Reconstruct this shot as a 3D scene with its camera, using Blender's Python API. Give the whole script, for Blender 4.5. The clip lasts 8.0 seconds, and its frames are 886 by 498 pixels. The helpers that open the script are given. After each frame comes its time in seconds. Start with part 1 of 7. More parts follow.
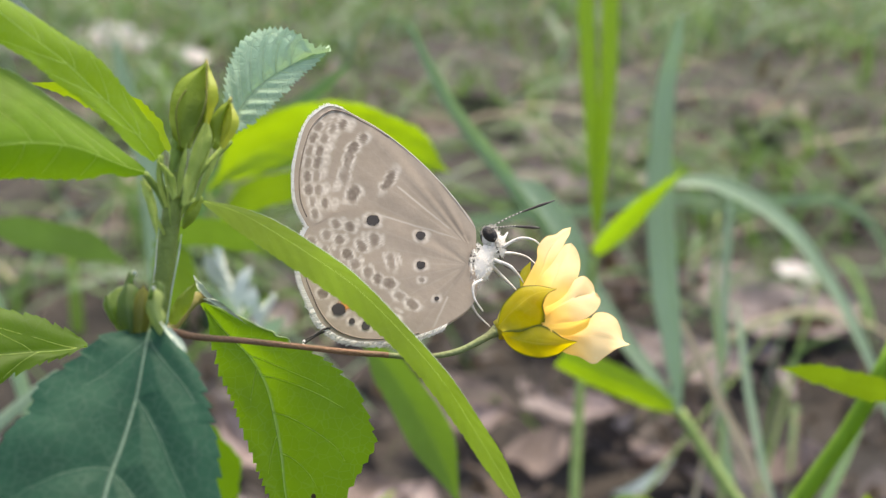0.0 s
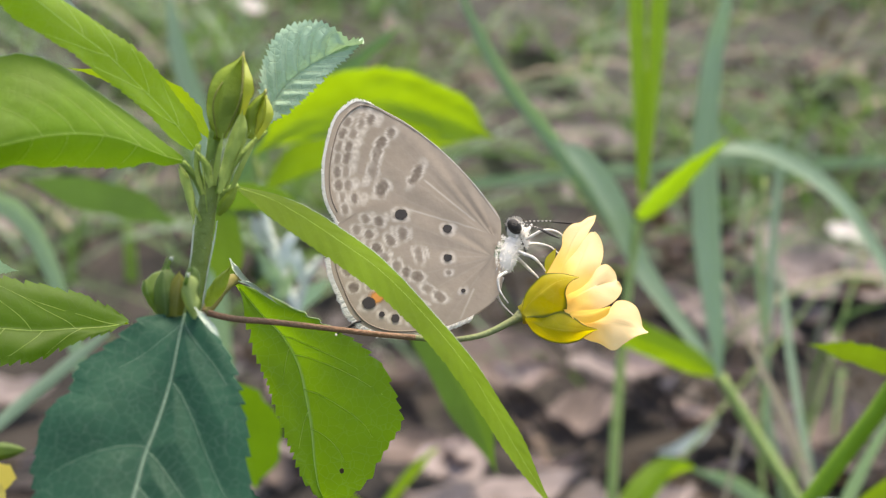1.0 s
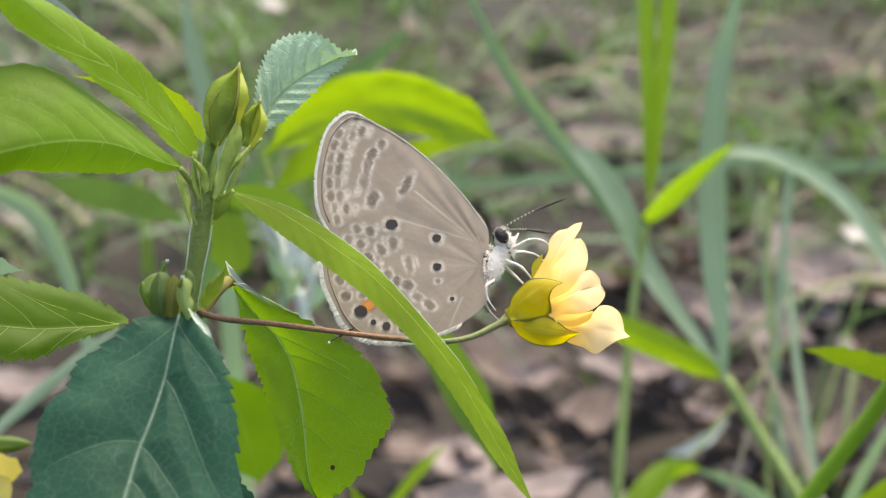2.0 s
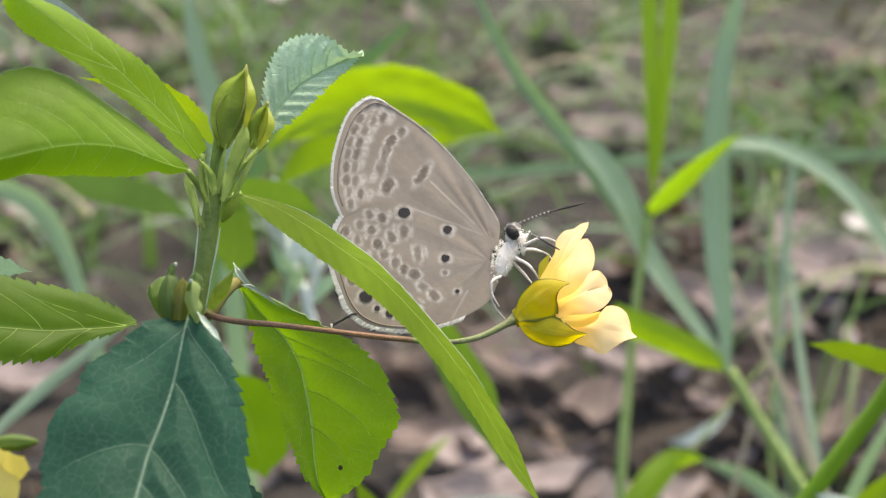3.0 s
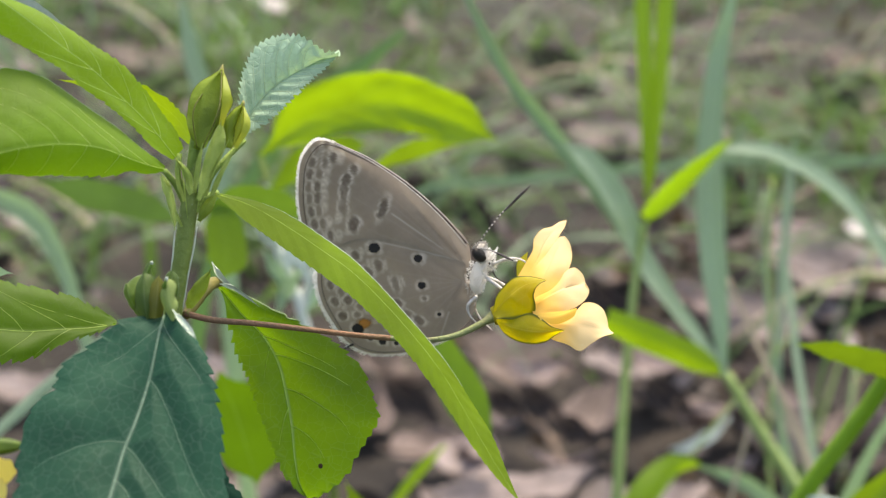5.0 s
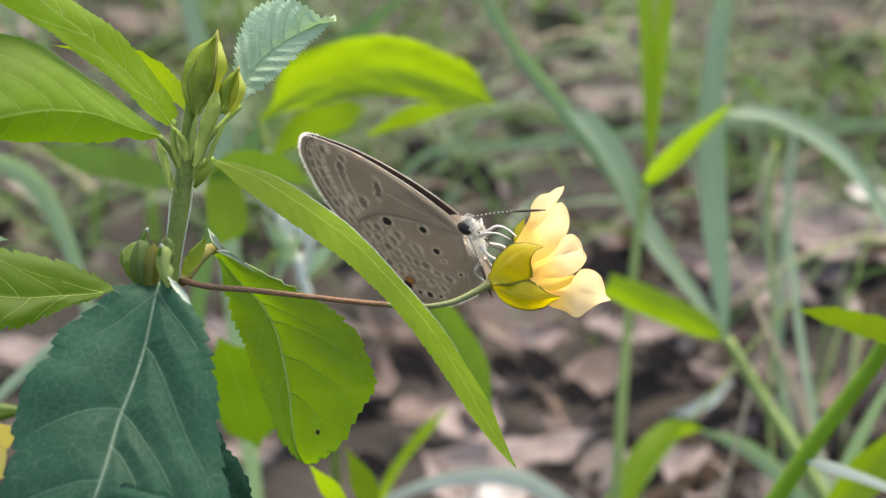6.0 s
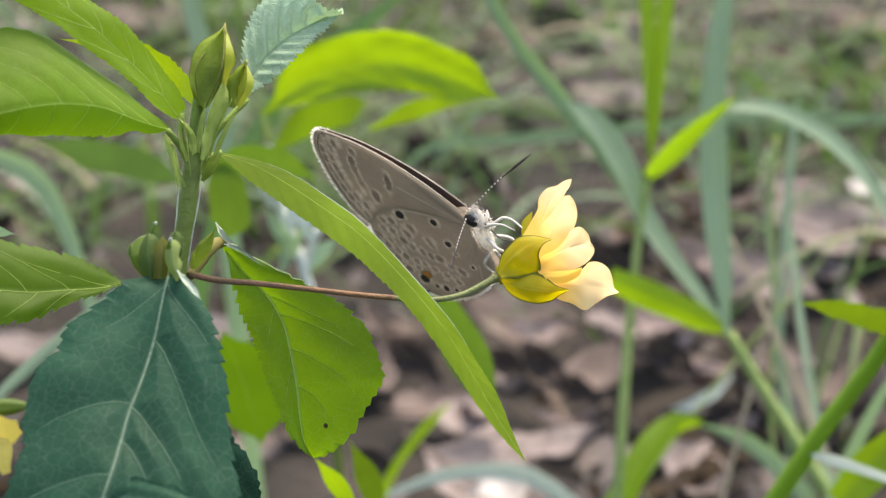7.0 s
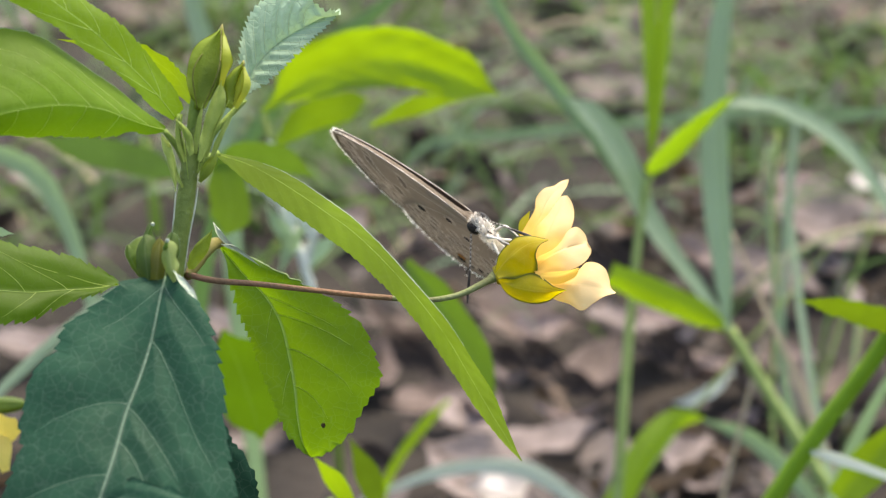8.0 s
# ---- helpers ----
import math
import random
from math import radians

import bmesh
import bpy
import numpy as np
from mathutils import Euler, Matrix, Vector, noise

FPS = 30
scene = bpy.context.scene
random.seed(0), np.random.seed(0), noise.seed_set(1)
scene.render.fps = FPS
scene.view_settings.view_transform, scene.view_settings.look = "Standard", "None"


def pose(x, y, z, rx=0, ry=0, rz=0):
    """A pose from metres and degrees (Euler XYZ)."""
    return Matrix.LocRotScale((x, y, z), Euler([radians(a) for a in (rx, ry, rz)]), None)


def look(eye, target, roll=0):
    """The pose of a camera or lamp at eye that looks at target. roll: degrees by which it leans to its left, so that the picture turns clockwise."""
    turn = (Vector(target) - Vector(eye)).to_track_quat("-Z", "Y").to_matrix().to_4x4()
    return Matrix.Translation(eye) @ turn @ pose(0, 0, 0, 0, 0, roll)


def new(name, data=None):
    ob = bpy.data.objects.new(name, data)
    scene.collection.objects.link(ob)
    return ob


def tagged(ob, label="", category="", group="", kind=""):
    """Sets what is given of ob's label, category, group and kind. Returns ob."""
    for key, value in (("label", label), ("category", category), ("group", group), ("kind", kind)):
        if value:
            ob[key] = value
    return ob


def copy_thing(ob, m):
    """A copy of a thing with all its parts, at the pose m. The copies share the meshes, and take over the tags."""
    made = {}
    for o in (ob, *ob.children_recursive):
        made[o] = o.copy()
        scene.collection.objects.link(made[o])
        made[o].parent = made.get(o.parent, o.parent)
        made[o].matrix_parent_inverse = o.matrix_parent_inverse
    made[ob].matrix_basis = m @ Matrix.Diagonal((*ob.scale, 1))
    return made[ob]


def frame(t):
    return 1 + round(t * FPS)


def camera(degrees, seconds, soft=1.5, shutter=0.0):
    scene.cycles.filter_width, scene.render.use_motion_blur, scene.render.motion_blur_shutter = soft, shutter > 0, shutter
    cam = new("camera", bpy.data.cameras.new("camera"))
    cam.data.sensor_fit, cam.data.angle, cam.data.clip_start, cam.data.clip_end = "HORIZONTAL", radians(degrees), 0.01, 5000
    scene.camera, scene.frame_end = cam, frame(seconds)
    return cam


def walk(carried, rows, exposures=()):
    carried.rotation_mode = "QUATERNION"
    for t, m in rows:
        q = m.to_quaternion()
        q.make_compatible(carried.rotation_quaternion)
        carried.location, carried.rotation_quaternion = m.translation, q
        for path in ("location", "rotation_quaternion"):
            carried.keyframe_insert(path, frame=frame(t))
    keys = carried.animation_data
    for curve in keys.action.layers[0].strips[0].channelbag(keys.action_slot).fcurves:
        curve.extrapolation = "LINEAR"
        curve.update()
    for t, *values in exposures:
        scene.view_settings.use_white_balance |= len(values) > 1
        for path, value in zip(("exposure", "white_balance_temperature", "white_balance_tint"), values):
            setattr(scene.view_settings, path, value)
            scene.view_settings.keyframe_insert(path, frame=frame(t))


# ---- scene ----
# Camera: handheld close-up, about ten centimetres from the flower.
PATH = [
    (0, pose(-0.00517, -0.08847, 0.22916, 73.633, -0.296, -3.522)),
    (0.5, pose(-0.00376, -0.08999, 0.22961, 71.838, -0.201, -2.133)),
    (1, pose(-0.00355, -0.09079, 0.23239, 71.593, -0.57, -1.152)),
    (1.2, pose(-0.00354, -0.09117, 0.23252, 72.072, -0.508, -0.846)),
    (2.3, pose(-0.00114, -0.09400, 0.23479, 71.252, -0.883, -0.192)),
    (2.5, pose(-0.00158, -0.09378, 0.23526, 71.148, -0.85, -0.591)),
    (3, pose(-0.00196, -0.09347, 0.23476, 70.997, -0.673, -0.244)),
    (3.5, pose(-0.00170, -0.09322, 0.23472, 70.932, -0.452, -0.303)),
    (4, pose(-0.00103, -0.09376, 0.23502, 71.732, -0.459, -0.894)),
    (4.2, pose(-0.00098, -0.09394, 0.23457, 72.129, -0.347, -0.946)),
    (5.3, pose(0.00010, -0.09428, 0.23406, 70.902, -0.105, 0.047)),
    (5.5, pose(0.00008, -0.09420, 0.23406, 70.478, 0.03, 0.054)),
    (6, pose(0.00038, -0.09391, 0.23413, 69.994, -0.172, -0.07)),
    (6.5, pose(0.00000, -0.09397, 0.23420, 70.0, -0.0, 0.0)),
    (7, pose(-0.00027, -0.09391, 0.23394, 69.818, -0.062, -0.177)),
    (7.5, pose(-0.00002, -0.09408, 0.23414, 69.557, 0.034, -0.12)),
    (8, pose(0.00012, -0.09392, 0.23444, 69.555, -0.042, -0.064)),
]
cam = camera(35, 8.0, soft=1.25)
cam.data.dof.use_dof = True
cam.data.dof.focus_distance = 0.0965
cam.data.dof.aperture_fstop = 50
walk(cam, PATH)

# Light: soft hazy daylight, the sun high behind the plants.
SUN_ELEVATION, SUN_TURN = 70.0, 25.0
world = bpy.data.worlds.new("sky")
scene.world = world
world.use_nodes = True
sky = world.node_tree.nodes.new("ShaderNodeTexSky")
sky.sky_type = "NISHITA"
sky.sun_disc = False
sky.sun_elevation, sky.sun_rotation = radians(SUN_ELEVATION), radians(SUN_TURN)
sky.air_density, sky.dust_density, sky.ozone_density = 1.0, 3.0, 1.0
world.node_tree.links.new(sky.outputs[0], world.node_tree.nodes["Background"].inputs[0])
world.node_tree.nodes["Background"].inputs[1].default_value = 0.15
sun = new("sun", bpy.data.lights.new("sun", "SUN"))
sun.data.energy, sun.data.angle, sun.data.color = 2.1, radians(22), (1.0, 0.95, 0.86)
sun_from = Vector((math.sin(radians(SUN_TURN)) * math.cos(radians(SUN_ELEVATION)),
                   math.cos(radians(SUN_TURN)) * math.cos(radians(SUN_ELEVATION)), math.sin(radians(SUN_ELEVATION))))
sun.matrix_world = look(sun_from * 5, (0, 0, 0))
scene.view_settings.exposure = 1.44
scene.view_settings.use_white_balance = True
scene.view_settings.white_balance_temperature, scene.view_settings.white_balance_tint = 7600, 10


# ---- materials ----
class Nodes:
    """A small shorthand for node trees."""

    def __init__(self, name):
        self.mat = bpy.data.materials.new(name)
        self.mat.use_nodes = True
        self.tree = self.mat.node_tree
        self.tree.nodes.clear()
        self.out = self.add("ShaderNodeOutputMaterial")

    def add(self, kind, **inputs):
        node = self.tree.nodes.new(kind)
        for key, value in inputs.items():
            self.put(node.inputs[key.replace("_", " ")], value)
        return node

    def put(self, socket, value):
        if isinstance(value, bpy.types.NodeSocket):
            self.tree.links.new(value, socket)
        else:
            socket.default_value = value

    def math(self, op, a, b=0.0, clamp=False):
        node = self.add("ShaderNodeMath")
        node.operation, node.use_clamp = op, clamp
        self.put(node.inputs[0], a)
        self.put(node.inputs[1], b)
        return node.outputs[0]

    def mix(self, f, a, b):
        node = self.add("ShaderNodeMix")
        node.data_type = "RGBA"
        self.put(node.inputs[0], f)
        self.put(node.inputs[6], a if isinstance(a, bpy.types.NodeSocket) else (*a, 1))
        self.put(node.inputs[7], b if isinstance(b, bpy.types.NodeSocket) else (*b, 1))
        return node.outputs[2]

    def noise(self, scale, detail=3.0, coords=None, rough=0.55):
        node = self.add("ShaderNodeTexNoise", Scale=scale, Detail=detail, Roughness=rough)
        self.put(node.inputs["Vector"], coords if coords is not None else self.coords())
        return node.outputs[0]

    def coords(self):
        return self.add("ShaderNodeTexCoord").outputs["Object"]

    def step(self, value, low, high):
        node = self.add("ShaderNodeMapRange")
        node.interpolation_type = "SMOOTHSTEP"
        self.put(node.inputs[0], value)
        node.inputs[1].default_value, node.inputs[2].default_value = low, high
        return node.outputs[0]

    def bump(self, height, strength, distance):
        return self.add("ShaderNodeBump", Strength=strength, Distance=distance, Height=height).outputs[0]

    def surface(self, color, rough=0.5, normal=None, translucent=None, amount=0.0, metal=0.0, spec=0.5, sheen=0.0):
        p = self.add("ShaderNodeBsdfPrincipled")
        self.put(p.inputs["Base Color"], color if isinstance(color, bpy.types.NodeSocket) else (*color, 1))
        self.put(p.inputs["Roughness"], rough)
        self.put(p.inputs["Metallic"], metal)
        self.put(p.inputs["Specular IOR Level"], spec)
        self.put(p.inputs["Sheen Weight"], sheen)
        if normal is not None:
            self.put(p.inputs["Normal"], normal)
        last = p.outputs[0]
        if translucent is not None:
            t = self.add("ShaderNodeBsdfTranslucent")
            self.put(t.inputs[0], translucent if isinstance(translucent, bpy.types.NodeSocket) else (*translucent, 1))
            if normal is not None:
                self.put(t.inputs["Normal"], normal)
            m = self.add("ShaderNodeMixShader")
            self.put(m.inputs[0], amount)
            self.tree.links.new(last, m.inputs[1])
            self.tree.links.new(t.outputs[0], m.inputs[2])
            last = m.outputs[0]
        self.tree.links.new(last, self.out.inputs[0])
        return self.mat


def leaf_material(name, face, through_color, amount=0.45, rough=0.45, veins=9.0, slant=1.6, relief=0.06, vein_light=0.35, mottling=0.3, spec=0.4, edge=None, heart=None, drawn=True):
    """A leaf: u runs along the midrib, v from -1 to 1 across it."""
    n = Nodes(name)
    uv = n.add("ShaderNodeSeparateXYZ", Vector=n.add("ShaderNodeUVMap").outputs[0])
    u, v = uv.outputs[0], uv.outputs[1]
    across = n.math("ABSOLUTE", v)
    wobble = n.math("MULTIPLY", n.math("SUBTRACT", n.noise(180.0, 2.0), 0.5), 0.7)
    phase = n.math("ADD", n.math("SUBTRACT", n.math("MULTIPLY", u, veins), n.math("MULTIPLY", across, slant)), wobble)
    tooth = n.math("ABSOLUTE", n.math("SUBTRACT", n.math("FRACT", phase), 0.5))
    vein = n.math("MULTIPLY", n.step(tooth, 0.04, 0.0), n.step(n.noise(420.0, 2.0), 0.36, 0.56)) if drawn else 0.0
    rib = n.step(across, 0.035, 0.0)
    fine = n.noise(1500.0, 3.0)
    cells = n.add("ShaderNodeTexVoronoi", Scale=1500.0)
    cells.feature = "DISTANCE_TO_EDGE"
    n.put(cells.inputs["Vector"], n.coords())
    net = n.step(cells.outputs[0], 0.06, 0.0)
    lines = n.math("MAXIMUM", n.math("MULTIPLY", vein, 0.7), rib)
    blotch = n.step(n.noise(140.0, 3.0), 0.3, 0.75)
    dark = tuple(c * (1 - mottling) for c in face)
    pale = tuple(c + (1 - c) * vein_light * 0.35 for c in face)
    color = n.mix(blotch, dark, face)
    color = n.mix(n.math("MULTIPLY", n.step(fine, 0.35, 0.75), 0.4), color, dark)
    speck = n.step(n.noise(2600.0, 2.0), 0.62, 0.74)
    color = n.mix(n.math("MULTIPLY", speck, 0.22), color, tuple(min(1, c * 1.5 + 0.02) for c in face))
    color = n.mix(n.math("MULTIPLY", lines, vein_light), color, pale)
    color = n.mix(n.math("MULTIPLY", net, 0.14), color, pale)
    glow = n.mix(blotch, tuple(c * (1 - mottling * 0.6) for c in through_color), through_color)
    glow = n.mix(n.math("MULTIPLY", lines, 0.35), glow, tuple(min(1, c * 1.25 + 0.03) for c in through_color))
    if edge:
        rim = n.math("MULTIPLY", n.step(across, 0.82, 0.96), 0.85)
        color, glow = n.mix(rim, color, edge), n.mix(rim, glow, edge)
    if heart:
        deep = n.step(n.math("ADD", u, n.math("MULTIPLY", fine, 0.15)), 0.75, 0.25)
        color, glow = n.mix(deep, color, heart), n.mix(deep, glow, heart)
    puff = n.step(tooth, 0.0, 0.5) if drawn else 0.0
    height = n.math("SUBTRACT", n.math("ADD", n.math("MULTIPLY", fine, 0.6), puff), n.math("MULTIPLY", lines, 0.8))
    height = n.math("SUBTRACT", height, n.math("MULTIPLY", net, 0.15))
    normal = n.bump(height, relief, 0.0004)
    return n.surface(color, rough, normal, glow, amount, spec=spec)


def blade_material(name, face, through_color, amount=0.4, rough=0.5):
    """A grass blade, ribbed along its length."""
    n = Nodes(name)
    uv = n.add("ShaderNodeSeparateXYZ", Vector=n.add("ShaderNodeUVMap").outputs[0])
    v = uv.outputs[1]
    ribs = n.math("SINE", n.math("MULTIPLY", v, 22.0))
    rib = n.step(n.math("ABSOLUTE", v), 0.14, 0.0)
    patch = n.step(n.noise(45.0, 3.0), 0.3, 0.75)
    color = n.mix(patch, tuple(c * 0.72 for c in face), face)
    color = n.mix(n.math("MULTIPLY", rib, 0.35), color, tuple(min(1, c * 1.7 + 0.03) for c in face))
    color = n.mix(n.math("MULTIPLY", n.math("ADD", ribs, 1.0), 0.08), color, tuple(c * 0.5 for c in face))
    normal = n.bump(ribs, 0.25, 0.0004)
    return n.surface(color, rough, normal, through_color, amount)


def rough_material(name, color, other, scale, rough=0.7, relief=0.4, distance=0.0005, translucent=None, amount=0.0, spec=0.3, sheen=0.0):
    n = Nodes(name)
    big = n.step(n.noise(scale, 4.0), 0.35, 0.7)
    fine = n.noise(scale * 9, 3.0)
    c = n.mix(big, color, other)
    c = n.mix(n.math("MULTIPLY", fine, 0.35), c, tuple(x * 0.6 for x in color))
    return n.surface(c, rough, n.bump(fine, relief, distance), translucent, amount, spec=spec, sheen=sheen)


LEAF_BRIGHT = leaf_material("fresh_leaf", (0.10, 0.21, 0.016), (0.28, 0.51, 0.010), 0.5, rough=0.55, spec=0.3, veins=7.0, slant=2.8, relief=0.14, vein_light=0.9, drawn=False)
LEAF_FOLD = leaf_material("folded_leaf", (0.15, 0.275, 0.025), (0.34, 0.56, 0.012), 0.5, rough=0.62, spec=0.25, relief=0.14, mottling=0.35, drawn=False)
LEAF_UPPER = leaf_material("upper_leaf", (0.20, 0.35, 0.03), (0.46, 0.70, 0.014), 0.52, rough=0.62, spec=0.25, veins=8.0, slant=2.4, relief=0.11, vein_light=0.75, drawn=False)
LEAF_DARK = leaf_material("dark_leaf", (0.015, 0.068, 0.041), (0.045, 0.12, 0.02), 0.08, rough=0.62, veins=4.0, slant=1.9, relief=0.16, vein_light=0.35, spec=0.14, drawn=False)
LEAF_PALE = leaf_material("downy_young_leaf", (0.44, 0.62, 0.44), (0.40, 0.62, 0.30), 0.24, spec=0.2, rough=0.7, veins=11.0, slant=1.4, relief=0.6, vein_light=0.35, drawn=False)
LEAF_LONG = leaf_material("long_leaf", (0.15, 0.25, 0.013), (0.30, 0.47, 0.012), 0.44, rough=0.7, spec=0.15, veins=19.0, slant=1.5, relief=0.12, vein_light=0.16, mottling=0.38)
# Shade that falls on these leaves is put into this darker colour.
LEAF_SHADE = leaf_material("shade_toned_leaf", (0.075, 0.155, 0.008), (0.18, 0.36, 0.005), 0.45, rough=0.6, spec=0.25, drawn=False)
LEAF_YELLOW = leaf_material("yellowing_leaf", (0.23, 0.37, 0.015), (0.43, 0.62, 0.01), 0.5)
# Between the lit and the shaded leaf: half-shade put into the colour.
LEAF_MID = leaf_material("half_shade_toned_leaf", (0.11, 0.21, 0.03), (0.21, 0.39, 0.02), 0.45)
LEAF_BACK = leaf_material("distant_leaf", (0.13, 0.26, 0.015), (0.36, 0.56, 0.01), 0.5, relief=0.15)
BLADE_GREEN = blade_material("green_blade", (0.13, 0.24, 0.10), (0.16, 0.32, 0.06), 0.35)
BLADE_SAGE = blade_material("sage_blade", (0.20, 0.31, 0.19), (0.2, 0.35, 0.13), 0.35)
BLADE_BLUE = blade_material("bluish_blade", (0.31, 0.43, 0.31), (0.26, 0.42, 0.17), 0.35)
# Darker copy of the green blade, with shade put into its colour.
FAR_GREEN = blade_material("shade_toned_grass", (0.095, 0.175, 0.05), (0.14, 0.27, 0.045), 0.35)
BLADE_LIME = blade_material("lime_blade", (0.165, 0.31, 0.017), (0.38, 0.60, 0.01), 0.5)
BLADE_FROST = blade_material("downy_white_blade", (0.80, 0.88, 0.84), (0.6, 0.7, 0.62), 0.3)
BLADE_WHITE = blade_material("whitish_blade", (0.60, 0.70, 0.66), (0.4, 0.5, 0.42), 0.3)
BLADE_MID = blade_material("grass_green_blade", (0.12, 0.25, 0.015), (0.27, 0.47, 0.01), 0.45)
BLADE_DRY = blade_material("dry_blade", (0.42, 0.36, 0.26), (0.35, 0.28, 0.16), 0.25)
STEM_GREEN = rough_material("downy_green_stem", (0.20, 0.27, 0.06), (0.13, 0.18, 0.04), 400.0, 0.6, 0.3)
STALK_LIME = rough_material("lime_culm", (0.20, 0.36, 0.03), (0.15, 0.29, 0.02), 120.0, 0.5, 0.2, translucent=(0.35, 0.55, 0.02), amount=0.3)
STIPULE_EDGE = rough_material("pale_stipule_edge", (0.52, 0.62, 0.28), (0.4, 0.5, 0.18), 700.0, 0.7, 0.2)
STIPULE = rough_material("pale_stipule", (0.44, 0.55, 0.13), (0.22, 0.33, 0.06), 700.0, 0.7, 0.2, translucent=(0.5, 0.6, 0.2), amount=0.3)
STALK_RED = rough_material("reddish_stalk", (0.26, 0.135, 0.085), (0.18, 0.115, 0.07), 400.0, 0.6)
STALK_OLIVE = rough_material("olive_stalk", (0.20, 0.24, 0.10), (0.15, 0.15, 0.075), 500.0, 0.6)
STALK_GREEN = rough_material("pale_green_stalk", (0.30, 0.40, 0.14), (0.22, 0.32, 0.09), 400.0, 0.6)
STALK_DOWNY = rough_material("downy_leaf_stalk", (0.25, 0.36, 0.07), (0.15, 0.23, 0.045), 500.0, 0.65, 0.4)
RIB = rough_material("bluish_midrib", (0.15, 0.24, 0.17), (0.11, 0.19, 0.13), 400.0, 0.6)
BUD_GREEN = rough_material("green_bud", (0.26, 0.35, 0.04), (0.15, 0.22, 0.025), 400.0, 0.5, 0.2, translucent=(0.4, 0.52, 0.03), amount=0.3)
BUD_DARK = rough_material("dark_green_calyx", (0.12, 0.19, 0.03), (0.07, 0.12, 0.02), 500.0, 0.55, 0.2, translucent=(0.25, 0.42, 0.03), amount=0.25)
SEPAL_LOW = leaf_material("bud_sepal", (0.085, 0.15, 0.03), (0.19, 0.34, 0.02), 0.4, rough=0.6, veins=5.0, slant=0.6, relief=0.05, mottling=0.5, edge=(0.05, 0.10, 0.025), drawn=False)
SEPAL_LEFT = leaf_material("green_bud_sepal", (0.13, 0.22, 0.035), (0.27, 0.44, 0.02), 0.45, rough=0.6, relief=0.05, mottling=0.45, edge=(0.2, 0.3, 0.08), drawn=False)
# Lighter olive copy: light on one half of the bud, put into colour.
SEPAL_WARM = leaf_material("lit_side_bud_sepal", (0.18, 0.19, 0.035), (0.40, 0.42, 0.03), 0.45, rough=0.6, relief=0.05, mottling=0.5, edge=(0.09, 0.12, 0.03), drawn=False)
SEPAL_PALE = leaf_material("pale_bud_sepal", (0.30, 0.40, 0.13), (0.42, 0.55, 0.08), 0.4, rough=0.6, veins=4.0, slant=0.6, relief=0.05, mottling=0.45, edge=(0.16, 0.25, 0.06))
PETIOLE = rough_material("brownish_petiole", (0.22, 0.19, 0.055), (0.13, 0.14, 0.04), 250.0, 0.65, 0.1)
BUD_YELLOW = rough_material("yellow_sepal_edge", (0.37, 0.43, 0.05), (0.29, 0.37, 0.045), 300.0, 0.5, 0.1, translucent=(0.7, 0.72, 0.06), amount=0.4)
DOWN = rough_material("white_down", (0.50, 0.58, 0.48), (0.38, 0.46, 0.36), 500.0, 0.85, sheen=0.3)
RIM = rough_material("downy_leaf_rim", (0.36, 0.48, 0.24), (0.26, 0.38, 0.14), 500.0, 0.8, sheen=0.2)
VEIN = rough_material("pale_leaf_vein", (0.58, 0.72, 0.26), (0.5, 0.66, 0.2), 500.0, 0.6, 0.1, translucent=(0.75, 0.9, 0.25), amount=0.6)
VEIN_PALE = rough_material("downy_vein", (0.66, 0.78, 0.54), (0.56, 0.70, 0.42), 500.0, 0.8, 0.2, translucent=(0.5, 0.66, 0.3), amount=0.3)
BITE = rough_material("insect_bite", (0.05, 0.035, 0.02), (0.09, 0.06, 0.03), 900.0, 0.8)
WOOL_PALE = rough_material("white_woolly_shoot", (0.72, 0.77, 0.70), (0.58, 0.64, 0.55), 300.0, 0.85, sheen=0.3)
WOOL = rough_material("grey_woolly_leaf", (0.52, 0.58, 0.48), (0.40, 0.47, 0.37), 300.0, 0.85, sheen=0.3)
BUD_BROWN = rough_material("brownish_bud", (0.34, 0.34, 0.11), (0.27, 0.2, 0.08), 300.0, 0.65, 0.1)
SEPAL = leaf_material("calyx_sepal", (0.42, 0.39, 0.012), (0.74, 0.64, 0.01), 0.5, veins=4.0, relief=0.1, mottling=0.35, edge=(0.10, 0.13, 0.01), drawn=False)
SEPAL_EDGE = rough_material("green_sepal_edge", (0.12, 0.13, 0.02), (0.18, 0.2, 0.03), 500.0, 0.6)
PETAL = leaf_material("yellow_petal", (0.99, 0.755, 0.42), (0.99, 0.72, 0.36), 0.45, heart=(0.98, 0.62, 0.15), rough=0.7, veins=2.0, slant=4.0, relief=0.03, vein_light=0.03, mottling=0.06, spec=0.2, drawn=False)
PETAL_RIM = rough_material("petal_rim", (0.86, 0.60, 0.22), (0.78, 0.52, 0.16), 300.0, 0.7, 0.05, translucent=(0.9, 0.6, 0.2), amount=0.4)
# Duller yellow than the petals of the main flower.
PETAL_DULL = rough_material("dull_yellow_petal", (0.74, 0.62, 0.17), (0.62, 0.52, 0.12), 300.0, 0.65, 0.2, translucent=(0.8, 0.66, 0.12), amount=0.35)
PETAL_DEEP = rough_material("deep_yellow_throat", (0.97, 0.70, 0.16), (0.96, 0.62, 0.10), 120.0, 0.6, 0.05, translucent=(0.98, 0.62, 0.06), amount=0.45)
# Very dark soil: the shade of hollows is put into its colour.
SOIL = rough_material("leaf_mould", (0.017, 0.0148, 0.0134), (0.046, 0.038, 0.033), 22.0, 0.9, 0.8, 0.004)


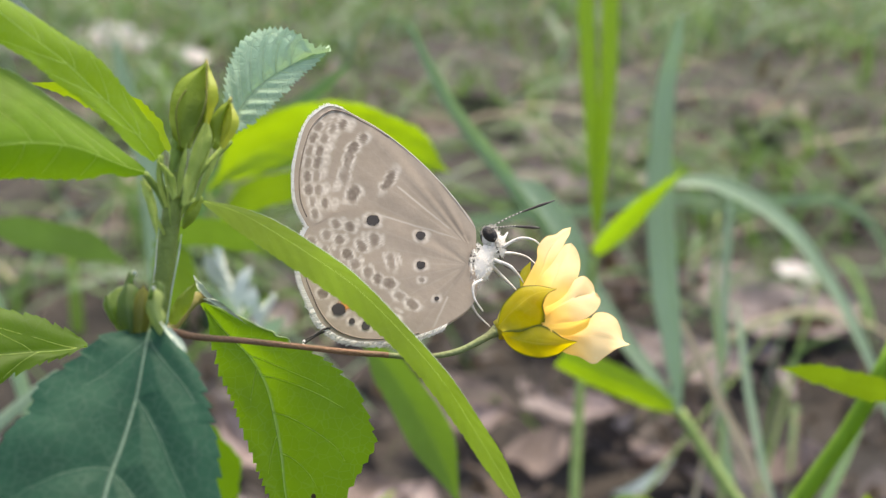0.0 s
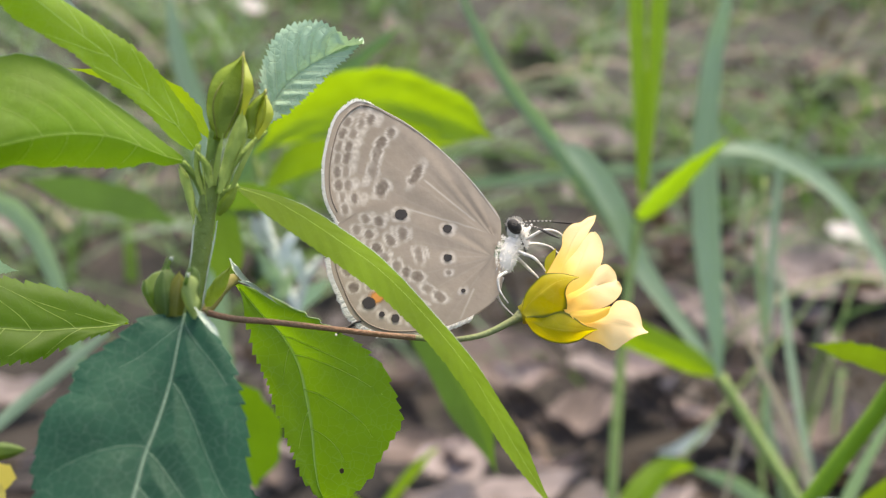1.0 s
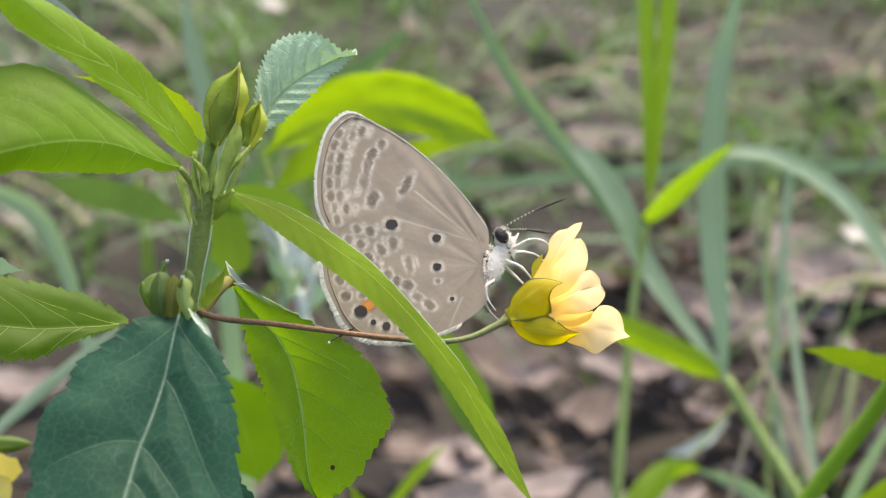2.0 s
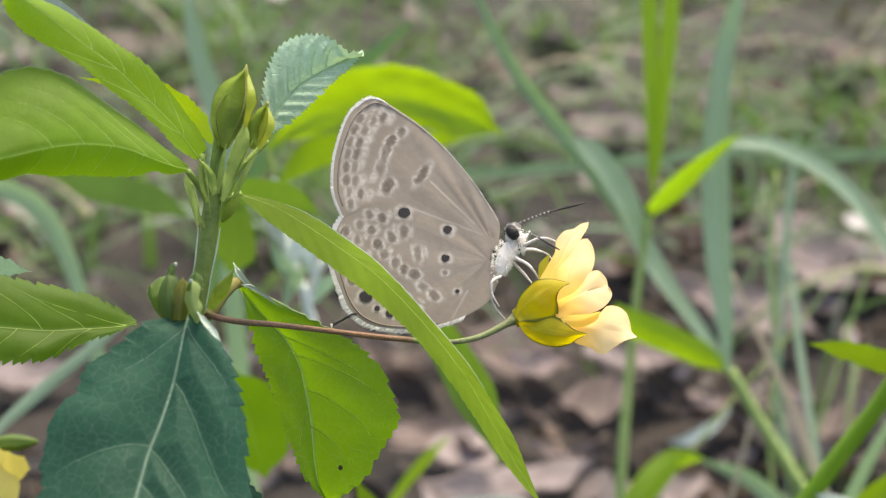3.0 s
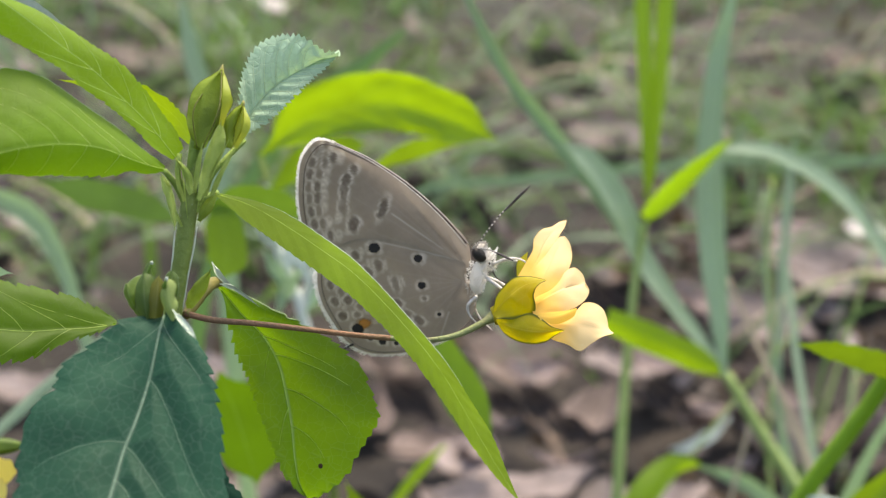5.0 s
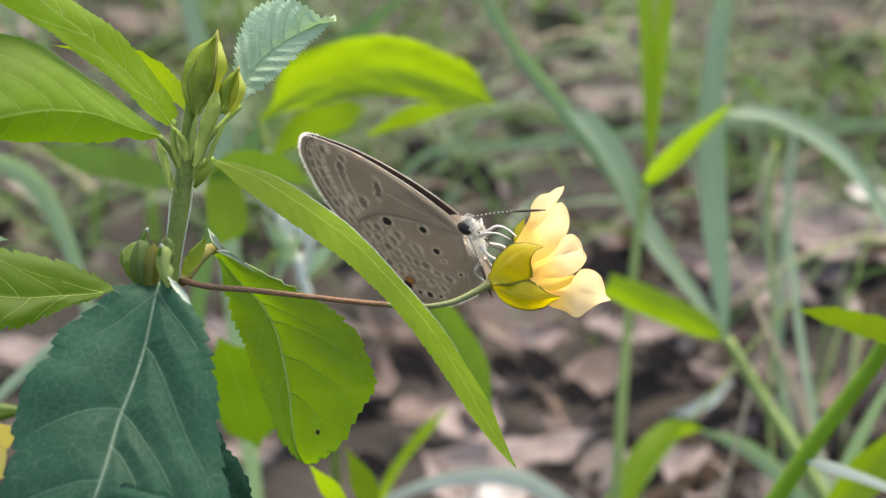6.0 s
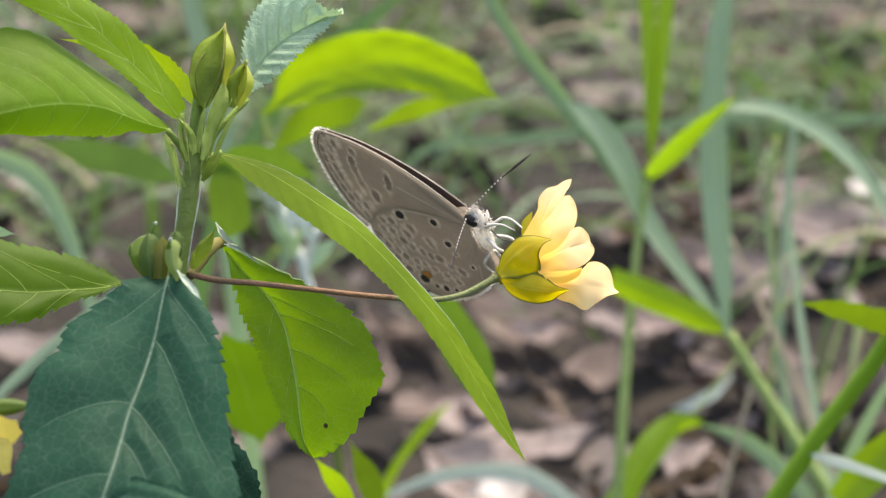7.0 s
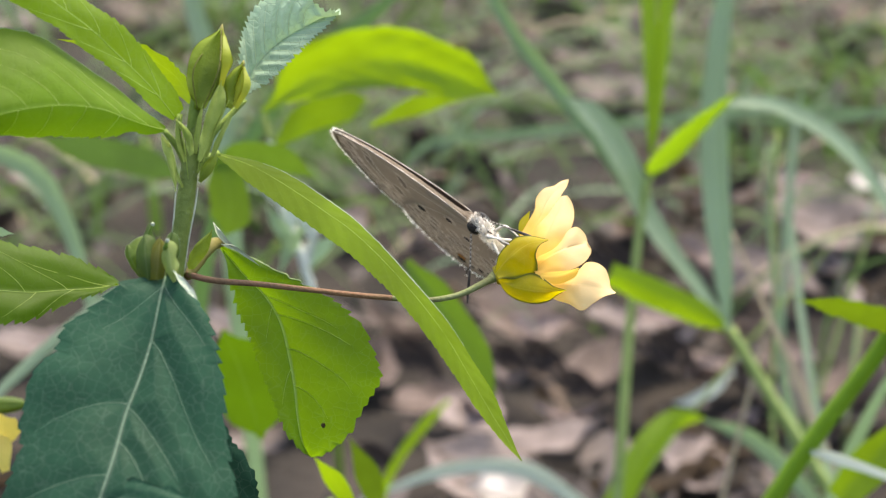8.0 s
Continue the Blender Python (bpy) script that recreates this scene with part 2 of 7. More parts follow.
def mark_material(name, color, other, solid=0.6):
    """Wing scales in a blotch that thins out towards its rim; u runs from its middle to its rim."""
    n = Nodes(name)
    u = n.add("ShaderNodeSeparateXYZ", Vector=n.add("ShaderNodeUVMap").outputs[0]).outputs[0]
    fine = n.noise(2600.0, 2.0)
    big = n.step(n.noise(700.0, 3.0), 0.35, 0.7)
    cover = n.step(n.math("ADD", u, n.math("MULTIPLY", n.math("SUBTRACT", fine, 0.5), 0.5)), 1.0, solid)
    mat = n.surface(n.mix(big, color, other), 0.8)
    for node in n.tree.nodes:
        if node.type == "BSDF_PRINCIPLED":
            n.put(node.inputs["Alpha"], cover)
    return mat


def litter_material(name="dry_leaf_litter", gain=1.0):
    n = Nodes(name)
    pick = n.add("ShaderNodeNewGeometry").outputs["Random Per Island"]
    ramp = n.add("ShaderNodeValToRGB", Fac=pick)
    e = ramp.color_ramp.elements
    e[0].color, e[1].color = [(*(v * gain for v in c), 1) for c in ((0.03, 0.026, 0.024), (0.53, 0.46, 0.465))]
    for at, c in ((0.35, (0.06, 0.05, 0.05)), (0.6, (0.26, 0.225, 0.225)), (0.85, (0.10, 0.08, 0.075))):
        e.new(at).color = (*(v * gain for v in c), 1)
    stain = n.step(n.noise(60.0, 4.0), 0.35, 0.7)
    c = n.mix(n.math("MULTIPLY", stain, 0.5), ramp.outputs[0], (0.12, 0.095, 0.085))
    return n.surface(c, 0.75, n.bump(n.noise(300.0), 0.4, 0.001), (0.3, 0.22, 0.14), 0.12)


LITTER = litter_material(gain=0.8)
# Darkened litter: shadowed gaps between the leaves, put into the colour.
LITTER_DARK = litter_material("shadow_dark_litter", 0.24)


def wing_material():
    """Grey-brown scales; the colour attribute holds where brown (red) and whitish (green) scales grow, and dusky
    streaks (blue).
    """
    n = Nodes("grey_brown_wing")
    grown = n.add("ShaderNodeVertexColor")
    grown.layer_name = "scales"
    rgb = n.add("ShaderNodeSeparateColor", Color=grown.outputs[0])
    big = n.step(n.noise(260.0, 4.0), 0.35, 0.7)
    fine = n.noise(2600.0, 3.0)
    grain = n.math("ADD", 0.72, n.math("MULTIPLY", fine, 0.56))
    c = n.mix(big, (0.435, 0.364, 0.298), (0.36, 0.303, 0.245))
    c = n.mix(n.math("MULTIPLY", rgb.outputs[2], grain), c, (0.235, 0.195, 0.16))
    c = n.mix(n.math("MULTIPLY", rgb.outputs[1], grain), c, (0.80, 0.745, 0.675))
    c = n.mix(n.math("MULTIPLY", rgb.outputs[0], grain), c, (0.155, 0.122, 0.10))
    c = n.mix(n.math("MULTIPLY", fine, 0.3), c, (0.22, 0.185, 0.155))
    return n.surface(c, 0.75, n.bump(fine, 0.2, 0.0001), c, 0.36, spec=0.3, sheen=0.15)


WING = wing_material()
WING_LINE = rough_material("brown_margin_line", (0.19, 0.15, 0.12), (0.25, 0.205, 0.168), 400.0, 0.8, 0.05)
WING_COSTA = rough_material("pale_wing_edge", (0.66, 0.62, 0.56), (0.55, 0.51, 0.45), 500.0, 0.7)
WING_UPPER = rough_material("dusky_wing_upperside", (0.060, 0.042, 0.040), (0.085, 0.06, 0.055), 900.0, 0.7, 0.1)
MARK_BLACK = mark_material("black_wing_spot", (0.014, 0.012, 0.014), (0.025, 0.02, 0.02), 0.8)
MARK_ORANGE = mark_material("orange_wing_spot", (0.50, 0.20, 0.035), (0.40, 0.16, 0.03), 0.3)
FRINGE = rough_material("white_fringe_scales", (0.93, 0.92, 0.89), (0.84, 0.82, 0.78), 900.0, 0.85, translucent=(0.95, 0.94, 0.9), amount=0.55)
FUR = rough_material("white_fur", (0.96, 0.94, 0.91), (0.92, 0.89, 0.85), 900.0, 0.9, 0.1, 0.0002, translucent=(0.97, 0.95, 0.92), amount=0.5, sheen=0.3)
FUR_GREY = rough_material("grey_fur", (0.74, 0.69, 0.63), (0.60, 0.55, 0.49), 900.0, 0.9, 0.8, 0.0002, sheen=0.4)
HEAD_GREY = rough_material("grey_head_scales", (0.66, 0.62, 0.57), (0.42, 0.39, 0.35), 900.0, 0.9, 0.4, 0.0002)
EYE_BLACK = rough_material("black_compound_eye", (0.012, 0.01, 0.01), (0.02, 0.016, 0.015), 900.0, 0.35, spec=0.3)
LEG_PALE = rough_material("whitish_leg", (0.86, 0.83, 0.79), (0.52, 0.48, 0.45), 1500.0, 0.7)
RING = rough_material("pale_feeler_ring", (0.55, 0.52, 0.48), (0.4, 0.37, 0.34), 1500.0, 0.7)
LEG_DARK = rough_material("dark_feeler", (0.035, 0.03, 0.028), (0.09, 0.08, 0.075), 1500.0, 0.6)

MM = 0.001
ORIGIN = {}


def thing(name, base, label, category, group="", kind=""):
    """An Empty at its base, in millimetres."""
    ob = new(name)
    ob.empty_display_size = 0.003
    ob.location = Vector(base) * MM
    ORIGIN[ob] = Vector(base)
    return tagged(ob, label, category, group, kind)


def part(name, bm, material, parent, label="", smooth=True):
    """One mesh, drawn in millimetres of the world, under a thing or a part."""
    origin = ORIGIN[parent] if parent else Vector((0, 0, 0))
    for v in bm.verts:
        v.co = (v.co - origin) * MM
    if smooth:
        for f in bm.faces:
            f.smooth = True
    mesh = bpy.data.meshes.new(name)
    bm.to_mesh(mesh)
    bm.free()
    mesh.materials.append(material)
    ob = new(name, mesh)
    ob.parent = parent
    ORIGIN[ob] = origin
    return tagged(ob, label)


def curve_with_runs(points, count):
    """A smooth line through the points, evenly sampled, and how far along the list of points each sample lies (0 to 1)."""
    p = [Vector(q) for q in points]
    n = len(p)
    gap = [max((b - a).length, 1e-6) for a, b in zip(p, p[1:])]
    slope = [(p[1] - p[0]) / gap[0]]
    for i in range(1, n - 1):
        a, b = gap[i - 1], gap[i]
        slope.append(((p[i] - p[i - 1]) / a * b + (p[i + 1] - p[i]) / b * a) / (a + b))
    slope.append((p[-1] - p[-2]) / gap[-1])
    fine, place = [], []
    for i in range(n - 1):
        for k in range(24):
            t = k / 24
            h00, h10, h01, h11 = 2 * t ** 3 - 3 * t * t + 1, t ** 3 - 2 * t * t + t, 3 * t * t - 2 * t ** 3, t ** 3 - t * t
            fine.append(p[i] * h00 + slope[i] * gap[i] * h10 + p[i + 1] * h01 + slope[i + 1] * gap[i] * h11)
            place.append((i + t) / (n - 1))
    fine.append(p[-1])
    place.append(1.0)
    run = [0.0]
    for a, b in zip(fine, fine[1:]):
        run.append(run[-1] + (b - a).length)
    out, where, j = [], [], 0
    for k in range(count):
        s = run[-1] * k / (count - 1)
        while j < len(fine) - 2 and run[j + 1] < s:
            j += 1
        f = min(max((s - run[j]) / max(run[j + 1] - run[j], 1e-9), 0), 1)
        out.append(fine[j].lerp(fine[j + 1], f))
        where.append(place[j] * (1 - f) + place[j + 1] * f)
    return out, where


def curve(points, count):
    return curve_with_runs(points, count)[0]


def spread(values, t):
    """A value list read at 0..1, with smooth joins."""
    x = t * (len(values) - 1)
    i = min(int(x), len(values) - 2)
    f = x - i
    f = f * f * (3 - 2 * f)
    return values[i] * (1 - f) + values[i + 1] * f


def tube(points, radii, sides=8, count=None, bm=None, rough=0.0):
    bm = bm or bmesh.new()
    line, where = curve_with_runs(points, count or max(6, 4 * len(points)))
    matched = len(radii) == len(points)
    rings, ref = [], None
    for i, c in enumerate(line):
        along = (line[min(i + 1, len(line) - 1)] - line[max(i - 1, 0)]).normalized()
        if ref is None:
            ref = along.orthogonal().normalized()
        ref = (ref - along * ref.dot(along)).normalized()
        side = along.cross(ref)
        r = spread(radii, where[i] if matched else i / (len(line) - 1))
        ring = []
        for k in range(sides):
            a = 2 * math.pi * k / sides
            rr = r * (1 + rough * noise.noise(c * 1.7 + Vector((k * 3.1, 0, 0))))
            ring.append(bm.verts.new(c + (ref * math.cos(a) + side * math.sin(a)) * rr))
        rings.append(ring)
    for a, b in zip(rings, rings[1:]):
        for k in range(sides):
            bm.faces.new((a[k], a[(k + 1) % sides], b[(k + 1) % sides], b[k]))
    bm.faces.new(rings[0][::-1])
    bm.faces.new(rings[-1])
    return bm


def blade(points, left, right, side, lift=(0.0, 0.0), teeth=0, bite=0.0, count=48, cross=6, wave=0.0, seed=0.0, puff=0.0, veins=0, slant=1.3):
    """A leaf along a midrib. left and right: half widths down its length in millimetres; side: the way to its left;
    lift: how far each half folds up, in degrees; teeth along each margin bite into the blade."""
    bm = bmesh.new()
    uv = bm.loops.layers.uv.new("UVMap")
    line, where = curve_with_runs(points, count)
    rows, coords = [], {}
    for i, c in enumerate(line):
        t = i / (count - 1)
        along = (line[min(i + 1, count - 1)] - line[max(i - 1, 0)]).normalized()
        s = Vector(side)
        s = (s - along * s.dot(along)).normalized()
        up = along.cross(s)
        row = []
        for j in range(-cross, cross + 1):
            f = abs(j) / cross
            half = left if j < 0 else right
            width = spread(half, where[i] if len(half) == len(points) else t)
            fold = radians(lift[0] if j < 0 else lift[1])
            w = width * f
            if teeth and f > 0.7:
                saw = (t * teeth + 0.37 * math.sin(seed + t * 23)) % 1.0 * (0.75 + 0.7 * noise.noise(Vector((t * teeth * 0.7, seed, j * 3.0))))
                w -= bite * (f - 0.7) / 0.3 * saw * min(1, width / 1.0)
            way = (s if j < 0 else -s) * math.cos(fold) + up * math.sin(fold)
            h = wave * noise.noise(Vector((t * 4 + seed, f * 2 * (1 if j > 0 else -1), seed))) * f
            if veins:
                shift = 0.3 * noise.noise(Vector((t * 3 + seed, f * 1.5, 5.0 + (j > 0))))
                h += puff * abs(math.sin(math.pi * (t * veins - f * slant + shift))) * min(1.0, 3 * f) * min(1, 4 * (1 - f) + 0.2)
            vert = bm.verts.new(c + way * w + up * (h + 0.12 * width * f * f * math.sin(2 * fold)))
            coords[vert] = (t, j / cross)
            row.append(vert)
        rows.append(row)
    for a, b in zip(rows, rows[1:]):
        for k in range(2 * cross):
            face = bm.faces.new((a[k], a[k + 1], b[k + 1], b[k]))
            for loop in face.loops:
                loop[uv].uv = coords[loop.vert]
    bmesh.ops.recalc_face_normals(bm, faces=bm.faces)
    return bm


def leaf(parent, points, left, right, side, material, label="", name="leaf", **shape):
    return part(name, blade(points, left, right, side, **shape), material, parent, label)


def guided_leaf(parent, rib, left, right, material, label="", name="leaf", veins=(), vein_material=None, vein_radius=0.03, rib_material=None, rib_radius=0.05,
                puff=0.0, left_puff=1.0, groove=0.4, arch=0.0, dome=0.0, teeth=0, bite=0.0, teeth_from=0.0, wave=0.0, seed=0.0, count=140, cross=12, face=(0, -1, 0.35), roll=None, edging=None):
    """A leaf or petal stretched between its midrib and its two margins. veins: (side, start on the midrib, end along the blade, end across it);
    the blade swells between them by puff. roll: which margin (-1 or 1) carries a downy rim, its material, from where to where, and its radius. edging: a material and radius for a rim round the whole margin."""
    mid, edges = np.array(curve(rib, count)), [np.array(curve(left, count)), np.array(curve(right, count))]
    wide = 2 * cross + 1
    t = np.linspace(0, 1, count)
    along = np.repeat((np.abs(np.arange(wide) - cross) / cross)[None, :], count, axis=0)
    size = np.stack([np.linalg.norm(e - mid, axis=1) for e in edges])
    half = np.where(np.arange(wide)[None, :] < cross, size[0][:, None], size[1][:, None])
    grid = np.zeros((count, wide, 3))
    for j in range(wide):
        if teeth:
            step = t * teeth + 0.35 * np.sin(seed + t * 19 + (j > cross))
            tall = np.array([0.75 + 0.8 * noise.noise(Vector((math.floor(s) * 3.7, seed, float(j > cross)))) for s in step])
            cut = bite * (1 - step % 1.0) * tall * np.minimum(1, half[:, j] / 1.3) * np.clip((t - teeth_from) * 10 + (teeth_from == 0), 0, 1)
            along[:, j] -= max(0, (along[0, j] - 0.7) / 0.3) * np.minimum(0.4, cut / np.maximum(half[:, j], 1e-6))
        grid[:, j] = mid + ((edges[0] if j < cross else edges[1]) - mid) * along[:, j, None]
    normal = np.cross(np.gradient(grid, axis=0), np.gradient(grid, axis=1))
    normal /= np.maximum(np.linalg.norm(normal, axis=2), 1e-9)[..., None]
    if (normal.reshape(-1, 3) @ np.array(face)).sum() < 0:
        normal = -normal
    height = arch * half * 4 * along * (1 - along) + dome * half * (1 - along ** 2) * np.sin(np.pi * np.clip(t * 0.9 + 0.1, 0, 1))[:, None]
    if wave:
        height = height + wave * along * np.array([[noise.noise(Vector((a * 5 + seed, (j - cross) / cross * 1.6, seed))) for j in range(wide)] for a in t])

    def on(r, c):
        i, k = min(int(r), count - 2), min(max(int(c), 0), wide - 2)
        a, b = r - i, c - k
        return (grid[i, k] * (1 - b) + grid[i, k + 1] * b) * (1 - a) + (grid[i + 1, k] * (1 - b) + grid[i + 1, k + 1] * b) * a

    runs = []
    for side, start, stop, out in veins:
        path = []
        for s in np.linspace(0, 1, 151):
            row, col = (start + (stop - start) * s ** 1.35) * (count - 1), cross + side * out * s * cross
            path.append((row, col))
        runs.append(path)
    if puff:
        far = along * half
        for path, vein in zip(runs, veins):
            spots = np.array([on(r, c) for r, c in path])
            cols = slice(0, cross) if vein[0] < 0 else slice(cross + 1, wide)
            gap = np.linalg.norm(grid[:, cols, None, :] - spots[None, None], axis=3).min(axis=2)
            far[:, cols] = np.minimum(far[:, cols], gap)
        swell = np.where(np.arange(wide)[None, :] < cross, puff * left_puff, puff)
        height = height + swell * (1 - np.exp(-(np.sqrt(far ** 2 + 0.05) - 0.22) / groove)) * (1 - along ** 3) * np.minimum(1, half / 2)
    grid = grid + normal * height[..., None]
    bm = bmesh.new()
    uv = bm.loops.layers.uv.new("UVMap")
    verts = [[bm.verts.new(p) for p in row] for row in grid]
    for i in range(count - 1):
        for k in range(wide - 1):
            new_face = bm.faces.new((verts[i][k], verts[i][k + 1], verts[i + 1][k + 1], verts[i + 1][k]))
            for loop, (a, b) in zip(new_face.loops, ((i, k), (i, k + 1), (i + 1, k + 1), (i + 1, k))):
                loop[uv].uv = (t[a], (b - cross) / cross)
    ob = part(name, bm, material, parent, label)
    if runs and vein_material:
        for path in runs:
            part("vein", tube([on(r, c) for r, c in path[::25]], [vein_radius * 1.3, vein_radius, vein_radius * 0.8, vein_radius * 0.3], 5, 26), vein_material, ob)
    if rib_material:
        part("midrib", tube(list(grid[:-3:max(1, count // 14), cross]), [rib_radius, rib_radius * 0.8, rib_radius * 0.35], 6, 50), rib_material, ob)
    if roll:
        way, rim_material, start, stop, radius = roll
        part("rim", tube(list(grid[int(start * count):int(stop * count):3, 0 if way < 0 else -1]), [radius * 0.4, radius, radius, radius * 0.3], 5, 80), rim_material, ob)
    if edging:
        for col in (0, -1):
            part("rim", tube(list(grid[2:-1:4, col]), [edging[1] * 0.5, edging[1], edging[1], edging[1] * 0.6], 5, 40), edging[0], ob)
    return ob


def bud(parent, base, tip, radius, material, ribs=5, label="", name="flower_bud", belly=0.45, ridge=0.12):
    """A pointed ribbed bud."""
    bm = bmesh.new()
    base, tip = Vector(base), Vector(tip)
    axis = tip - base
    a = axis.orthogonal().normalized()
    b = axis.normalized().cross(a)
    rings = []
    for i in range(15):
        t = i / 14
        r = radius * max(0.03, math.sin(math.pi * t ** (math.log(0.5) / math.log(belly))) ** 0.8 if 0 < t < 1 else 0.03)
        if t < 0.15:
            r = max(r, radius * 0.35)
        ring = []
        for k in range(20):
            w = 2 * math.pi * k / 20
            rr = r * (1 + ridge * math.cos(ribs * w))
            ring.append(bm.verts.new(base + axis * t + (a * math.cos(w) + b * math.sin(w)) * rr))
        rings.append(ring)
    for p, q in zip(rings, rings[1:]):
        for k in range(20):
            bm.faces.new((p[k], p[(k + 1) % 20], q[(k + 1) % 20], q[k]))
    bm.faces.new(rings[0][::-1])
    bm.faces.new(rings[-1])
    return part(name, bm, material, parent, label)


def lump(center, rx, ry, rz, turn=0.0, bm=None, fur=0.08, seed=0):
    bm = bm or bmesh.new()
    made = bmesh.ops.create_uvsphere(bm, u_segments=18, v_segments=12, radius=1.0)["verts"]
    m = Matrix.Translation(center) @ Matrix.Rotation(radians(turn), 4, "Z")
    for v in made:
        k = 1 + fur * noise.noise(v.co * 3.3 + Vector((seed, 0, 0)))
        v.co = m @ Vector((v.co.x * rx * k, v.co.y * ry * k, v.co.z * rz * k))
    return bm


# ---- ground ----
def ground_height(x, y):
    near = math.exp(-((x * x + y * y) ** 0.5) / 2500)
    return near * (14 * noise.noise(Vector((x / 120, y / 120, 3.1))) + 5 * noise.noise(Vector((x / 35, y / 35, 7.7))))


def build_ground():
    bm = bmesh.new()
    steps = [0, 20, 40, 60, 80, 100, 120, 145, 170, 200, 235, 270, 310, 350, 400, 460, 530, 610, 700, 800, 950, 1150, 1400, 1800, 2500, 4000, 8000, 20000, 60000, 200000]
    axis = [-v for v in steps[:0:-1]] + steps
    grid = [[bm.verts.new((x, y + 500, ground_height(x, y + 500))) for x in axis] for y in axis]
    for a, b in zip(grid, grid[1:]):
        for k in range(len(axis) - 1):
            bm.faces.new((a[k], a[k + 1], b[k + 1], b[k]))
    ob = part("ground", bm, SOIL, None)
    tagged(ob, "brown soil strewn with decaying leaf litter", "ground", kind="structure")


build_ground()


def hollow(x, y):
    """Whether a place is left bare, its dark soil standing in for shaded hollows."""
    return noise.noise(Vector((x / 75, y / 120, 21.5))) > 0.16


def build_litter():
    """Countless dry leaves on the soil."""
    rng = random.Random(5)
    bm = bmesh.new()
    for n in range(6500):
        far = rng.random() ** 1.6
        y = 120 + 1500 * far
        x = rng.uniform(-1, 1) * (160 + 0.5 * y)
        if noise.noise(Vector((x / 55, y / 80, 9.4))) > 0.12 and rng.random() < 0.85:
            continue
        if hollow(x, y) and rng.random() < 0.93:
            continue
        # clumps coloured dark to imitate shadowed gaps
        shadowy = int(noise.noise(Vector((x / 42, y / 60, 4.2))) > 0.08)
        r = rng.uniform(3, 12) if rng.random() < 0.9 else rng.uniform(10, 18)
        w = r * rng.uniform(0.3, 0.6)
        turn = rng.uniform(0, 6.28)
        m = Matrix.Translation((x, y, ground_height(x, y) + rng.uniform(-2, 14))) @ Euler((rng.gauss(0, 0.8), rng.gauss(0, 0.8), turn)).to_matrix().to_4x4()
        curl = rng.uniform(-0.02, 0.035)
        rows = []
        for i in range(7):
            t = i / 6
            half = w * math.sin(math.pi * (0.04 + 0.92 * t)) ** 0.7 * rng.uniform(0.65, 1.2)
            px = r * (2 * t - 1)
            rows.append([bm.verts.new(m @ Vector((px, half * s, curl * (px * px + (half * s) ** 2) * 0.6 + 0.25 * abs(half * s)))) for s in (-1, -0.4, 0.4, 1)])
        for a, b in zip(rows, rows[1:]):
            for k in range(3):
                bm.faces.new((a[k], a[k + 1], b[k + 1], b[k])).material_index = shadowy
    for n in range(16000):
        x, y, r = rng.uniform(-2100, 2100), rng.uniform(-1700, 2900), rng.uniform(5, 16)
        if y > 0 and abs(x) < 160 + 0.5 * y:
            continue
        m = Matrix.Translation((x, y, ground_height(x, y) + rng.uniform(0, 8))) @ Euler((rng.gauss(0, 0.6), rng.gauss(0, 0.6), rng.uniform(0, 6.28))).to_matrix().to_4x4()
        w = r * rng.uniform(0.3, 0.6)
        a, b, c, d, e, f = [bm.verts.new(m @ Vector(p)) for p in ((-r, 0, 0.3 * r), (0, -w, 0.3 * w), (r, 0, 0.25 * r), (0, w, 0.3 * w), (-0.5 * r, 0, 0), (0.5 * r, 0, 0))]
        for face in ((a, b, e), (b, f, e), (b, c, f), (c, d, f), (d, e, f), (d, a, e)):
            bm.faces.new(face)
    ob = part("leaf_litter", bm, LITTER, None)
    ob.data.materials.append(LITTER_DARK)
    tagged(ob, "curled dry brown leaves lying on the soil", "leaf litter", kind="stuff")


build_litter()


def far_blade(bm, uv, rng, x, y, tall, steps):
    """One thin bending blade of grass."""
    h = tall * rng.uniform(0.4, 1.3)
    lean = Vector((rng.gauss(0, 0.9), rng.gauss(0, 0.6), 0)) * h
    w = rng.uniform(1.0, 3.4)
    turn = rng.uniform(0, 3.14)
    s = Vector((math.cos(turn), math.sin(turn), 0)) * w
    base = Vector((x, y, ground_height(x, y) - 3))
    rows = []
    for i in range(steps + 1):
        t = i / steps
        c = base + Vector((0, 0, h * (t - 0.35 * t * t))) + lean * t * t
        k = (1 - t) ** 0.6 + 0.02
        rows.append((bm.verts.new(c - s * k), bm.verts.new(c + s * k), t))
    for a, b in zip(rows, rows[1:]):
        sheet = bm.faces.new((a[0], a[1], b[1], b[0]))
        for loop, q in zip(sheet.loops, ((a[2], -1), (a[2], 1), (b[2], 1), (b[2], -1))):
            loop[uv].uv = q


